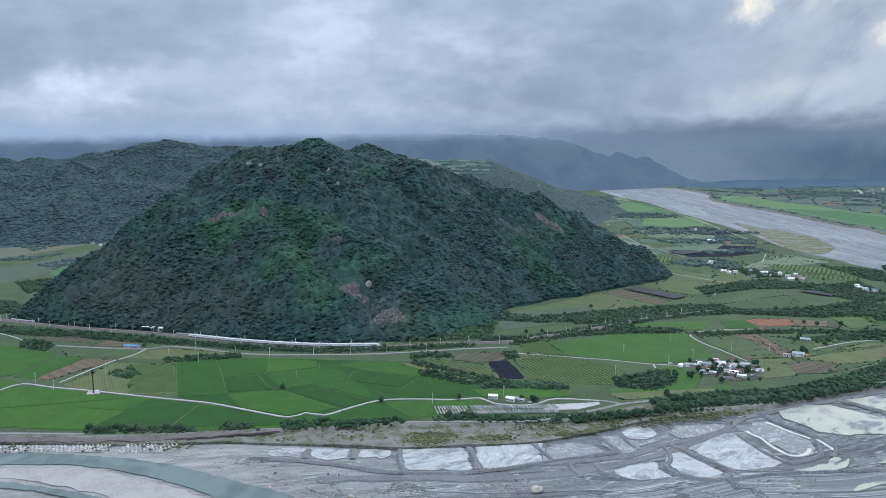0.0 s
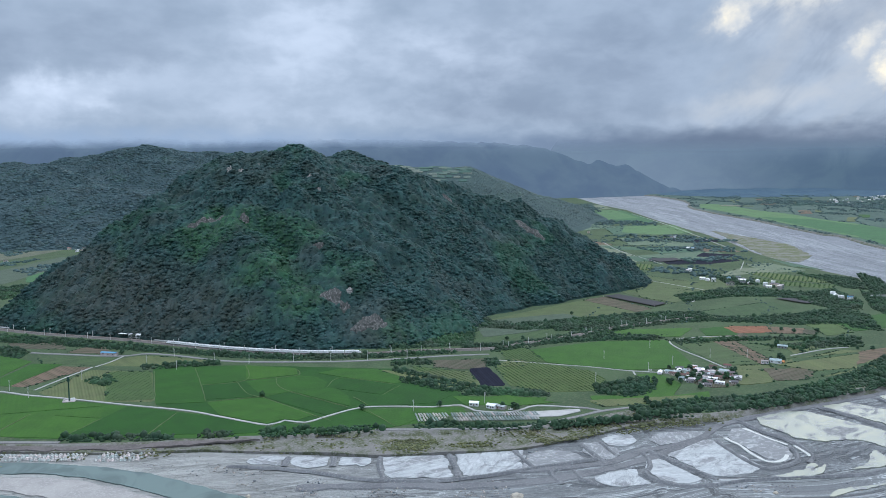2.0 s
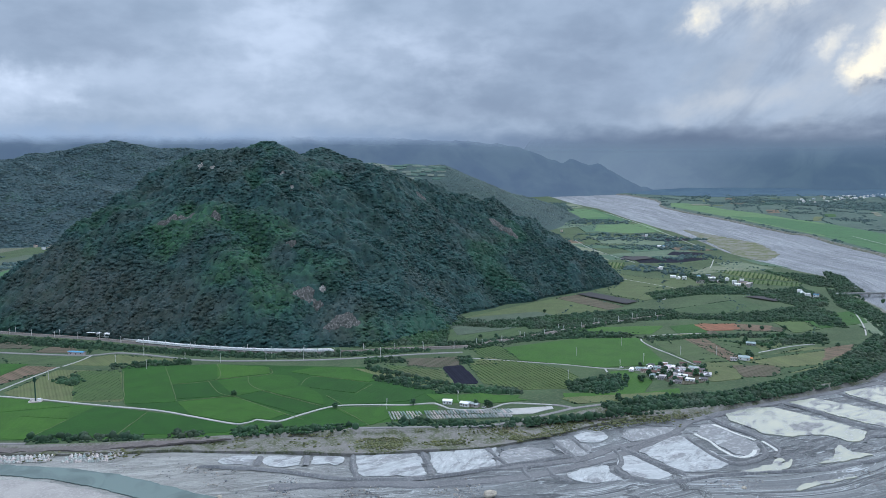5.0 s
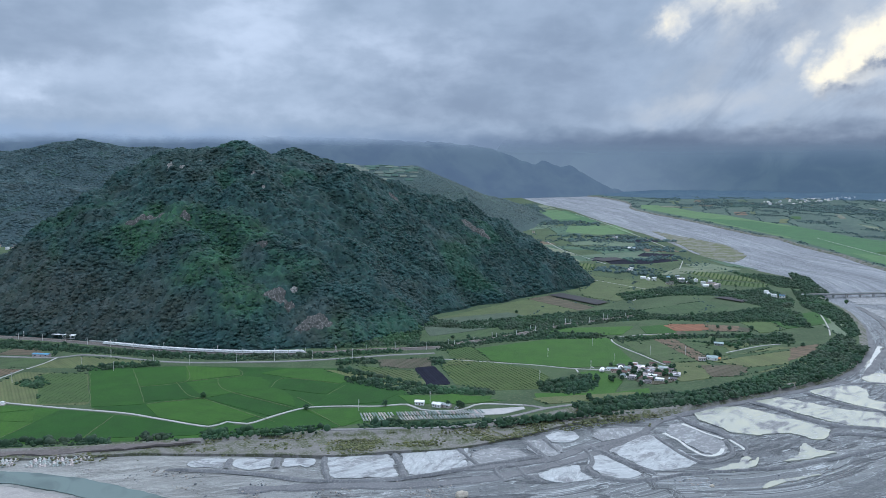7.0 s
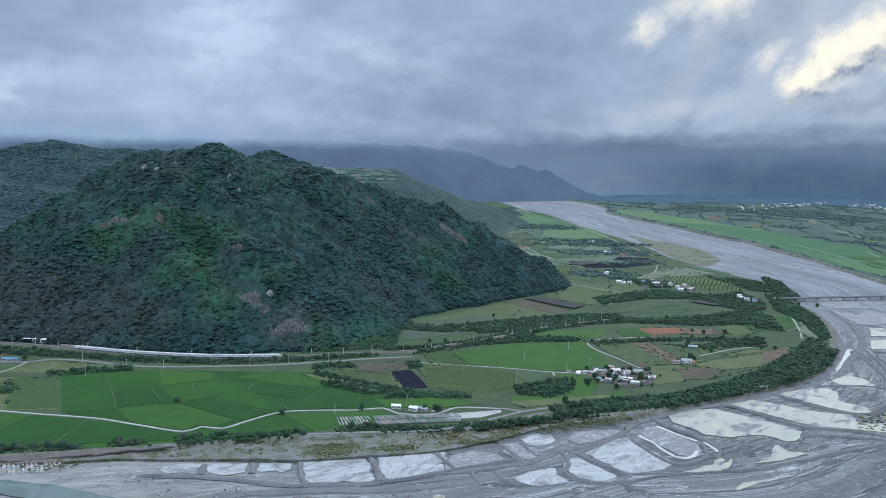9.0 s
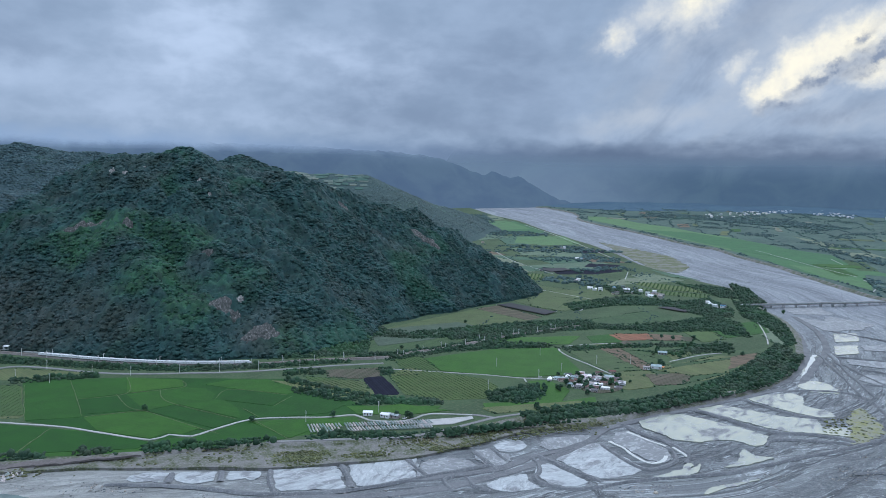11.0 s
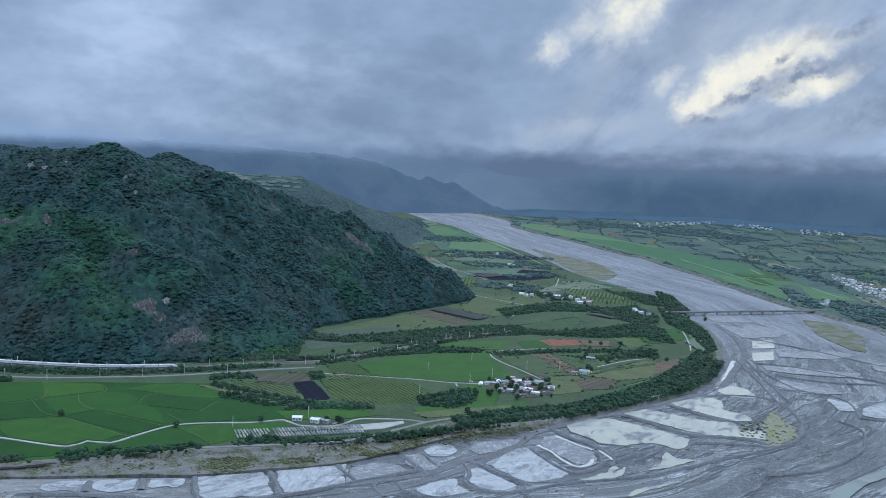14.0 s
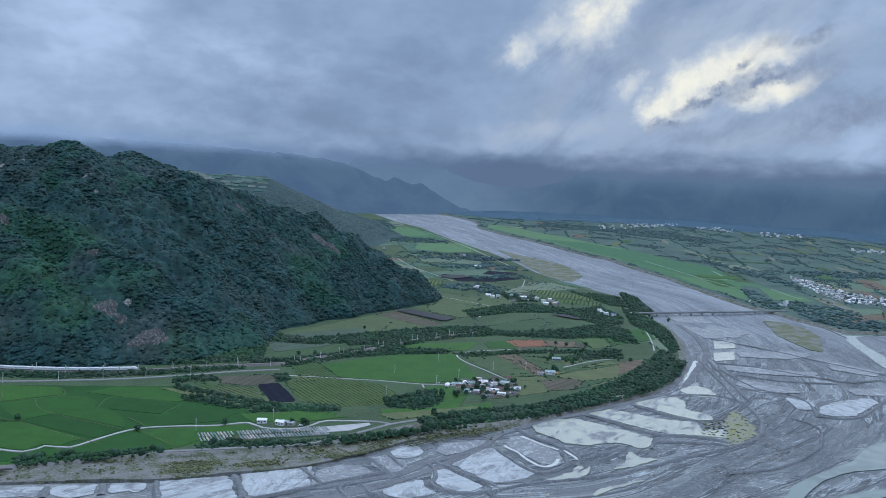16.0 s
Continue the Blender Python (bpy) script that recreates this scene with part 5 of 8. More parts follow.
tagged(strip("gravel_levee", [(1230, 1322), (1200, 1211), (1150, 1091)], 5.6, 1.15, M_LEVEE, 0.75, 0.35, 5.0, ground_z, BED, 0.55), "dark bulldozed gravel levee", "levee", "gravel levees", "structure")
tagged(strip("haul_track", [(582, 798), (658, 880), (753, 981), (832, 1111), (885, 1247)], 11.0, 0.35, M_HAUL, 0.35, 0.8, 6.0, ground_z, BED, 0.35), "wide gravel haul track in the riverbed", "track", kind="structure")
tagged(strip("haul_track", [(295, 690), (374, 718), (473, 768), (551, 802), (608, 847), (695, 947), (782, 1089)], 11.0, 0.35, M_HAUL, 0.35, 0.8, 6.0, ground_z, BED, 0.35), "wide gravel haul track in the riverbed", "track", kind="structure")
tagged(strip("haul_track", [(-99, 543), (-39, 545), (26, 541), (92, 548), (140, 566), (195, 596), (255, 642)], 11.0, 0.35, M_HAUL, 0.35, 0.8, 6.0, ground_z, BED, 0.35), "wide gravel haul track in the riverbed", "track", kind="structure")


def pan(pts, lift):
    tagged(patch("silt_pan", pts, M_SILT, lift + 0.25, 0.7, 60.0, bed_z, ragged=2.2, wave=9.0), "pale dried silt pan between gravel levees", "silt pan", "silt pans", "structure")


def mud(pts, lift):
    tagged(patch("mud_pan", pts, M_MUD, lift + 0.2, 0.7, 60.0, bed_z, ragged=3.5, wave=12.0), "damp grey silt flat between gravel ridges", "silt pan", "silt pans", "structure")


def pond(pts, lift):
    tagged(patch("settling_pond", pts, M_POND, lift + 0.3, 0.8, 60.0, bed_z, ragged=2.4, wave=11.0), "shallow pond of milky pale water", "pond", "settling ponds", "structure")


def thread(pts, width):
    tagged(strip("water_thread", pts, width, 0.1, M_THREAD, 0.55, 0.9, 3.0, ground_z, BED, 0.5), "thin pale thread of milky water", "rill", "milky rills", "structure")


def levee(pts, width=5.0, high=1.15):
    tagged(strip("gravel_levee", pts, width, high, M_LEVEE, 0.75, 0.35, 4.0, ground_z, BED, 0.5), "dark bulldozed gravel levee", "levee", "gravel levees", "structure")


pan([(200, 605), (246, 633), (257, 624), (264, 594), (272, 566), (255, 555), (233, 550), (222, 554), (211, 580)], 0.31)
pan([(185, 594), (195, 586), (207, 561), (215, 546), (199, 537), (182, 545), (176, 565)], 0.32)
pan([(129, 552), (144, 561), (168, 569), (167, 551), (173, 538), (147, 535), (135, 540)], 0.33)
pan([(157, 638), (184, 649), (189, 633), (176, 618), (158, 620)], 0.34)
mud([(196, 632), (215, 650), (251, 654), (256, 645), (236, 628), (205, 618)], 0.33)
mud([(86, 602), (112, 614), (130, 603), (131, 585), (100, 571), (75, 571)], 0.34)
mud([(136, 624), (156, 631), (166, 601), (158, 589), (141, 586), (133, 607)], 0.35)
mud([(284, 656), (298, 660), (312, 612), (307, 591), (294, 575), (282, 585), (271, 638)], 0.36)
pond([(320, 687), (349, 702), (376, 704), (395, 681), (413, 655), (427, 629), (410, 608), (397, 603), (391, 618), (376, 626), (355, 621), (332, 629), (324, 651), (316, 670)], 0.51)
pond([(401, 719), (437, 731), (454, 711), (479, 683), (511, 672), (499, 651), (521, 637), (505, 617), (481, 631), (450, 640), (432, 665), (418, 692)], 0.52)
pond([(477, 748), (512, 761), (546, 764), (549, 746), (526, 719), (543, 694), (535, 675), (515, 677), (494, 706)], 0.53)
pond([(571, 794), (611, 815), (618, 794), (602, 754), (572, 766)], 0.54)
pond([(268, 548), (286, 553), (300, 560), (315, 577), (318, 573), (309, 559), (326, 572), (315, 555), (298, 545), (278, 542)], 0.55)
pond([(337, 558), (361, 572), (372, 590), (384, 600), (382, 582), (398, 575), (363, 563)], 0.56)
pond([(292, 509), (306, 522), (330, 527), (357, 534), (355, 531), (328, 522), (309, 517), (298, 508)], 0.57)
thread([(268, 635), (274, 611), (277, 586), (283, 578), (295, 581), (303, 593)], 3.4)
thread([(295, 658), (305, 635), (315, 615)], 3.4)
thread([(321, 613), (322, 598), (321, 588)], 3.4)
thread([(707, 946), (652, 881), (603, 824)], 7.0)
levee([(136, 624), (143, 596), (148, 579)])
levee([(154, 630), (159, 598)])
tagged(strip("haul_track", [(64, 567), (100, 571), (149, 582), (185, 605), (222, 620), (249, 638), (280, 669), (337, 698), (396, 722), (471, 752), (546, 782)], 9.0, 0.35, M_HAUL, 0.45, 0.8, 6.0, ground_z, BED, 0.35), "wide gravel haul track in the riverbed", "track", kind="structure")
levee([(190, 609), (206, 574), (225, 544)], 6.5, 1.4)
levee([(257, 629), (261, 594), (270, 565), (284, 566), (303, 576), (313, 594), (314, 612)])
levee([(184, 602), (183, 576), (174, 558), (181, 541), (206, 532), (244, 541), (268, 543), (309, 546), (344, 550), (401, 567), (487, 591), (537, 611), (582, 657), (613, 714), (615, 752), (578, 770), (539, 772)])
levee([(297, 687), (307, 653), (323, 618), (325, 592), (313, 574)])
levee([(395, 720), (414, 685), (426, 654), (447, 635), (480, 624), (501, 604)], 6.5, 1.4)
levee([(471, 747), (489, 698), (519, 667)])
levee([(408, 604), (425, 618), (458, 612), (493, 598)])
levee([(443, 534), (492, 535), (554, 559), (600, 589), (636, 634), (632, 667)], 3.4, 0.8)
levee([(118, 568), (121, 549), (134, 539)])

pond([(845, 1086), (888, 1088), (848, 1029), (801, 1024)], 0.62)
pond([(776, 995), (825, 1004), (780, 947), (737, 940)], 0.63)
mud([(824, 996), (936, 1000), (949, 964), (883, 942), (804, 965)], 0.64)
mud([(735, 917), (792, 887), (853, 853), (823, 833), (749, 861), (717, 888)], 0.65)
mud([(703, 837), (738, 783), (733, 758), (682, 770), (670, 811)], 0.66)
pan([(694, 745), (714, 719), (689, 691), (669, 697)], 0.67)
pan([(707, 701), (749, 719), (811, 726), (805, 707), (717, 661), (689, 667), (683, 678)], 0.68)
mud([(819, 769), (902, 765), (856, 724), (802, 744)], 0.69)
mud([(934, 925), (964, 848), (928, 824), (893, 873)], 0.71)
levee([(855, 1110), (874, 1065), (903, 989), (920, 922), (951, 828)], 4.6, 1.0)
levee([(729, 929), (778, 895), (823, 833), (852, 801), (918, 806)], 4.6, 1.0)
levee([(708, 888), (686, 786), (711, 753), (704, 718), (669, 665)], 4.6, 1.0)
levee([(670, 674), (700, 654), (754, 673), (851, 732)], 4.6, 1.0)
levee([(714, 945), (662, 832), (614, 730)], 4.6, 1.0)
levee([(736, 958), (679, 839), (631, 735)], 4.6, 1.0)
levee([(711, 861), (752, 819), (826, 795)], 4.6, 1.0)
levee([(654, 790), (684, 778), (713, 755)], 4.6, 1.0)
tagged(patch("grassy_bar", [(1115, 1278), (1141, 1257), (1149, 1202), (1107, 1115), (986, 983), (979, 1005), (1000, 1071), (1023, 1131)], M_BAR, 0.9, 1.0, 40.0, bed_z, ragged=4.0, wave=18.0), "river bar with olive grass and gravel", "river bar", "river bars", "structure")
tagged(patch("water", [(441, 471), (474, 493), (507, 510), (557, 528), (587, 538), (621, 560), (649, 573), (701, 582), (748, 581), (660, 510), (602, 515), (557, 515), (519, 503), (483, 484), (460, 465)], M_WATER, 0.95, 0.9, 60.0, bed_z, ragged=1.6, wave=12.0), "grey-green silty river channel", "river", kind="structure")
tagged(patch("water", [(486, 463), (512, 472), (558, 476), (606, 477), (590, 464), (542, 462), (518, 454)], M_WATER, 0.95, 0.9, 60.0, bed_z, ragged=1.6, wave=12.0), "grey-green silty river channel", "river", kind="structure")
tagged(patch("village_yard", [(314, 834), (343, 848), (359, 834), (353, 803), (337, 780), (314, 772), (299, 783), (297, 806)], M_TILL, 0.45, 0.6, 40.0, ragged=3.0, wave=9.0), "bare brownish earth between the houses", "yard", kind="structure")
tagged(patch("concrete_yard", [(102, 701), (152, 707), (152, 700), (128, 686), (93, 684)], M_ROAD, 0.5, 0.6, 40.0), "pale concrete yard beside the dike track", "yard", kind="structure")

# ---- woods ----


def clump_shapes(count, seed, rich=0):
    """Ragged rounded crowns of unit size."""
    r = np.random.RandomState(seed)
    out = []
    for k in range(count):
        bm = bmesh.new()
        bmesh.ops.create_icosphere(bm, subdivisions=2 if k < rich else 1, radius=1.0)
        bmesh.ops.delete(bm, geom=[v for v in bm.verts if v.co.z < -0.45], context="VERTS")
        off = Vector(r.uniform(-50, 50, 3))
        for v in bm.verts:
            n = noise.noise(v.co * 1.5 + off) * 0.42 + noise.noise(v.co * 3.7 + off) * 0.34
            v.co *= 1.0 + n + r.uniform(-0.07, 0.07)
        bm.verts.ensure_lookup_table()
        out.append((np.array([v.co for v in bm.verts], np.float32), np.array([[v.index for v in f.verts] for f in bm.faces], np.int32)))
        bm.free()
    return out


CLUMPS = clump_shapes(9, 4)
CROWNS = clump_shapes(10, 5, 5)


def wood(name, spots, mat, label, category="woodland", seed=1, shapes=CLUMPS):
    """One mesh of crowns: spots are rows of x, y, z, radius, height."""
    r = np.random.RandomState(seed)
    V, Fc, base = [], [], 0
    pick = r.randint(0, len(shapes), len(spots))
    for k, (v, f) in enumerate(shapes):
        s = spots[pick == k]
        if not len(s):
            continue
        a = r.uniform(0, 6.283, len(s))
        c, d = np.cos(a)[:, None], np.sin(a)[:, None]
        x = (v[None, :, 0] * c - v[None, :, 1] * d) * s[:, 3:4] + s[:, 0:1]
        y = (v[None, :, 0] * d + v[None, :, 1] * c) * s[:, 3:4] + s[:, 1:2]
        z = (v[None, :, 2] * 0.5 + 0.2) * s[:, 4:5] + s[:, 2:3]
        V.append(np.stack([x, y, z], -1).reshape(-1, 3))
        Fc.append((f[None] + (base + np.arange(len(s)) * len(v))[:, None, None]).reshape(-1, 3))
        base += len(s) * len(v)
    return tagged(new(name, mesh_of(name, np.concatenate(V), np.concatenate(Fc), mat, True)), label, category, kind="stuff")


def inside(px, py, poly):
    c = np.zeros(len(px), bool)
    for (ax, ay), (bx, by) in zip(poly, poly[1:] + poly[:1]):
        if ay != by:
            c ^= ((ay > py) != (by > py)) & (px < (bx - ax) * (py - ay) / (by - ay) + ax)
    return c


def scatter(poly, gap, seed):
    r = np.random.RandomState(seed)
    p = np.array(poly, float)
    n = int((np.ptp(p[:, 0]) * np.ptp(p[:, 1])) / gap ** 2)
    x = r.uniform(p[:, 0].min(), p[:, 0].max(), n)
    y = r.uniform(p[:, 1].min(), p[:, 1].max(), n)
    k = inside(x, y, [tuple(q) for q in poly])
    return x[k], y[k]


def forest_on(fn, x0, x1, y0, y1, gap, low, seed, size=(2.6, 5.2), tall=1.0, raised=-0.25):
    r = np.random.RandomState(seed)
    X, Y = np.meshgrid(np.arange(x0, x1, gap), np.arange(y0, y1, gap))
    x = (X + r.uniform(-0.5, 0.5, X.shape) * gap).ravel()
    y = (Y + r.uniform(-0.5, 0.5, X.shape) * gap).ravel()
    h = fn(x, y)
    k = h - ground_z(x, y) > low
    for cx, cy, wide, _ in CLIFFS:
        k &= ((x - cx) / wide) ** 2 + ((y - cy) / (wide * 0.7)) ** 2 > 1.0
    x, y, h = x[k], y[k], h[k]
    rad = (size[0] + (size[1] - size[0]) * r.beta(1.2, 2.6, len(x))) * (1 + 0.3 * crumple(x, y, 40.0, 21))
    return np.stack([x, y, h + raised * rad, rad, rad * tall * (0.75 + 0.9 * r.beta(1.3, 4.0, len(x)))], 1)


# bare rock faces: x, y, half width, half height up the slope
CLIFFS = [(-369, 1209, 22, 11), (-343, 1217, 16, 12), (-292, 1203, 11, 8), (-134, 1062, 20, 15), (-114, 1052, 10, 8), (-72, 1017, 23, 16), (-91, 1006, 12, 9), (46, 1421, 12, 8), (-350, 1345, 6, 12), (-329, 1349, 6, 11), (-303, 1361, 5, 12), (-204, 1330, 6, 9), (-181, 1283, 5, 12), (199, 1459, 24, 12), (227, 1462, 16, 11), (-164, 1144, 10, 7), (-110, 1075, 7, 6)]


def canopy(name, fn, x0, x1, y0, y1, step, cell, mat, label, seed):
    """The closed roof of a forest: crowns of many sizes grown into one another, with a tone for each crown."""
    r = np.random.RandomState(seed)
    X, Y = np.meshgrid(np.arange(x0, x1, step), np.arange(y0, y1, step))
    X = X + r.uniform(-0.3, 0.3, X.shape) * step
    Y = Y + r.uniform(-0.3, 0.3, X.shape) * step
    base = fn(X, Y)
    U, V = (X - x0) / cell + 2, (Y - y0) / cell + 2
    nu, nv = int((x1 - x0) / cell) + 6, int((y1 - y0) / cell) + 6
    ju, jv = r.uniform(0.05, 0.95, (nv, nu)), r.uniform(0.05, 0.95, (nv, nu))
    rad = cell * (0.50 + 0.50 * r.beta(1.4, 2.4, (nv, nu)))
    top = rad * r.uniform(0.5, 1.2, (nv, nu))
    tone = r.uniform(0, 1, (nv, nu))
    iu, iv = U.astype(int), V.astype(int)
    best, crown = np.full(X.shape, 0.3), np.zeros(X.shape)
    for a in (-1, 0, 1):
        for b in (-1, 0, 1):
            cu, cv = iu + a, iv + b
            d = np.hypot(U - cu - ju[cv, cu], V - cv - jv[cv, cu]) * cell / rad[cv, cu]
            h = top[cv, cu] * (np.sqrt(np.clip(1 - d * d, 0, 1)) + 0.25)
            h = np.where(d < 1, h, 0.0)
            crown = np.where(h > best, tone[cv, cu], crown)
            best = np.maximum(best, h)
    thin = np.ones(X.shape)
    for cx, cy, wide, _ in CLIFFS:
        thin *= np.clip((((X - cx) / wide) ** 2 + ((Y - cy) / (wide * 0.6)) ** 2 - 0.5) / 0.3, 0, 1)
    Z = base + (best + r.uniform(-0.22, 0.22, X.shape)) * thin * np.clip((base - ground_z(X, Y)) / 4, 0, 1) - 1.5 * (1 - thin)
    ny, nx = X.shape
    i = np.arange(nx * ny).reshape(ny, nx)
    f = np.stack([i[:-1, :-1], i[:-1, 1:], i[1:, 1:], i[1:, :-1]], -1).reshape(-1, 4)
    f = f[((base - ground_z(X, Y)).ravel()[f] > 0.2).all(1)]
    used, f = np.unique(f, return_inverse=True)
    me = mesh_of(name, np.stack([X, Y, Z], -1).reshape(-1, 3)[used], f.reshape(-1, 4), mat, True)
    me.attributes.new("crown", "FLOAT", "POINT").data.foreach_set("value", crown.ravel()[used].astype(np.float32))
    return tagged(new(name, me), label, "forest", kind="stuff")


canopy("hill_forest", main_hill, -780, 520, 940, 1575, 2.1, 5.2, M_CANOPY, "dense mixed forest with dark rounded crowns", 2)
wood("forest_crowns", forest_on(main_hill, -780, 520, 942, 1570, 4.2, 0.4, 12, (1.8, 4.4), 1.45, 0.48), M_LEAF, "rounded crowns standing out of the hill forest", "forest", 3, CROWNS)
wood("back_forest", forest_on(main_hill, -500, 400, 1560, 1900, 10.0, 1.0, 5, (4.5, 7.0)), M_LEAF, "forest on the hill's far side", "forest", 6)
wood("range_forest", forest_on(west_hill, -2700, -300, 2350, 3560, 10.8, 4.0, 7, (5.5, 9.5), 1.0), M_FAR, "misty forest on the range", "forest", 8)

TREE_BELTS = []
TREE_BELTS.append([(-680, 1111), (-546, 1067), (-430, 1028), (-337, 988), (-253, 964), (-167, 944), (-63, 942), (41, 962), (40, 949), (-63, 927), (-163, 923), (-247, 939), (-330, 968), (-415, 992), (-525, 1026), (-651, 1062)])
TREE_BELTS.append([(49, 988), (129, 1004), (211, 1021), (265, 1048), (347, 1036), (326, 1008), (256, 1012), (199, 1001), (118, 984), (56, 964)])
TREE_BELTS.append([(76, 1161), (155, 1138), (290, 1186), (371, 1210), (449, 1216), (493, 1163), (601, 1180), (681, 1226), (714, 1173), (674, 1106), (571, 1103), (456, 1137), (363, 1125), (271, 1105), (148, 1087), (73, 1116)])
TREE_BELTS.append([(197, 1126), (305, 1138), (369, 1143), (369, 1116), (265, 1080), (197, 1076)])
TREE_BELTS.append([(203, 707), (309, 726), (386, 759), (501, 828), (592, 907), (680, 997), (686, 972), (606, 865), (534, 802), (426, 752), (338, 715), (208, 686)])
TREE_BELTS.append([(204, 715), (224, 723), (291, 736), (327, 738), (317, 714), (287, 725), (221, 713)])
TREE_BELTS.append([(-327, 653), (-230, 649), (-226, 639), (-320, 639)])
TREE_BELTS.append([(-203, 653), (-175, 655), (-169, 643), (-200, 644)])
TREE_BELTS.append([(-150, 660), (-41, 665), (-39, 653), (-96, 649), (-147, 645)])
TREE_BELTS.append([(-9, 670), (25, 677), (27, 663), (-7, 658)])
TREE_BELTS.append([(-583, 1001), (-563, 1014), (-532, 979), (-523, 947), (-564, 968)])
TREE_BELTS.append([(-350, 901), (-263, 917), (-255, 902), (-337, 884)])
TREE_BELTS.append([(-390, 834), (-376, 862), (-354, 832), (-356, 813)])
TREE_BELTS.append([(-40, 914), (3, 912), (6, 892), (-39, 889)])
TREE_BELTS.append([(-31, 834), (9, 816), (51, 783), (26, 775), (-23, 813)])
TREE_BELTS.append([(38, 775), (128, 767), (129, 754), (38, 762)])
TREE_BELTS.append([(74, 909), (89, 917), (89, 883), (75, 878)])
TREE_BELTS.append([(187, 786), (254, 821), (246, 766), (213, 747), (184, 758)])
TREE_BELTS.append([(446, 977), (485, 965), (574, 1001), (616, 1010), (583, 953), (551, 961), (491, 945)])
TREE_BELTS.append([(341, 1007), (447, 1015), (562, 1009), (555, 995), (440, 998), (350, 985)])
TREE_BELTS.append([(538, 1759), (666, 1775), (671, 1685), (641, 1606), (593, 1646), (535, 1706)])
TREE_BELTS.append([(668, 1899), (823, 1919), (826, 1858), (672, 1830)])
TREE_BELTS.append([(640, 3015), (901, 2817), (863, 2699), (669, 2755), (598, 2818)])
TREE_BELTS.append([(598, 2457), (852, 2377), (903, 2272), (832, 2319), (614, 2373)])
TREE_BELTS.append([(618, 2135), (805, 2106), (857, 1999), (771, 2017), (625, 2048)])
TREE_BELTS.append([(650, 1630), (693, 1583), (695, 1507), (633, 1500)])
TREE_BELTS.append([(845, 1641), (930, 1550), (873, 1417), (847, 1447), (848, 1532)])
TREE_BELTS.append([(480, 1390), (647, 1477), (722, 1400), (811, 1424), (791, 1301), (743, 1222), (696, 1252), (670, 1361), (579, 1369), (475, 1315)])
TREE_BELTS.append([(664, 3997), (845, 3718), (806, 3320), (631, 3203)])
TREE_BELTS.append([(521, 3846), (726, 3689), (655, 3087), (516, 2619), (492, 2827)])
TREE_BELTS.append([(858, 1417), (844, 1283), (793, 1140), (715, 1003), (692, 984), (748, 1116), (769, 1225)])
TREE_BELTS.append([(702, 1258), (724, 1170), (672, 1049), (644, 1074)])
TREE_BELTS.append([(1676, 2255), (1669, 1981), (1623, 1757), (1532, 1575), (1539, 1663), (1604, 1981)])
TREE_BELTS.append([(1362, 1654), (1373, 1601), (1280, 1396), (1232, 1378), (1266, 1494)])
TREE_BELTS.append([(1311, 1431), (1421, 1388), (1357, 1193), (1310, 1109), (1205, 1145), (1215, 1258)])
TREE_BELTS.append([(1914, 3491), (2261, 3240), (2300, 2856), (2100, 2793), (1908, 3194)])
TREE_BELTS.append([(1825, 1979), (2154, 1911), (2026, 1796), (1761, 1860)])
TREE_BELTS.append([(-920, 1575), (-866, 1612), (-785, 1503), (-809, 1421)])
TREE_BELTS.append([(-1067, 1474), (-788, 1327), (-699, 1239), (-740, 1212), (-930, 1281)])
TREE_BELTS.append([(24, 671), (94, 663), (172, 676), (260, 680), (205, 674), (113, 654), (29, 656)])
TREE_BELTS.append([(972, 1621), (974, 1544), (896, 1351), (822, 1299)])
TREE_BELTS.append([(-1170, 2520), (-1168, 2603), (-1044, 2385), (-1036, 2264)])
TREE_BELTS.append([(-1340, 2340), (-1277, 2426), (-1251, 2486), (-1229, 2203)])
TREE_BELTS.append([(-1362, 1996), (-1154, 2067), (-1105, 2158), (-1101, 1970)])
TREE_BELTS.append([(-1031, 1869), (-1016, 2013), (-957, 1956), (-939, 1775)])
TREE_BELTS.append([(208, 684), (333, 704), (418, 737), (521, 782), (598, 841), (677, 927), (663, 928), (594, 854), (523, 798), (418, 750), (332, 718), (212, 700)])
TREE_BELTS.append([(-78, 1037), (4, 1095), (88, 1199), (108, 1159), (73, 1079), (64, 994), (11, 983), (-65, 974)])
TREE_BELTS.append([(1765, 3806), (2011, 3606), (2328, 3337), (2128, 3140), (1858, 3329), (1679, 3547)])
TREE_BELTS.append([(606, 2343), (850, 2308), (973, 2212), (815, 2209), (622, 2259)])
TREE_BELTS.append([(815, 2209), (871, 2107), (895, 1989), (806, 1990), (778, 2106)])

TREE_BELTS.append([(89, 950), (142, 978), (205, 1018), (269, 1064), (312, 1089), (320, 1120), (273, 1096), (201, 1045), (137, 1003), (91, 972)])
TREE_BELTS.append([(-36, 860), (3, 824), (46, 783), (86, 757), (127, 749), (129, 762), (88, 772), (47, 797), (3, 841), (-37, 875)])


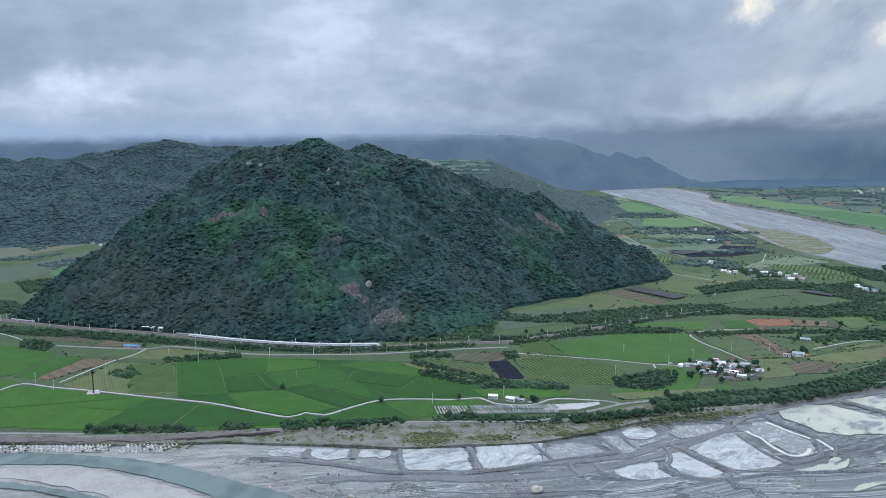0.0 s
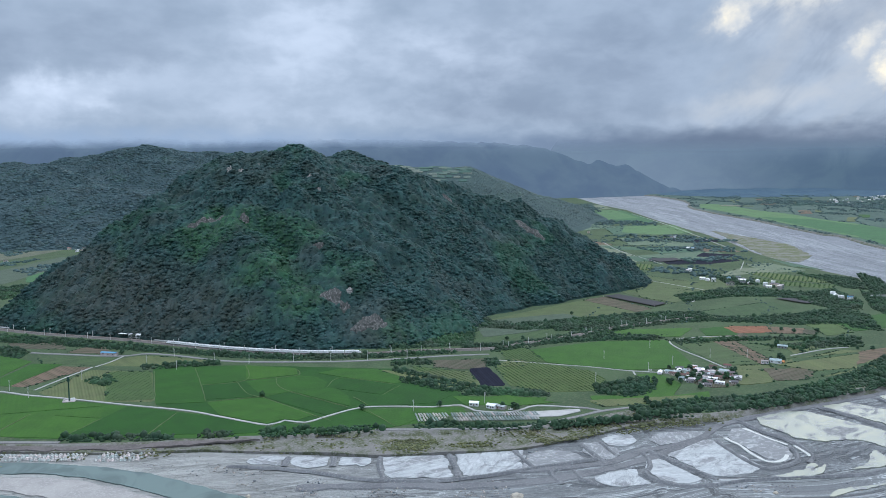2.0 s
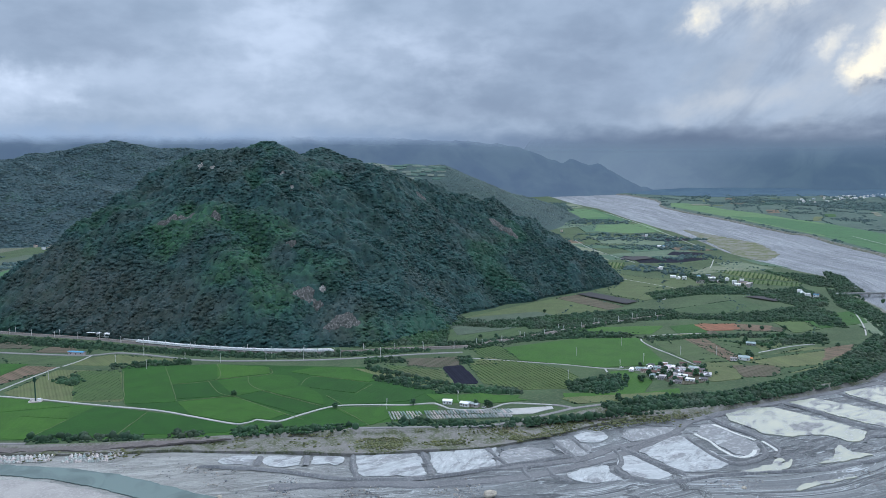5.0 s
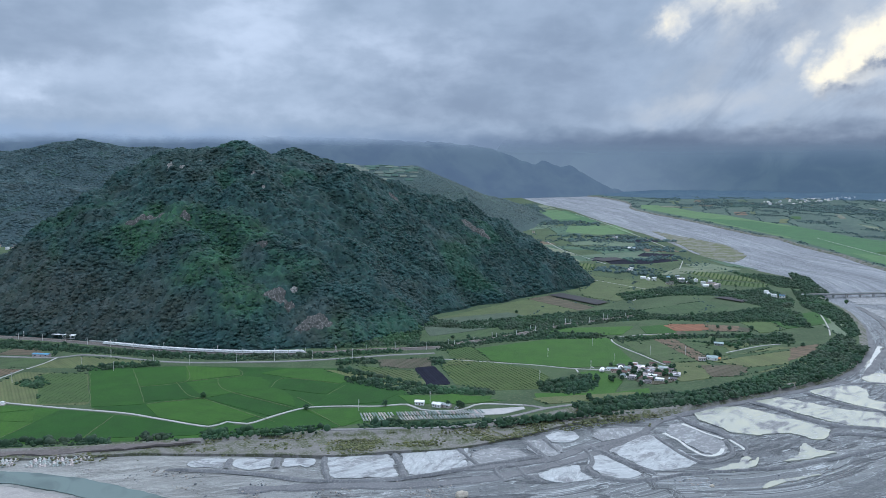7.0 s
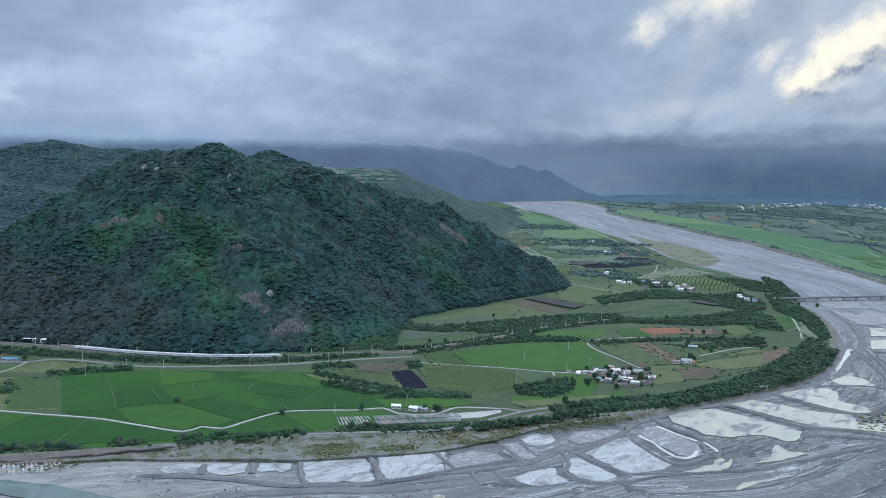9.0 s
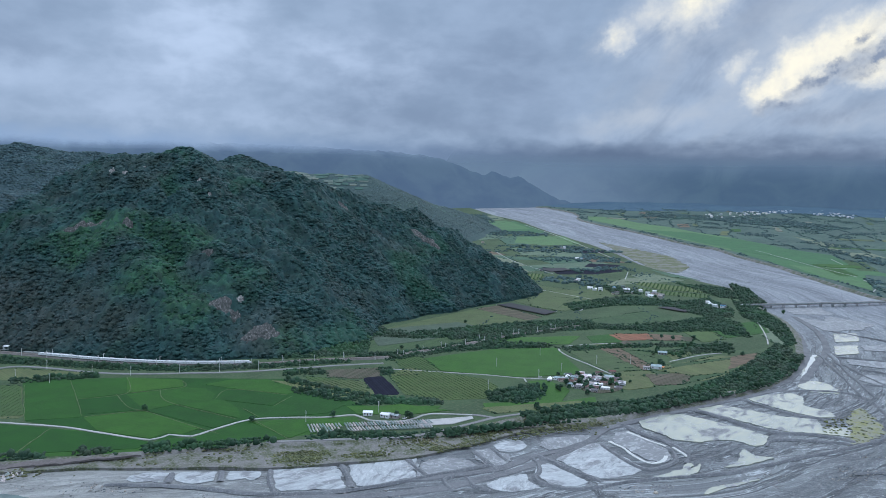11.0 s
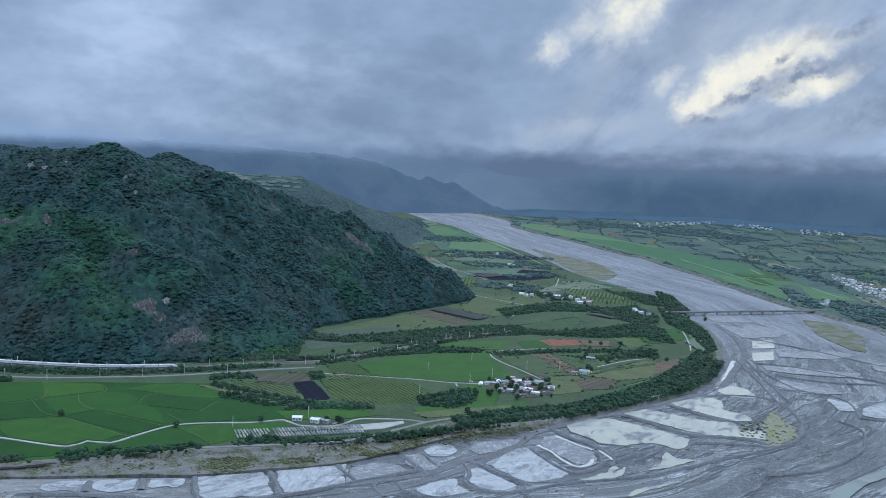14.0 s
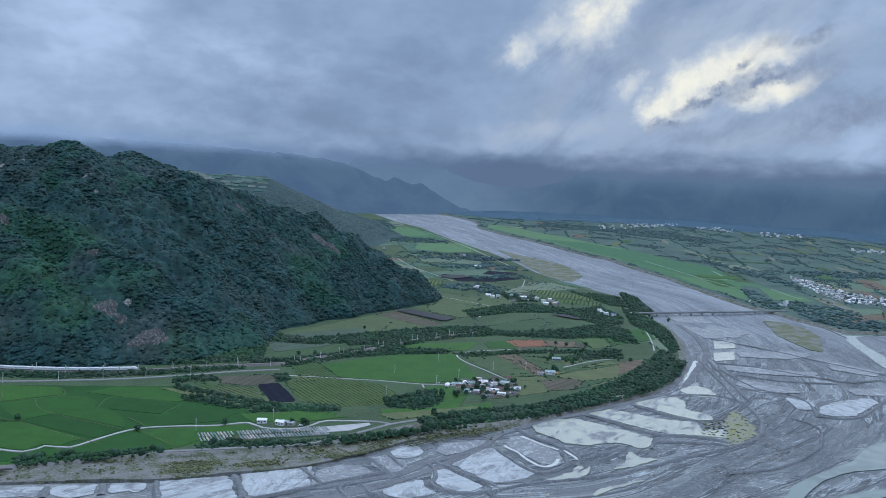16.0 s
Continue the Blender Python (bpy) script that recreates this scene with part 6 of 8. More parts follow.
def build_belts():
    near_rows, far_rows = [], []
    for k, poly in enumerate(TREE_BELTS):
        far = max(q[1] for q in poly) > 1700 or min(q[0] for q in poly) > 1050
        rows = far_rows if far else near_rows
        grow_by = 1.8 if far else 1.0
        wide = inflate(poly, 4.0)
        r = np.random.RandomState(200 + k)
        for gap, lo, hi, tall, keep in ((3.2, 1.1, 2.4, 1.3, -0.5), (5.0, 1.8, 4.6, 1.9, 0.0)):
            if far and gap < 4:
                continue
            x, y = scatter(wide if gap < 4 else poly, gap * grow_by, 100 + k)
            thin = crumple(x, y, 17.0, 31) + r.uniform(-0.5, 0.5, len(x)) > keep - (0.25 if far else 0.75)
            x, y = x[thin], y[thin]
            rad = (lo + (hi - lo) * r.beta(1.6, 3.0, len(x))) * min(grow_by, 2.2)
            rows.append(np.stack([x, y, ground_z(x, y), rad, rad * tall * (0.6 if far else 1.0) * r.uniform(0.8, 1.4, len(x))], 1))
    wood("far_thicket", np.concatenate(far_rows), M_HEDGE, "tree belts on the far plain, blued for haze", "thicket", 10)
    wood("thicket", np.concatenate(near_rows), M_BUSH, "belts of dark green trees and bushes between the fields", "thicket", 9)


build_belts()

TERRACE_TREES = forest_on(terrace_hill, -400, 760, 2500, 3000, 9.0, 10.0, 15, (3.0, 5.5))
TERRACE_TREES = TERRACE_TREES[~((TERRACE_TREES[:, 0] > -110) & (TERRACE_TREES[:, 0] < 185) & (TERRACE_TREES[:, 1] > 2755) & (TERRACE_TREES[:, 1] < 2892)) | (np.arange(len(TERRACE_TREES)) % 9 == 0)]
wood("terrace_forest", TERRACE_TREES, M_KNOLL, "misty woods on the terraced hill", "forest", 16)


def terrace_plots():
    """Small pale fields stepping down the far hill."""
    r = random.Random(12)
    for k in range(84):
        x, y = r.uniform(-105, 175), 2890 - 135 * r.random() ** 1.2
        w, d, a = r.uniform(8, 22), r.uniform(4, 10), radians(r.uniform(-8, 8))
        u, v = Vector((math.cos(a), math.sin(a))) * w, Vector((-math.sin(a), math.cos(a))) * d
        c = Vector((x, y))
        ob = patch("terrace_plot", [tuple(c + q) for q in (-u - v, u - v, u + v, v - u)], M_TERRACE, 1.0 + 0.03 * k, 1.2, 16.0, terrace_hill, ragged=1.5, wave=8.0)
        tagged(ob, "small pale green terrace plot on the far hill", "field", "terrace plots", "structure")


terrace_plots()


def cliff(cx, cy, wide, tall, seed):
    """A ragged bare rock face standing a little out of the slope."""
    r = random.Random(seed)
    pale = wide < 9 or tall < 9 and cx < -300
    bm = bmesh.new()
    n, k = 13, 9
    off = Vector((r.uniform(0, 90), r.uniform(0, 90), 0))
    grid = []
    for j in range(k):
        row = []
        for i in range(n):
            u, v = i / (n - 1) * 2 - 1, j / (k - 1) * 2 - 1
            x, y = cx + u * wide, cy + v * tall
            reach = math.hypot(u, v) + 0.45 * noise.noise(Vector((u * 1.6, v * 1.6, 0)) + off)
            jag = 1.6 * noise.noise(Vector((x * 0.16, y * 0.4, 0)) + off) + 0.8 * noise.noise(Vector((x * 0.5, y * 0.9, 3)) + off)
            row.append((bm.verts.new((x, y - 2.0 * max(0, 1 - reach), float(main_hill(x, y)) + (1.9 + jag if reach < 0.85 else -2.0))), reach))
        grid.append(row)
    for j in range(k - 1):
        for i in range(n - 1):
            c = [grid[j][i], grid[j][i + 1], grid[j + 1][i + 1], grid[j + 1][i]]
            if min(q[1] for q in c) < 0.95:
                bm.faces.new([q[0] for q in c])
    for v in [v for v in bm.verts if not v.link_faces]:
        bm.verts.remove(v)
    tagged(bm_object("rock_face", bm, M_CHALK if pale else M_ROCK), "pale bare rock streak in the forest" if pale else "bare brown and grey rock face in the forest", "rock", "rock faces", "structure")


for k, row in enumerate(CLIFFS):
    cliff(*row, 50 + k)

# ---- building blocks for things ----
M_WHITE = plain_mat("white_paint", (0.84, 0.85, 0.86), 0.5, 0.0, 0.08)
M_GREYWALL = plain_mat("grey_render", (0.42, 0.42, 0.41), 0.8, 0.0, 0.3, 0.15)
M_CREAM = plain_mat("cream_render", (0.58, 0.54, 0.47), 0.8, 0.0, 0.25, 0.12)
M_TIN = plain_mat("galvanised_roof", (0.50, 0.52, 0.54), 0.45, 0.3, 0.35, 0.2)
M_DARKROOF = plain_mat("dark_tin_roof", (0.115, 0.115, 0.125), 0.6, 0.1, 0.3, 0.2)
M_RUST = plain_mat("rust_red_roof", (0.155, 0.085, 0.075), 0.7, 0.0, 0.35, 0.15)
M_GREENROOF = plain_mat("sea_green_roof", (0.22, 0.33, 0.32), 0.6, 0.0, 0.3, 0.1)
M_BLUE = plain_mat("blue_sheet", (0.10, 0.32, 0.52), 0.5, 0.0, 0.25)
M_ORANGE = plain_mat("orange_awning", (0.55, 0.21, 0.06), 0.6, 0.0, 0.25)
M_PINK = plain_mat("pink_tile_roof", (0.48, 0.24, 0.24), 0.7, 0.0, 0.25)
M_GLASS = plain_mat("dark_window_glass", (0.035, 0.042, 0.05), 0.12, 0.0, 0.1)
M_DOOR = plain_mat("brown_door", (0.13, 0.085, 0.06), 0.6, 0.0, 0.2)
M_CONC = plain_mat("weathered_concrete", (0.40, 0.40, 0.39), 0.9, 0.0, 0.35, 0.12)
M_STEEL = plain_mat("galvanised_steel", (0.48, 0.50, 0.52), 0.45, 0.6, 0.2)
M_RAIL = plain_mat("rusty_rail", (0.16, 0.12, 0.10), 0.5, 0.6, 0.2)
M_BALLAST = ground_mat("track_ballast", ((0.22, 0.205, 0.19), (0.17, 0.16, 0.15), (0.28, 0.265, 0.25)), (9.0, 0.8), 0.95, 0.5)
M_TOWER = plain_mat("green_mast_paint", (0.028, 0.085, 0.062), 0.5, 0.0, 0.25)
M_BARK = plain_mat("tree_bark", (0.115, 0.09, 0.07), 0.9, 0.0, 0.4)
M_NET = plain_mat("black_shade_net", (0.030, 0.032, 0.038), 0.8, 0.0, 0.3)
M_POST = plain_mat("pale_post", (0.70, 0.70, 0.68), 0.8, 0.0, 0.3)
M_FILM = plain_mat("dull_greenhouse_film", (0.46, 0.47, 0.46), 0.5, 0.0, 0.35, 0.2)
M_PALECONC = plain_mat("bleached_concrete", (0.62, 0.62, 0.60), 0.9, 0.0, 0.3, 0.12)
M_TYRE = plain_mat("black_rubber", (0.02, 0.02, 0.02), 0.8)


def box(bm, x0, x1, y0, y1, z0, z1, m=None):
    v = [bm.verts.new(p) for p in ((x0, y0, z0), (x1, y0, z0), (x1, y1, z0), (x0, y1, z0), (x0, y0, z1), (x1, y0, z1), (x1, y1, z1), (x0, y1, z1))]
    if m:
        for q in v:
            q.co = m @ q.co
    for f in ((3, 2, 1, 0), (4, 5, 6, 7), (0, 1, 5, 4), (1, 2, 6, 5), (2, 3, 7, 6), (3, 0, 4, 7)):
        bm.faces.new([v[i] for i in f])
    return v


def tube(bm, a, b, ra, rb, sides=6):
    a, b = Vector(a), Vector(b)
    q = (b - a).to_track_quat("Z", "Y")
    rings = []
    for p, r in ((a, ra), (b, rb)):
        rings.append([bm.verts.new(p + q @ Vector((r * math.cos(6.2832 * k / sides), r * math.sin(6.2832 * k / sides), 0))) for k in range(sides)])
    for k in range(sides):
        bm.faces.new((rings[0][k], rings[0][(k + 1) % sides], rings[1][(k + 1) % sides], rings[1][k]))
    bm.faces.new(rings[0][::-1])
    bm.faces.new(rings[1])


def boxes(*rows):
    bm = bmesh.new()
    for row in rows:
        box(bm, *row)
    return bm


# ---- railway ----
RAIL = smooth_line(RAIL_LINE, 4.0)
EMBANK = 2.2


def rail_point(i):
    p = RAIL[i]
    return Vector((p.x, p.y, gz(p.x, p.y) + EMBANK))


def build_track():
    line = [(p.x, p.y) for p in RAIL[::5]]
    tagged(strip("rail_embankment", line, 10.0, EMBANK, M_BALLAST, 0.0, 0.62, 8.0), "stone ballast embankment of a double track railway", "embankment", kind="structure")
    for off in (-3.0, -1.9, 1.9, 3.0):
        verts, faces = [], []
        for i, p in enumerate(RAIL):
            d = (RAIL[min(i + 1, len(RAIL) - 1)] - RAIL[max(i - 1, 0)]).normalized()
            side = Vector((d.y, -d.x, 0))
            for u, h in ((-0.12, 0.0), (-0.12, 0.18), (0.12, 0.18), (0.12, 0.0)):
                q = p + side * (off + u)
                verts.append((q.x, q.y, gz(q.x, q.y) + EMBANK + h))
        for i in range(len(RAIL) - 1):
            for k in range(3):
                faces.append((i * 4 + k, i * 4 + k + 1, i * 4 + k + 5, i * 4 + k + 4))
        tagged(new("rail", mesh_of("rail", verts, faces, M_RAIL)), "steel rail on a ballast bed", "rail", "rails", "structure")


build_track()


def rail_index(x):
    return min(range(len(RAIL)), key=lambda i: abs(RAIL[i].x - x))


def build_train(front_x, count=12, length=21.2):
    """A white express train of coupled cars, following the curve."""
    train = thing("train", "long white express train running along the curved railway", "train")
    i = rail_index(front_x)
    run, marks = 0.0, [RAIL[i].copy()]
    while len(marks) < count + 1 and i > 0:
        run += (RAIL[i] - RAIL[i - 1]).length
        i -= 1
        if run >= length:
            marks.append(RAIL[i].copy())
            run = 0.0
    for k in range(len(marks) - 1):
        a, b = marks[k], marks[k + 1]
        mid, d = (a + b) / 2, (a - b)
        L = d.length / 2 - 0.35
        side = Vector((d.y, -d.x, 0)).normalized() * 2.4
        m = Matrix.Translation((mid.x + side.x, mid.y + side.y, gz(mid.x, mid.y) + EMBANK + 0.25)) @ Matrix.Rotation(math.atan2(d.y, d.x), 4, "Z")
        bm = bmesh.new()
        nose = 3.5 if k == 0 else 0.0
        tail = 3.5 if k == len(marks) - 2 else 0.0
        prof = [(-1.42, 0.45), (-1.46, 1.6), (-1.40, 3.1), (-1.05, 3.72), (-0.5, 3.92), (0.5, 3.92), (1.05, 3.72), (1.40, 3.1), (1.46, 1.6), (1.42, 0.45)]
        rings = []
        for x, s, h in ((-L, 0.55 if tail else 1, 0.45 if tail else 1), (-L + max(tail, 0.1), 1, 1), (L - max(nose, 0.1), 1, 1), (L, 0.55 if nose else 1, 0.45 if nose else 1)):
            rings.append([bm.verts.new(m @ Vector((x, y * s, 0.45 + (z - 0.45) * h))) for y, z in prof])
        for r0, r1 in zip(rings[:-1], rings[1:]):
            for j in range(len(prof)):
                jj = (j + 1) % len(prof)
                bm.faces.new((r0[j], r1[j], r1[jj], r0[jj]))
        bm.faces.new(rings[0])
        bm.faces.new(rings[-1][::-1])
        car = part("car", bm, M_WHITE, train)
        for y in (-1.0, 1.0):
            bm = bmesh.new()
            box(bm, -L + 2 + tail, L - 2 - nose, y * 1.46 - 0.02, y * 1.46 + 0.02, 2.25, 2.42, m)
            part("window_band", bm, M_GLASS, car, "dark band of train windows")
        for x in (-L + 3.2, L - 3.2):
            bm = bmesh.new()
            box(bm, x - 1.6, x + 1.6, -1.1, 1.1, 0.0, 0.44, m)
            part("bogie", bm, M_RAIL, car, "dark wheel bogie")
        bm = bmesh.new()
        box(bm, -2.2, 2.2, -0.8, 0.8, 3.93, 4.25, m)
        part("roof_unit", bm, M_TIN, car, "grey rooftop air unit")


build_train(-82.0)


def catenary(x):
    i = rail_index(x)
    p = rail_point(i)
    d = (RAIL[min(i + 1, len(RAIL) - 1)] - RAIL[i - 1]).normalized()
    turn = math.atan2(d.y, d.x)
    return p, turn


def make_catenary():
    pole = thing("catenary_pole", "pale steel catenary pole beside the railway track", "pole", "catenary poles")
    bm = bmesh.new()
    box(bm, -0.22, 0.22, -0.22, 0.22, -2.2, 7.4)
    part("mast", bm, M_POST, pole)
    bm = bmesh.new()
    tube(bm, (0, 0, 6.2), (0, 3.4, 6.9), 0.07, 0.07, 5)
    tube(bm, (0, 0, 5.3), (0, 3.4, 5.6), 0.06, 0.06, 5)
    part("bracket_arm", bm, M_STEEL, pole)
    bm = bmesh.new()
    tube(bm, (0, 0.25, 6.24), (0, 0.8, 6.36), 0.12, 0.12, 6)
    part("insulator", bm, M_RUST, pole)
    bm = bmesh.new()
    box(bm, -0.45, 0.45, -0.45, 0.45, -2.25, -1.7)
    part("footing", bm, M_CONC, pole)
    return pole


POLE = make_catenary()


def place_poles():
    run, i, first = 0.0, 1, True
    k = 0
    while i < len(RAIL) - 1:
        run += (RAIL[i] - RAIL[i - 1]).length
        if run > 37.0:
            run = 0.0
            p, turn = catenary(RAIL[i].x)
            for u, spin in ((-5.0, 0.0), (5.0, math.pi)):
                if u > 0 and k % 2:
                    continue
                q = p + Vector((math.sin(turn) * u, -math.cos(turn) * u, 0)) * -1
                m = Matrix.Translation(q) @ Matrix.Rotation(turn + math.pi + spin, 4, "Z")
                if first:
                    POLE.matrix_basis = m
                    first = False
                else:
                    copy_thing(POLE, m)
            k += 1
        i += 1


place_poles()

# ---- station by the track ----


def gable(bm, w, d, z0, rise, over=0.5, thick=0.18):
    """A pitched roof over a w by d plan, ridge along x."""
    W, D = w / 2 + over, d / 2 + over
    for s in (-1, 1):
        v = [bm.verts.new(p) for p in ((-W, s * D, z0 - over * rise / (d / 2)), (W, s * D, z0 - over * rise / (d / 2)), (W, 0, z0 + rise), (-W, 0, z0 + rise))]
        t = [bm.verts.new(q.co + Vector((0, 0, thick))) for q in v]
        for a, b in ((0, 1), (1, 2), (2, 3), (3, 0)):
            bm.faces.new((v[a], v[b], t[b], t[a]))
        bm.faces.new(v[::-1])
        bm.faces.new(t)


def make_house(label, w, d, h, rise, wall, roof, name="house", group="village houses", openings=True, extra=None):
    """A house at the origin: walls with gable ends, roof, door and windows."""
    ob = thing(name, label, "house", group)
    bm = bmesh.new()
    box(bm, -w / 2, w / 2, -d / 2, d / 2, -0.5, h)
    if rise > 0.3:
        for s in (-1, 1):
            x0, x1 = s * w / 2 - 0.12, s * w / 2 + 0.12
            a = [bm.verts.new(p) for p in ((x0, -d / 2, h), (x0, d / 2, h), (x0, 0, h + rise))]
            b = [bm.verts.new(p) for p in ((x1, -d / 2, h), (x1, d / 2, h), (x1, 0, h + rise))]
            bm.faces.new(a)
            bm.faces.new(b[::-1])
            for i in range(3):
                bm.faces.new((a[i], a[(i + 1) % 3], b[(i + 1) % 3], b[i]))
    part("wall", bm, wall, ob)
    bm = bmesh.new()
    if rise > 0.3:
        gable(bm, w, d, h + 0.02, rise)
    else:
        box(bm, -w / 2 - 0.4, w / 2 + 0.4, -d / 2 - 0.4, d / 2 + 0.4, h, h + 0.3)
        for x0, x1, y0, y1 in ((-w / 2 - 0.4, w / 2 + 0.4, -d / 2 - 0.4, -d / 2 - 0.15), (-w / 2 - 0.4, w / 2 + 0.4, d / 2 + 0.15, d / 2 + 0.4)):
            box(bm, x0, x1, y0, y1, h + 0.3, h + 0.8)
    part("roof", bm, roof, ob)
    if openings:
        bm = bmesh.new()
        box(bm, -0.5, 0.5, -d / 2 - 0.06, -d / 2 + 0.02, 0, 2.1)
        part("door", bm, M_DOOR, ob)
        for lev in range(max(1, int(h // 3))):
            for x in (-w * 0.32, w * 0.32):
                for s in (-1, 1):
                    bm = bmesh.new()
                    box(bm, x - 0.8, x + 0.8, s * d / 2 - 0.05, s * d / 2 + 0.05, 1.0 + 3 * lev, 2.2 + 3 * lev)
                    part("window", bm, M_GLASS, ob)
    if extra:
        bm = bmesh.new()
        box(bm, -w / 2 - 3.2, -w / 2 - 0.2, -d / 2, d / 2, 2.4, 2.55)
        for y in (-d / 2 + 0.2, d / 2 - 0.2):
            box(bm, -w / 2 - 3.1, -w / 2 - 2.95, y - 0.07, y + 0.07, -0.4, 2.4)
        part("lean_to", bm, extra, ob, "sheet metal lean-to awning")
    return ob


HOUSE_KINDS = [
    ("low house with white walls and a grey tin roof", 12, 8, 3.2, 1.8, M_WHITE, M_TIN, M_TIN),
    ("plain house with a dark tin roof", 11, 8, 3.2, 1.9, M_GREYWALL, M_DARKROOF, M_TIN),
    ("house with a rust red pitched roof", 13, 8, 3.2, 2.0, M_CREAM, M_RUST, None),
    ("two storey white house with a flat roof", 9, 8, 6.4, 0.0, M_WHITE, M_CONC, M_WHITE),
    ("house with a sea green sheet roof", 12, 7, 3.2, 1.7, M_CREAM, M_GREENROOF, None),
    ("long white shed with a pale metal roof", 16, 7, 3.4, 1.3, M_WHITE, M_WHITE, M_TIN),
]


def stand(ob, x, y, turn, lift=0.0):
    return Matrix.Translation((x, y, gz(x, y) + 0.4 + lift)) @ Matrix.Rotation(radians(turn), 4, "Z")


def build_village():
    """The hamlet at the bend."""
    r = random.Random(3)
    spots = [(273, 833), (289, 832), (304, 826), (295, 796), (323, 843), (314, 802), (344, 855), (330, 818), (348, 834), (363, 859), (342, 788), (325, 788), (309, 780), (303, 851), (321, 856), (345, 817)]
    kinds = [5, 0, 4, 1, 0, 3, 2, 1, 0, 2, 1, 5, 1, 1, 0, 2]
    made = {}
    spots = spots + [(r.gauss(322, 17), r.gauss(824, 15)) for _ in range(26)] + [(r.gauss(330, 12), r.gauss(828, 10)) for _ in range(22)]
    for k, (x, y) in enumerate(spots):
        kind = kinds[k % len(kinds)]
        m = stand(None, x, y, r.choice((-24, -20, -28, 66)) + r.uniform(-4, 4)) @ Matrix.Diagonal((0.66, 0.66, 0.70, 1))
        if kind not in made:
            row = HOUSE_KINDS[kind]
            made[kind] = make_house(row[0], *row[1:7], extra=row[7])
            made[kind].matrix_basis = m
        else:
            copy_thing(made[kind], m).matrix_basis = m


build_village()

FARM = make_house("white farm hut with a pale metal roof", 9, 6, 3.0, 1.2, M_WHITE, M_WHITE, "farm_hut", "farm huts")
FARM.matrix_basis = stand(None, 49, 724, -12)
copy_thing(FARM, stand(None, 66, 715, -35))
FARM = make_house("low grey farm shed with a tin roof", 14, 6, 2.8, 1.0, M_GREYWALL, M_TIN, "farm_shed", "farm huts")
FARM.matrix_basis = stand(None, 73, 714, -35)
HOUSE = make_house("farmhouse with a pale tin roof and orange awning", 13, 8, 3.2, 1.8, M_WHITE, M_TIN, "farmhouse", "farmhouses", True, M_ORANGE)
HOUSE.matrix_basis = stand(None, 430, 876, 150)
HOUSE = make_house("small white outbuilding beside the farmhouse", 8, 5, 2.8, 0.0, M_WHITE, M_CONC, "outbuilding", "farmhouses")
HOUSE.matrix_basis = stand(None, 415, 873, -20)
HOUSE = make_house("farmhouse with a grey tin roof among trees", 12, 6, 3.0, 1.4, M_GREYWALL, M_TIN, "farmhouse", "farmhouses")
HOUSE.matrix_basis = stand(None, 475, 951, -25)
HOUSE = make_house("open shed with a bright blue sheet roof", 22, 6, 3.2, 0.8, M_GREYWALL, M_BLUE, "market_shed", "farmhouses")
HOUSE.matrix_basis = stand(None, -414, 960, -13)


def build_station():
    """The halt: a building and two platforms with white roofs."""
    x, y = -418.0, 1058.0
    ob = make_house("small white station building beside the railway", 20, 7, 4.2, 1.2, M_WHITE, M_WHITE, "station", "", True)
    ob["group"] = "station buildings"
    ob["category"] = "station"
    ob.matrix_basis = stand(None, x, y + 2, -20, 1.5)
    bm = boxes((-36, 36, -2.2, 2.2, -2.5, 1.0))
    deck = bm_object("platform", bm, M_CONC)
    deck.matrix_basis = stand(None, -350, 1024, -22, 1.6)
    tagged(deck, "concrete railway platform with a pale edge", "platform", kind="structure")
    roof = thing("platform_canopy", "white platform canopy on slim posts", "canopy")
    roof.matrix_basis = stand(None, -432, 1062, -18, 2.6)
    part("canopy_roof", boxes((-12, 12, -2.5, 2.5, 3.6, 3.85)), M_WHITE, roof)
    for px in (-10, -3, 3, 10):
        part("post", boxes((px - 0.1, px + 0.1, -0.1, 0.1, 0, 3.6)), M_STEEL, roof)
    fence = thing("platform_fence", "white fence along the railway", "fence")
    fence.matrix_basis = stand(None, -662, 1142, -25, 2.2)
    for k in range(13):
        part("panel", boxes((-28 + k * 4.3, -24 + k * 4.3, -0.06, 0.06, 0.1, 1.7)), M_WHITE, fence)


build_station()

# ---- river bridge ----


def build_bridge(a, b, spans=14):
    a, b = Vector(a), Vector(b)
    L, d = (b - a).length, (b - a)
    ob = thing("bridge", "long concrete girder bridge on many piers across the riverbed", "bridge")
    ob.matrix_basis = Matrix.Translation((a.x, a.y, gz(a.x, a.y))) @ Matrix.Rotation(math.atan2(d.y, d.x), 4, "Z")
    rise = gz(b.x, b.y) - gz(a.x, a.y)
    part("deck", boxes((-8, L + 8, -4.2, 4.2, 2.9, 3.5)), M_CONC, ob)
    for s in (-1, 1):
        part("parapet", boxes((-8, L + 8, s * 4.2 - 0.15, s * 4.2 + 0.15, 3.5, 4.5)), M_CONC, ob)
        part("girder", boxes((-8, L + 8, s * 2.4 - 0.6, s * 2.4 + 0.6, 1.2, 2.9)), M_CONC, ob)
    for k in range(spans + 1):
        x = L * k / spans
        bm = bmesh.new()
        tube(bm, (x, -2.2, -7), (x, -2.2, 0.4), 0.9, 0.9, 8)
        tube(bm, (x, 2.2, -7), (x, 2.2, 0.4), 0.9, 0.9, 8)
        box(bm, x - 1.0, x + 1.0, -4.4, 4.4, 0.4, 1.2)
        part("pier", bm, M_CONC, ob)


BRIDGE = [(839, 1335), (1244, 1356)]
build_bridge((*BRIDGE[0], 0), (*BRIDGE[1], 0))

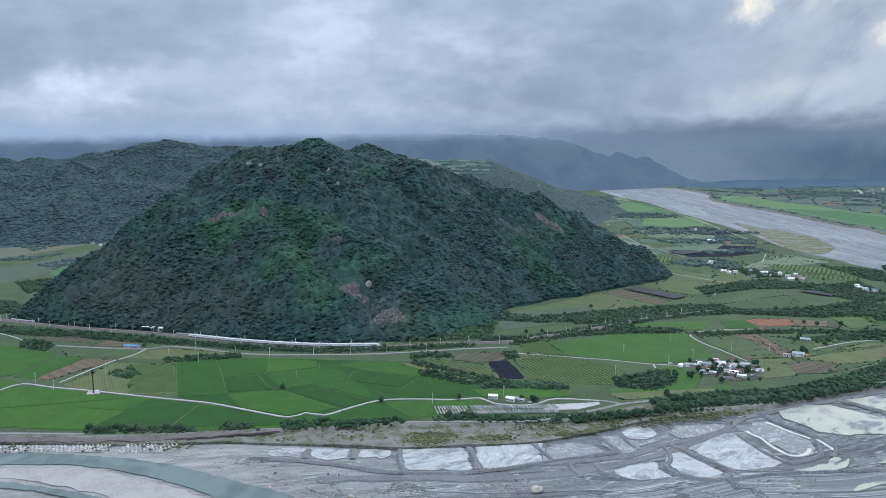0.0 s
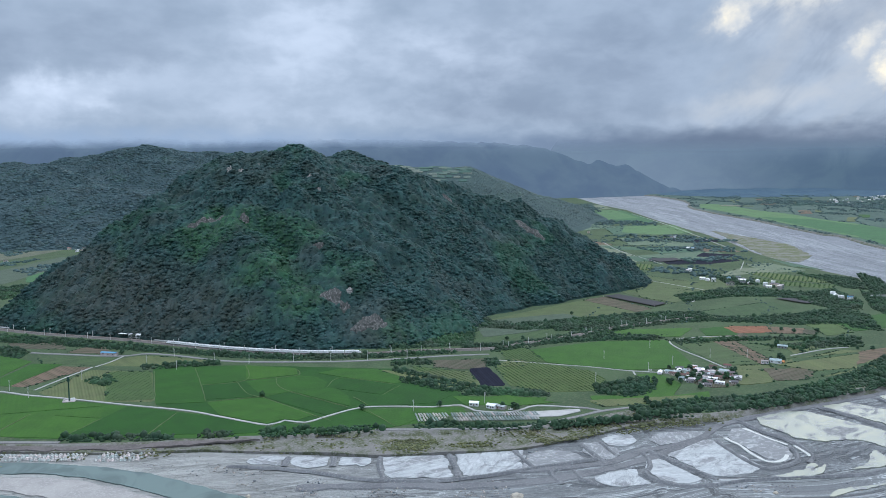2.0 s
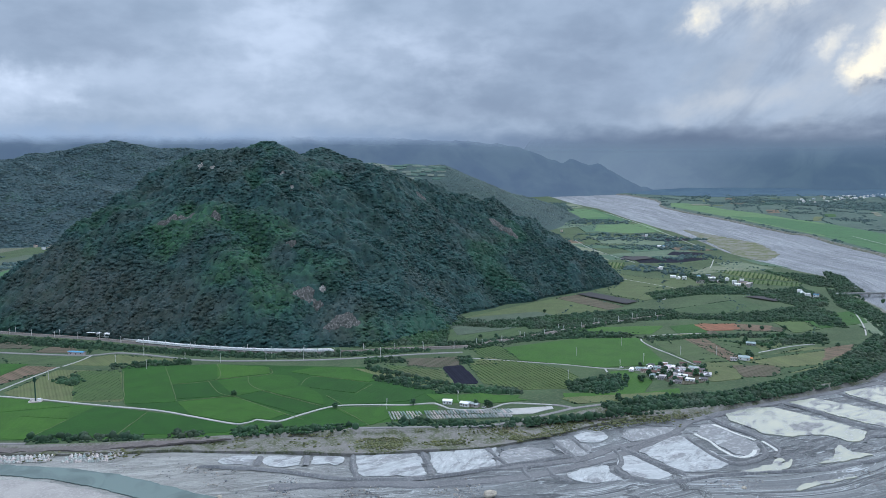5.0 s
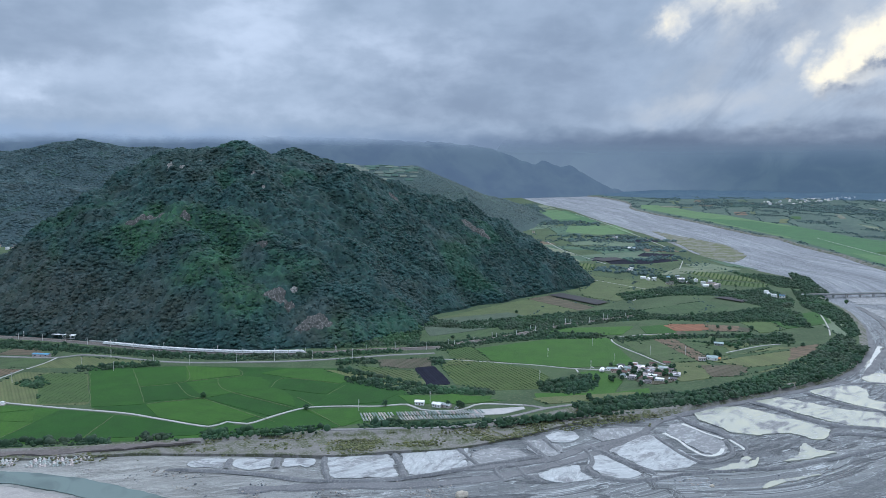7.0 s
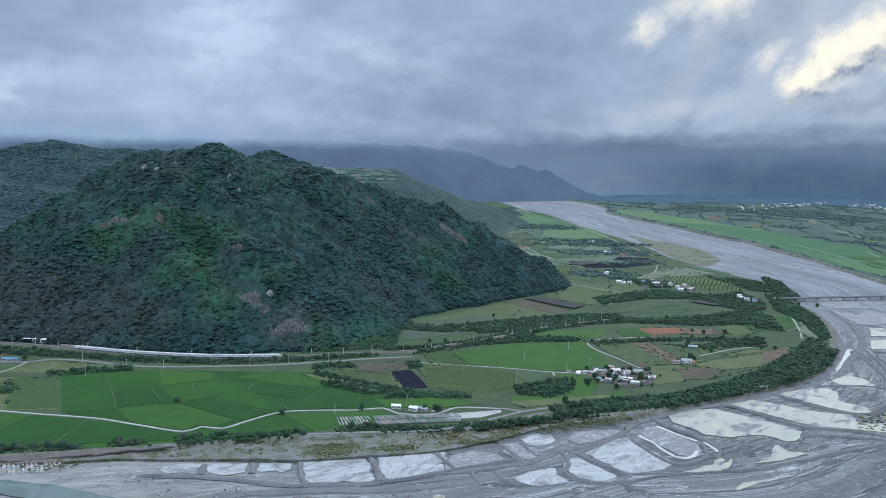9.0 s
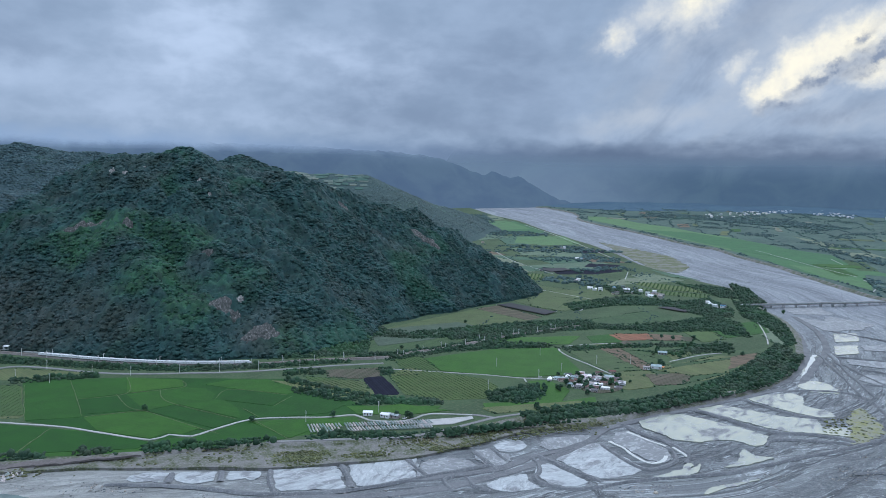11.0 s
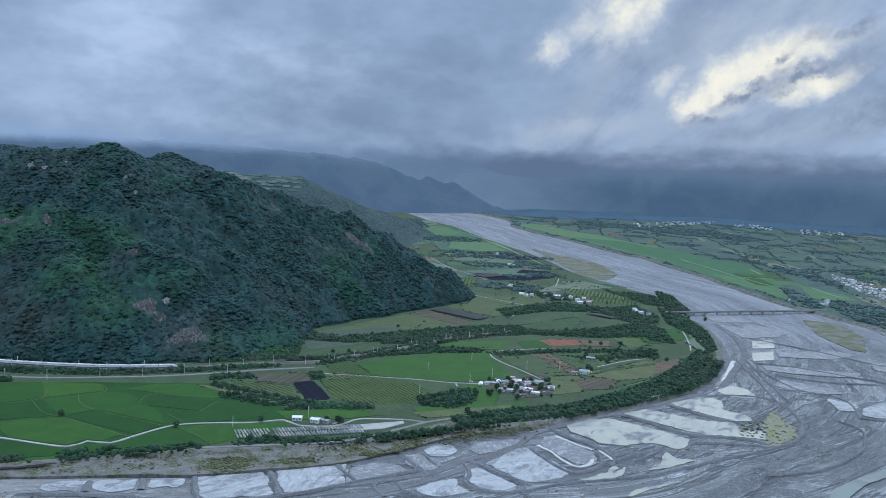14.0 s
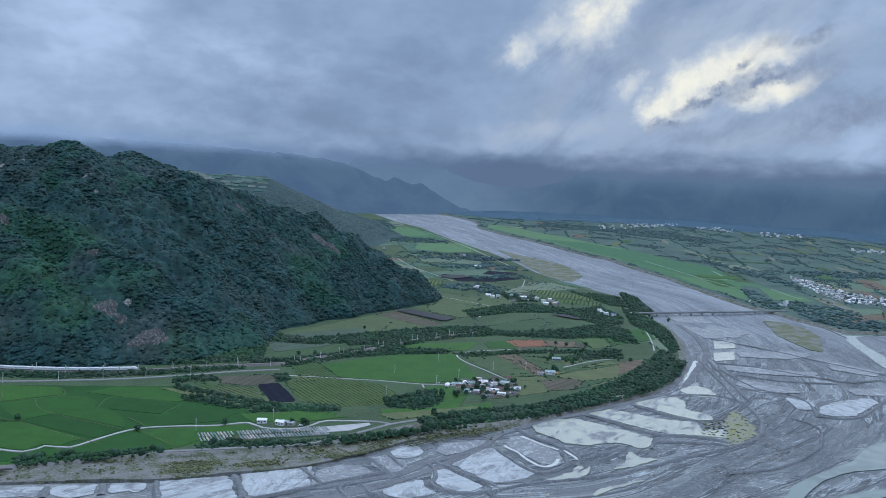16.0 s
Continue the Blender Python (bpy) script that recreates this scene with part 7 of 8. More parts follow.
# ---- far villages and the town across the river ----


M_TOWN = ground_mat("pale_far_walls", ((0.64, 0.65, 0.66), (0.50, 0.51, 0.52), (0.72, 0.73, 0.74)), (30.0, 3.0), 0.8, 0.0, 0.35)


def build_far_houses():
    r = random.Random(8)
    looks = [("small far house with a white roof", M_WHITE, M_WHITE), ("small far house with a grey tin roof", M_GREYWALL, M_TIN), ("small far house with a dark roof", M_CREAM, M_DARKROOF), ("small far house with a reddish roof", M_CREAM, M_PINK), ("small far house with a bluish roof", M_WHITE, M_BLUE)]
    protos = []
    for label, wall, roof in looks:
        for w, d, h, rise in ((11, 8, 3.2, 1.8), (9, 8, 6.4, 0.0)):
            protos.append([make_house(label, w, d, h, rise, wall, roof, "house", "far houses", True), False])

    def put(x, y, weights, grow_by=1.0):
        k = r.choices(range(5), weights)[0] * 2 + (r.random() < 0.45)
        m = stand(None, x, y, r.choice((-20, 70, -25, 60)) + r.uniform(-8, 8)) @ Matrix.Diagonal((grow_by, grow_by, grow_by, 1))
        ob, used = protos[k]
        if not used:
            ob.matrix_basis = m
            protos[k][1] = True
        else:
            q = copy_thing(ob, m)
            q.matrix_basis = m

    for p in FAR_VILLAGES:
        for x, y in p:
            put(x + r.uniform(-3, 3), y + r.uniform(-3, 3), (5, 3, 3, 1, 0.5))
            if r.random() < 0.6:
                put(x + r.uniform(-14, 14), y + r.uniform(-14, 14), (3, 3, 4, 1, 0.5))
    far_spots = []
    for k, p in enumerate(TOWNS):
        x, y = scatter(p, 11.5 if k < 2 else 46.0, 300 + k)
        if k > 1:
            far_spots.extend(zip(x, y))
            continue
        for q in zip(x[:250], y[:250]):
            put(*q, (7, 4, 1.2, 0.5, 0.8), 0.64)
    town = bmesh.new()
    for x, y in far_spots:
        m = stand(None, x, y, r.choice((-20, 70)) + r.uniform(-9, 9))
        w, d, h = r.uniform(4, 7), r.uniform(3, 5), r.uniform(2.6, 6)
        v = box(town, -w, w, -d, d, -0.5, h, m)
        top = [town.verts.new(m @ Vector((s * (w + 0.3), 0, h + 1.5))) for s in (-1, 1)]
        town.faces.new((v[4], v[5], top[1], top[0]))
        town.faces.new((v[6], v[7], top[0], top[1]))
        town.faces.new((v[5], v[6], top[1]))
        town.faces.new((v[7], v[4], top[0]))
    tagged(bm_object("far_town", town, M_TOWN), "pale houses scattered over the distant plain", "houses", kind="stuff")
    for ob, used in protos:
        if not used:
            for q in (*ob.children_recursive, ob):
                bpy.data.objects.remove(q)


FAR_VILLAGES = []
FAR_VILLAGES.append([(609, 1579), (611, 1563), (633, 1500), (681, 1569), (683, 1546), (708, 1535), (702, 1485), (700, 1464), (720, 1476), (722, 1454), (620, 1702), (661, 1580), (678, 1509), (726, 1504)])
FAR_VILLAGES.append([(769, 1321), (775, 1309), (771, 1351)])
FAR_VILLAGES.append([(792, 2329), (756, 2080), (564, 2517)])
FAR_VILLAGES.append([(-1164, 2519), (-1094, 2394), (-1088, 2332), (-1379, 2476), (-1162, 2068), (-1145, 2403)])
TOWNS = []
TOWNS.append([(1708, 1862), (1703, 1754), (1688, 1675), (1640, 1568), (1679, 1483), (1562, 1378), (1502, 1434), (1535, 1558), (1599, 1708)])
TOWNS.append([(1308, 1446), (1351, 1466), (1288, 1396), (1265, 1397)])
TOWNS.append([(2772, 3892), (2871, 3833), (2845, 3540), (2672, 3323), (2615, 3538)])
TOWNS.append([(2959, 3490), (2977, 3333), (3055, 3252), (2831, 3030), (2711, 3153)])
TOWNS.append([(2764, 2666), (2880, 2567), (2720, 2422), (2608, 2513)])
TOWNS.append([(2053, 3682), (2799, 4018), (2642, 3790), (1894, 3394)])
build_far_houses()

# ---- mast, poles ----


def build_mast(x, y):
    ob = thing("radio_mast", "dark green monopole radio mast on a concrete pad", "mast")
    ob.matrix_basis = stand(None, x, y, 12)
    bm = bmesh.new()
    tube(bm, (0, 0, 0), (0, 0, 25), 0.75, 0.5, 10)
    part("pole", bm, M_TOWER, ob)
    for k in range(6):
        a = k * math.pi / 3
        bm = bmesh.new()
        box(bm, 0.85, 1.15, -0.35, 0.35, 20.5, 25.5, Matrix.Rotation(a, 4, "Z"))
        part("antenna_panel", bm, M_TOWER, ob)
    part("pad", boxes((-6, 6, -4.5, 4.5, -0.4, 0.5)), M_CONC, ob, "pale concrete pad")
    part("cabinet", boxes((1.8, 5.0, -1.2, 1.4, 0.5, 3.0)), M_WHITE, ob, "white equipment cabinet")
    part("fence_wall", boxes((-5.8, -5.5, -4.2, 4.2, 0.5, 1.6), (-5.5, 5.5, 4.0, 4.2, 0.5, 1.6)), M_POST, ob)


build_mast(*([(-370, 757)][0]))


def make_utility():
    ob = thing("utility_pole", "pale concrete utility pole with crossarms", "pole", "utility poles")
    bm = bmesh.new()
    tube(bm, (0, 0, -0.6), (0, 0, 11.5), 0.26, 0.17, 7)
    part("pole", bm, M_POST, ob)
    for z in (10.8, 9.8):
        part("crossarm", boxes((-1.1, 1.1, -0.08, 0.08, z - 0.08, z + 0.08)), M_STEEL, ob)
    part("transformer", boxes((0.25, 0.8, -0.3, 0.3, 8.2, 9.2)), M_GREYWALL, ob)
    return ob


def place_utility():
    ob, first = make_utility(), True
    spots = [(-165, 912), (-119, 915), (-73, 919), (-23, 922)] + [(-219, 905), (-265, 916), (-324, 943), (-420, 772), (-455, 800), (-300, 880), (-345, 905), (-395, 840), (225, 905), (300, 870), (262, 842), (360, 905), (300, 960), (405, 900), (190, 800), (-12, 708), (60, 730)]
    for x, y in spots:
        m = stand(None, x, y, 20)
        if first:
            ob.matrix_basis, first = m, False
        else:
            copy_thing(ob, m)


place_utility()

# ---- growing tunnels beside the farm hut ----


def place_tunnels():
    ob = thing("grow_tunnel", "low whitish growing tunnel in a long row", "grow tunnel", "growing tunnels")
    bm = bmesh.new()
    rings = []
    for y in (-5.6, 0, 5.6):
        rings.append([bm.verts.new((0.75 * math.cos(a), y, 1.25 * math.sin(a))) for a in (math.pi, 2.4, 1.57, 0.74, 0)])
    for p, q in zip(rings[:-1], rings[1:]):
        for i in range(4):
            bm.faces.new((p[i], p[i + 1], q[i + 1], q[i]))
    part("film", bm, M_FILM, ob)
    bm = bmesh.new()
    for y in (-5.5, 0, 5.5):
        tube(bm, (-0.8, y, -0.3), (-0.8, y, 1.0), 0.05, 0.05, 4)
        tube(bm, (0.8, y, -0.3), (0.8, y, 1.0), 0.05, 0.05, 4)
    part("hoop", bm, M_STEEL, ob)
    r, first = random.Random(4), True
    for x0, x1, y0 in ((-9, 21, 693), (-7, 22, 680.5), (26, 108, 693.5), (28, 108, 680)):
        x = x0
        while x < x1:
            m = stand(None, x, y0 + (x - x0) * 0.012 + r.uniform(-0.5, 0.5), r.uniform(10, 15))
            if first:
                ob.matrix_basis, first = m, False
            else:
                copy_thing(ob, m)
            x += r.choice((2.7, 2.7, 2.9, 3.2))


place_tunnels()

# ---- shade nets ----


def shade_net(pts):
    ob = thing("shade_net", "flat black shade netting on posts over crops", "shade net", "shade nets")
    sheet = patch("net", pts, M_NET, 2.2, 0.12, 60.0)
    sheet.parent = ob
    for x, y in pts:
        bm = bmesh.new()
        tube(bm, (x, y, gz(x, y)), (x, y, gz(x, y) + 2.25), 0.12, 0.12, 5)
        part("post", bm, M_POST, ob)


shade_net([(341, 1382), (375, 1399), (433, 1294), (403, 1267)])
shade_net([(582, 1906), (657, 1911), (665, 1870), (599, 1843)])
shade_net([(648, 1332), (679, 1335), (702, 1291), (679, 1276)])

# ---- tetrapods along the channel ----


def place_tetrapods():
    bm = bmesh.new()
    for d in ((0, 0, 1), (0.94, 0, -0.33), (-0.47, 0.82, -0.33), (-0.47, -0.82, -0.33)):
        tube(bm, (0, 0, 0), Vector(d) * 1.25, 0.72, 0.55, 6)
    first = bm_object("tetrapod", bm, M_PALECONC)
    tagged(first, "pale concrete tetrapod block on the channel bank", "tetrapod", "tetrapods")
    r, n = random.Random(6), 0
    for x0, x1, y0, y1 in ((-505, -286, 605, 615), (-276, -230, 603, 615)):
        rows = 4
        for i in range(int((x1 - x0) / 3.5)):
            for j in range(rows):
                if r.random() < 0.04 + 0.5 * (x0 > -300) * (i / 12.0) ** 2:
                    continue
                x = x0 + (i + 0.5 * (j % 2)) * 3.5 + r.uniform(-0.4, 0.4)
                y = y0 + (y1 - y0) * j / (rows - 1) + r.uniform(-0.5, 0.5)
                m = Matrix.Translation((x, y, -4.0 + 0.2 * j + r.uniform(-0.15, 0.15))) @ Euler((r.uniform(-0.35, 0.35), r.uniform(-0.35, 0.35), r.uniform(0, 6))).to_matrix().to_4x4() @ Matrix.Diagonal((1.25, 1.25, 1.1, 1))
                if n == 0:
                    first.matrix_basis = m
                else:
                    copy_thing(first, m).matrix_basis = m
                n += 1


place_tetrapods()

# ---- single trees ----


def make_tree(seed, label):
    r = random.Random(seed)
    ob = thing("tree", label, "tree", "single trees")
    bm = bmesh.new()
    tube(bm, (0, 0, -0.5), (0.1, 0, 2.2), 0.30, 0.2, 7)
    for k in range(4):
        a = k * 1.6 + r.random()
        tube(bm, (0.1, 0, 1.6), (1.5 * math.cos(a), 1.5 * math.sin(a), 3.2 + r.random()), 0.15, 0.05, 5)
    part("trunk", bm, M_BARK, ob)
    rows = []
    wide, high = r.uniform(2.2, 2.9), r.uniform(1.7, 2.4)
    for k in range(44):
        a, b, q = r.uniform(0, 6.28), r.uniform(-0.9, 1.4), r.uniform(0.45, 1.0)
        rows.append((wide * q * math.cos(a) * math.cos(b), wide * q * math.sin(a) * math.cos(b), 2.7 + high * q * math.sin(b), r.uniform(0.6, 1.2), r.uniform(0.9, 1.7)))
    crown = wood("crown", np.array(rows), M_GROVE, "", "", seed)
    for key in ("kind", "label", "category"):
        if key in crown:
            del crown[key]
    crown.parent = ob
    return ob


def place_trees():
    protos = [make_tree(31, "lone broad dark green tree among the fields"), make_tree(32, "round leafy tree beside the farm lane"), make_tree(33, "bushy tree with a dense dark crown")]
    used = [False] * 3
    r = random.Random(17)
    spots = [(x, y, 1.2) for x, y in TREE_SPOTS]
    for x, y, n, spread in ((322, 815, 26, 40), (300, 800, 8, 24), (250, 790, 12, 24), (225, 770, 7, 18), (430, 890, 4, 20), (476, 962, 5, 16), (640, 1540, 8, 60), (700, 1500, 10, 60), (560, 990, 10, 60), (820, 1290, 10, 50), (90, 712, 3, 14), (-410, 975, 4, 30)):
        spots += [(x + r.gauss(0, spread * 0.5), y + r.gauss(0, spread * 0.5), r.uniform(0.7, 1.4)) for _ in range(n)]
    for k, (x, y, g) in enumerate(spots):
        m = stand(None, x, y, r.uniform(0, 360), -0.2) @ Matrix.Diagonal((g, g, g * r.uniform(0.85, 1.15), 1))
        j = k % 3
        if not used[j]:
            protos[j].matrix_basis, used[j] = m, True
        else:
            copy_thing(protos[j], m).matrix_basis = m


TREE_SPOTS = []
TREE_SPOTS.extend([(244, 1204)])
TREE_SPOTS.extend([(-63, 716)])
TREE_SPOTS.extend([(14, 721)])
TREE_SPOTS.extend([(488, 926)])
TREE_SPOTS.extend([(460, 950)])
TREE_SPOTS.extend([(225, 727)])
TREE_SPOTS.extend([(-172, 763)])
TREE_SPOTS.extend([(115, 1019)])
TREE_SPOTS.extend([(138, 1018)])
place_trees()

# ---- planted rows ----


def plant_rows(pts, gap, step, turn, size, seed):
    """Shrubs in straight lines inside a plot."""
    c = np.mean(pts, 0)
    L = 260.0
    u = np.array((math.cos(radians(turn)), math.sin(radians(turn))))
    v = np.array((-u[1], u[0]))
    r = np.random.RandomState(seed)
    A, B = np.meshgrid(np.arange(-L, L, step), np.arange(-L, L, gap))
    A, B = A.ravel() + r.uniform(-0.3, 0.3, A.size), B.ravel() + r.uniform(-0.2, 0.2, A.size)
    x, y = c[0] + A * u[0] + B * v[0], c[1] + A * u[1] + B * v[1]
    k = inside(x, y, [tuple(p) for p in pts]) & (r.uniform(0, 1, len(x)) < 0.93)
    x, y = x[k], y[k]
    rad = r.uniform(0.75, 1.15, len(x)) * size
    return np.stack([x, y, ground_z(x, y) + 0.7, rad, rad * r.uniform(1.0, 1.5, len(x))], 1)


PLOTS = []
PLOTS.append([(-379, 873), (-330, 876), (-284, 759), (-333, 757)])
PLOTS.append([(83, 888), (139, 891), (198, 846), (204, 807), (186, 768), (128, 767), (94, 794)])
PLOTS.append([(97, 966), (137, 967), (150, 896), (103, 901)])
PLOTS.append([(-17, 882), (48, 853), (58, 793), (2, 830)])
PLOTS.append([(732, 1675), (785, 1650), (894, 1518), (869, 1486), (766, 1558)])
PLOTS.append([(723, 1611), (756, 1537), (842, 1475), (810, 1437), (717, 1505)])
PLOTS.append([(497, 1862), (567, 1811), (540, 1723), (483, 1759)])
ROW_STYLE = [(5.5, 2.4, 84, 0.6), (5.0, 1.5, -73, 0.75), (4.6, 1.6, -73, 0.65), (5.5, 2.0, -58, 0.75), (9.0, 4.0, 60, 1.9), (9.0, 4.0, 60, 1.9), (9.0, 4.0, 70, 1.8)]
wood("orchard_rows", np.concatenate([plant_rows(p, *s, 60 + k) for k, (p, s) in enumerate(zip(PLOTS, ROW_STYLE))]), M_SHRUB, "low fruit shrubs planted in straight rows", "orchard", 44)

# weeds in the wet corner of the ponds and on the gravel shelf
WEEDS = []
WEEDS.append([(551, 678), (586, 703), (574, 662), (550, 627), (513, 604), (492, 598), (521, 637)])
WEEDS.append([(-49, 634), (6, 639), (10, 605), (-42, 603)])
WEEDS.append([(512, 672), (549, 678), (511, 621), (488, 633)])


SHELF_SCRUB = [[(93, 654), (138, 672), (204, 671), (268, 702), (297, 688), (261, 666), (198, 648), (162, 635), (109, 625), (86, 620)], [(-298, 664), (-203, 656), (-108, 661), (-49, 667), (-48, 656), (-106, 646), (-198, 640), (-291, 646)], [(-46, 634), (-18, 638), (10, 637), (12, 616), (-14, 612), (-43, 615)], [(73, 651), (106, 657), (136, 656), (135, 630), (104, 625), (79, 626)], [(-104, 622), (-76, 632), (-47, 632), (-48, 622), (-80, 616)], [(14, 622), (40, 630), (66, 628), (60, 617), (28, 614)]]


def build_weeds():
    rows = []
    for k, (p, z) in enumerate(zip(WEEDS, (-5.0, -2.9, -4.6))):
        x, y = scatter(p, (6.0, 4.0, 4.5)[k], 500 + k)
        r = np.random.RandomState(510 + k)
        s = r.uniform(0.7, 1.8, len(x))
        rows.append(np.stack([x, y, ground_z(x, y) + z, s, s * 1.1], 1))
    for k, (p, gap) in enumerate(zip(SHELF_SCRUB, (2.3, 3.0, 1.6, 1.7, 2.6, 2.2))):
        x, y = scatter(p, gap, 530 + k)
        r = np.random.RandomState(540 + k)
        keep = crumple(x, y, 14.0, 62) + r.uniform(-0.5, 0.5, len(x)) > -0.25
        x, y = x[keep], y[keep]
        s = 0.5 + 1.6 * r.beta(1.3, 3.0, len(x))
        rows.append(np.stack([x, y, ground_z(x, y) - 2.7, s, s * r.uniform(0.9, 1.5, len(x))], 1))
    r = np.random.RandomState(520)
    line = smooth_line(BANK_NEAR, 3.0)
    k = r.randint(0, len(line), 1500)
    x = np.array([line[i].x for i in k]) + r.uniform(-3, 3, 1500)
    y = np.array([line[i].y for i in k]) - r.beta(1.1, 2.2, 1500) * 42
    keep = crumple(x, y, 16.0, 61) + r.uniform(-0.4, 0.4, 1500) > 0.1
    x, y = x[keep], y[keep]
    s = r.uniform(0.5, 1.5, len(x))
    rows.append(np.stack([x, y, np.where(y > 640, -1.5, -2.9), s, s * 1.2], 1))
    wood("river_weeds", np.concatenate(rows), M_SCRUB, "olive scrub and weeds on the gravel", "scrub", 45)


M_SCRUB = forest_mat("river_scrub", ((0.068, 0.084, 0.032), (0.088, 0.1, 0.0384), (0.104, 0.112, 0.048)), (0.150, 0.135, 0.085), (0.150, 0.160, 0.050))
build_weeds()
tagged(patch("weed_flat", WEEDS[0], M_WEED, 0.5, 0.9, 30.0, bed_z, ragged=11.0, wave=9.0), "yellowish weed and scum at the pond edge", "weeds", kind="structure")

# loose stones along the channel and between the levees
RUBBLE = []
RUBBLE.append([(-239, 604), (-174, 594), (-104, 573), (-65, 547), (-36, 510), (-94, 511), (-134, 544), (-185, 569), (-229, 589)])
RUBBLE.append([(-66, 554), (5, 548), (71, 553), (90, 537), (45, 507), (-45, 510)])
RUBBLE.append([(34, 602), (104, 616), (157, 634), (161, 610), (100, 593), (52, 587)])
RUBBLE.append([(226, 546), (281, 533), (337, 538), (386, 545), (382, 530), (314, 518), (226, 521)])
RUBBLE.append([(821, 1112), (725, 944), (626, 766), (611, 768), (663, 879)])
RUBBLE.append([(537, 644), (546, 573), (463, 515), (412, 524)])
M_RUBBLE = ground_mat("river_stones", ((0.27, 0.27, 0.265), (0.16, 0.165, 0.17), (0.40, 0.395, 0.385)), (12.0, 1.2), 0.9, 0.4, 0.45)


def build_rubble():
    rows = []
    for k, p in enumerate(RUBBLE):
        x, y = scatter(p, 2.6, 700 + k)
        r = np.random.RandomState(710 + k)
        keep = crumple(x, y, 15.0, 715 + k) + r.uniform(-0.5, 0.5, len(x)) > 0.15
        x, y = x[keep], y[keep]
        s = 0.3 + 1.3 * r.beta(1.1, 4.5, len(x))
        rows.append(np.stack([x, y, ground_z(x, y) - 4.9, s, s * r.uniform(0.9, 1.5, len(x))], 1))
    wood("river_stones", np.concatenate(rows), M_RUBBLE, "loose grey river stones and bulldozed gravel heaps", "stones", 720)


build_rubble()

# boulder and debris in the riverbed


def boulder(x, y, size, seed, label):
    bm = bmesh.new()
    bmesh.ops.create_icosphere(bm, subdivisions=3, radius=1.0)
    off = Vector((seed * 7.3, seed * 1.7, 0))
    for v in bm.verts:
        v.co *= 1 + 0.35 * noise.noise(v.co * 0.9 + off) + 0.12 * noise.noise(v.co * 3 + off)
        v.co = Vector((v.co.x * 1.25 * size, v.co.y * size, v.co.z * 0.75 * size))
    ob = bm_object("boulder", bm, M_BOULDER)
    ob.location = (x, y, gz(x, y) - 5.0 + 0.45 * size)
    tagged(ob, label, "boulder", "river boulders")


M_BOULDER = ground_mat("tan_boulder", ((0.46, 0.42, 0.34), (0.34, 0.31, 0.26), (0.56, 0.53, 0.46)), (3.0, 0.5), 0.9, 0.5)
BOULDERS = [(66, 517), (-132, 528), (258, 518), (-69, 512)]
for k, (x, y) in enumerate(BOULDERS):
    boulder(x, y, 3.6 if k == 0 else 1.6, k + 1, "large tan boulder standing on the gravel bed" if k == 0 else "small pale boulder on the gravel bed")


def make_car():
    ob = thing("car", "small white car parked on the farm lane", "car", "parked cars")
    part("body", boxes((-2.1, 2.1, -0.85, 0.85, 0.35, 0.95)), M_WHITE, ob)
    bm = bmesh.new()
    v = box(bm, -1.5, 1.0, -0.78, 0.78, 0.95, 1.5)
    for q in v[4:]:
        q.co.x *= 0.75
    part("cabin", bm, M_GLASS, ob, "dark glazed cabin")
    part("roof", boxes((-1.05, 0.7, -0.7, 0.7, 1.5, 1.56)), M_WHITE, ob)
    for x in (-1.35, 1.35):
        for y in (-0.82, 0.82):
            bm = bmesh.new()
            tube(bm, (x, y - 0.1, 0.32), (x, y + 0.1, 0.32), 0.33, 0.33, 10)
            part("wheel", bm, M_TYRE, ob)
    return ob


CAR = make_car()
CAR.matrix_basis = stand(None, 264, 842, -15, 1.2)
copy_thing(CAR, stand(None, 84, 707, 20, 0.0))
copy_thing(CAR, stand(None, 300, 818, 60, 0.0))

# ---- the far plain: strips of crops, hedges and scattered trees ----


def far_strips():
    r = random.Random(29)
    mats = (M_GRASS, M_PLAIN, M_TILL, M_RICE, M_GRASS, M_BAR)
    made = 0
    for _ in range(400):
        x, y = r.uniform(1350, 3600), r.uniform(1150, 3900)
        if not inside(np.array([x]), np.array([y]), EAST_PLAIN)[0] or made > 110:
            continue
        L, w, a = r.uniform(60, 230), r.uniform(22, 60), radians(r.choice((62, 66, -28, 58)) + r.uniform(-6, 6))
        u, v = Vector((math.cos(a), math.sin(a))) * L / 2, Vector((-math.sin(a), math.cos(a))) * w / 2
        c = Vector((x, y))
        pts = [tuple(c + q) for q in (-u - v, u - v, u + v, v - u)]
        ob = patch("crop_strip", pts, r.choice(mats), 0.25 + 0.008 * made, 0.8, 60.0, ragged=3.0, wave=30.0)
        tagged(ob, "narrow strip of crops on the far plain", "field", "crop strips", "structure")
        made += 1


EAST_PLAIN = BANK_EAST[:-2] + [(2600, 1100), (3700, 2300), (3300, 3600), (2500, 4100), (1500, 4200)]
far_strips()


def foothill_z(x, y):
    """The far edge of the plain, rising towards the mountains."""
    far = np.hypot(np.asarray(x, float), np.asarray(y, float))
    up = np.clip(far - 4540, 0, 400)
    up = up * np.clip((np.asarray(x, float) - 1450) / 500, 0, 1)
    return ground_z(x, y) + 0.035 * up + 0.012 * up * crumple(x, y, 90.0, 77)


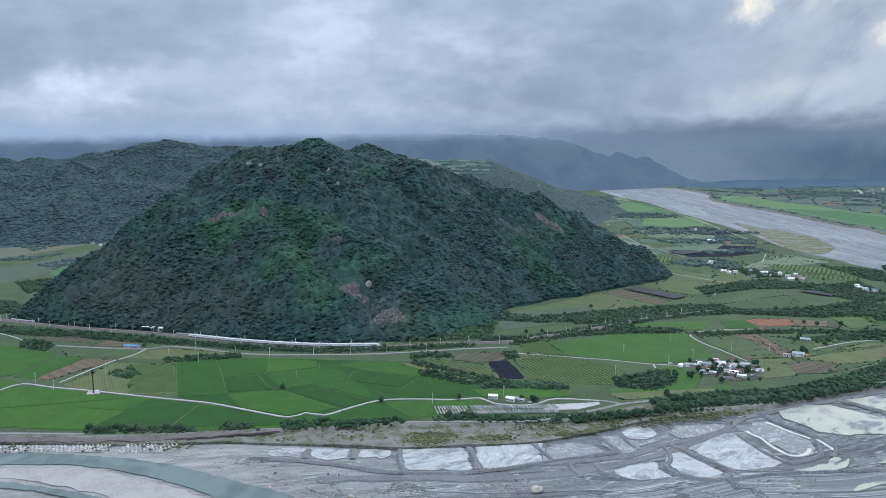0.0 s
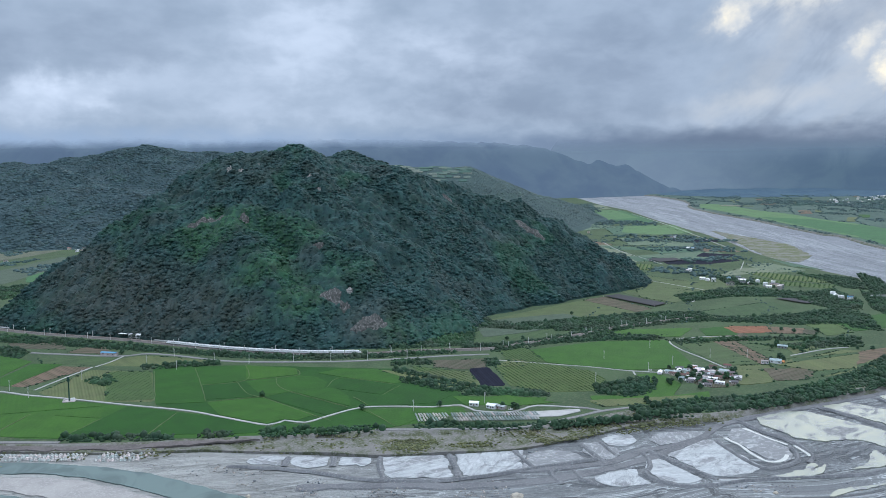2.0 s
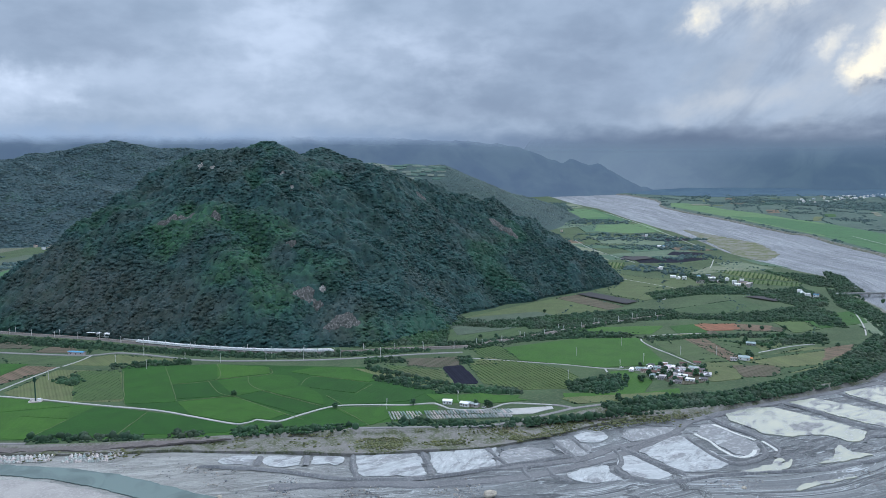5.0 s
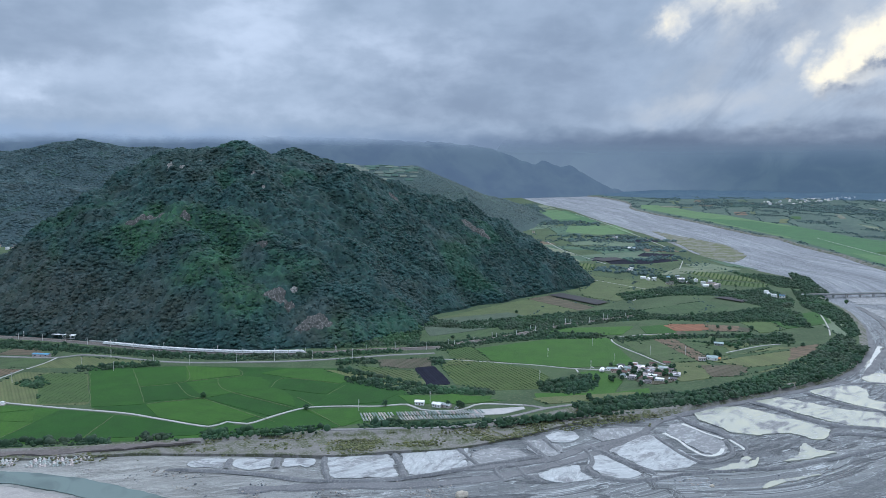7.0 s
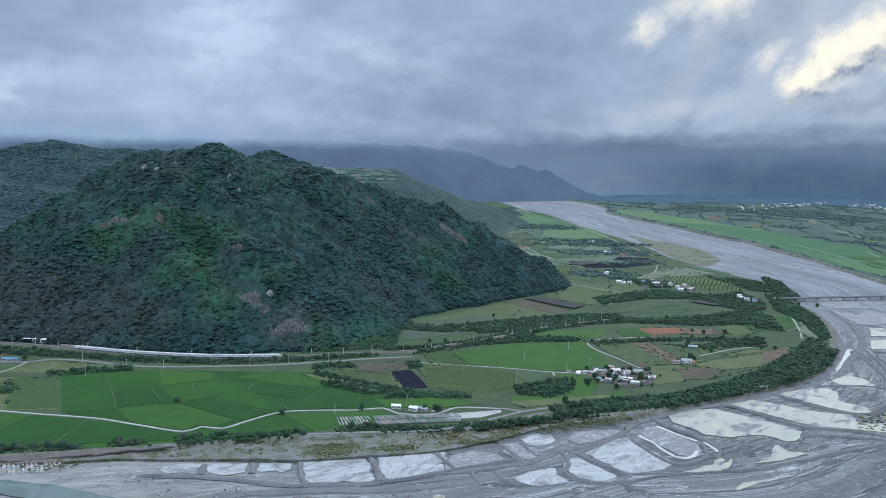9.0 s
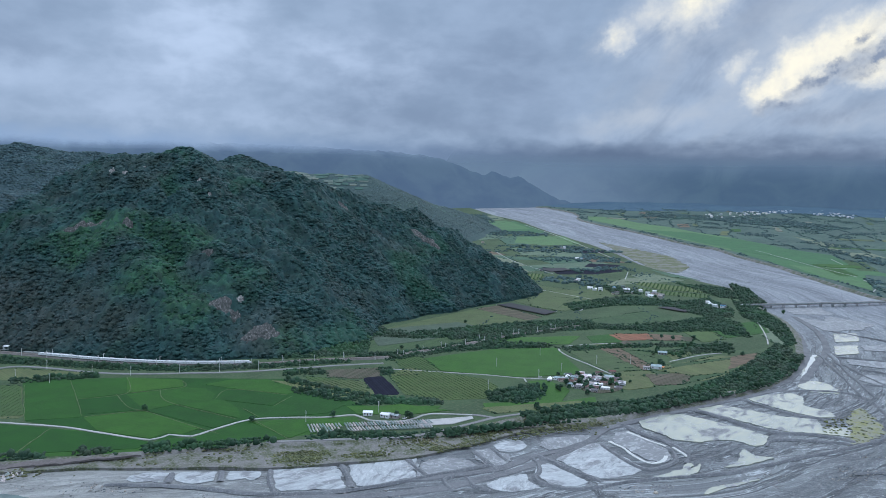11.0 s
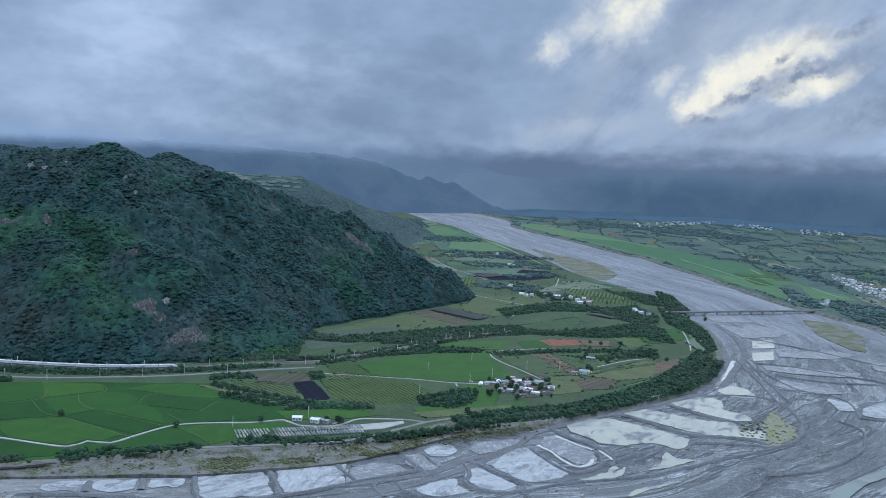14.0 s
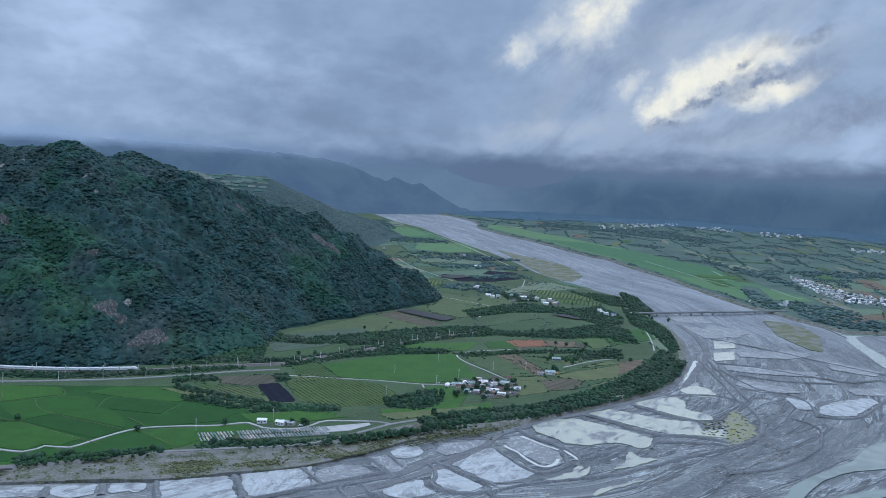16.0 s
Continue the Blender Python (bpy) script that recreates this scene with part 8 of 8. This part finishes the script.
def scattered_trees():
    rows = []
    r = np.random.RandomState(71)
    for poly, n, cut, lo, hi in ((EAST_PLAIN, 90000, 0.10, 1.8, 5.2), (FAR_FIELDS, 9000, 0.42, 1.6, 4.2), (NEAR_EDGE, 2500, 0.55, 1.2, 2.6)):
        p = np.array(poly)
        x, y = r.uniform(p[:, 0].min(), p[:, 0].max(), n), r.uniform(p[:, 1].min(), p[:, 1].max(), n)
        # hedges run along and across the valley
        u, v = 0.42 * x + 0.9075 * y, 0.9075 * x - 0.42 * y
        hedge = np.maximum(np.cos(v / 19.0 + 1.2 * crumple(x, y, 160.0, 72)), np.cos(u / 26.0 + 1.2 * crumple(x, y, 190.0, 73)) - 0.05)
        k = inside(x, y, [tuple(q) for q in poly]) & ((hedge > (0.95 if cut < 0.2 else 0.978)) | (crumple(x, y, 70.0, 74) + r.uniform(-0.2, 0.2, n) > cut + 0.45)) & (main_hill(x, y) - ground_z(x, y) < -2)
        for green in VERGES:
            k &= ~inside(x, y, green)
        x, y = x[k], y[k]
        s = lo + (hi - lo) * r.beta(1.5, 3.0, len(x))
        rows.append(np.stack([x, y, ground_z(x, y), s, s * r.uniform(1.1, 1.8, len(x))], 1))
    foot = [(1400, 4860), (1420, 4350), (1700, 4000), (2300, 3900), (3000, 3300), (3400, 2600), (3900, 1500), (4400, 1600), (4300, 2600), (3600, 3900), (2600, 4500), (2000, 4850)]
    tagged(patch("foothill_land", foot, M_MIST, 0.6, 12.0, 60.0, foothill_z, ragged=45.0, wave=260.0), "far land below the mountains, coloured blue-grey for haze", "land", kind="structure")
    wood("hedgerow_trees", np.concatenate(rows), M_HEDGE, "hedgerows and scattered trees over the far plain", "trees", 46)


FAR_FIELDS = [(430, 1400), (700, 1420), (870, 1600), (850, 2100), (880, 2900), (880, 3900), (500, 3600), (440, 2700), (420, 2000)]
NEAR_EDGE = [(90, 1010), (330, 1090), (560, 980), (760, 1150), (860, 1300), (640, 1420), (430, 1330), (250, 1240)]
scattered_trees()


def plot_hedges():
    """Bushes along some edges of the plots."""
    r = np.random.RandomState(88)
    rows = []
    for pts in HEDGED:
        for (ax, ay), (bx, by) in zip(pts, pts[1:] + pts[:1]):
            if r.uniform() < 0.42:
                continue
            L = math.hypot(bx - ax, by - ay)
            n = int(L / 2.6)
            t = r.uniform(0, 1, n)
            x, y = ax + (bx - ax) * t + r.normal(0, 0.9, n), ay + (by - ay) * t + r.normal(0, 0.9, n)
            k = crumple(x, y, 24.0, 89) + r.uniform(-0.3, 0.3, n) > -0.15
            x, y = x[k], y[k]
            s = 0.6 + 2.0 * r.beta(1.3, 4.0, len(x))
            rows.append(np.stack([x, y, ground_z(x, y), s, s * r.uniform(1.0, 1.7, len(x))], 1))
    wood("plot_hedges", np.concatenate(rows), M_BUSH, "uneven bushes along the edges of the plots", "hedge", 47)


plot_hedges()
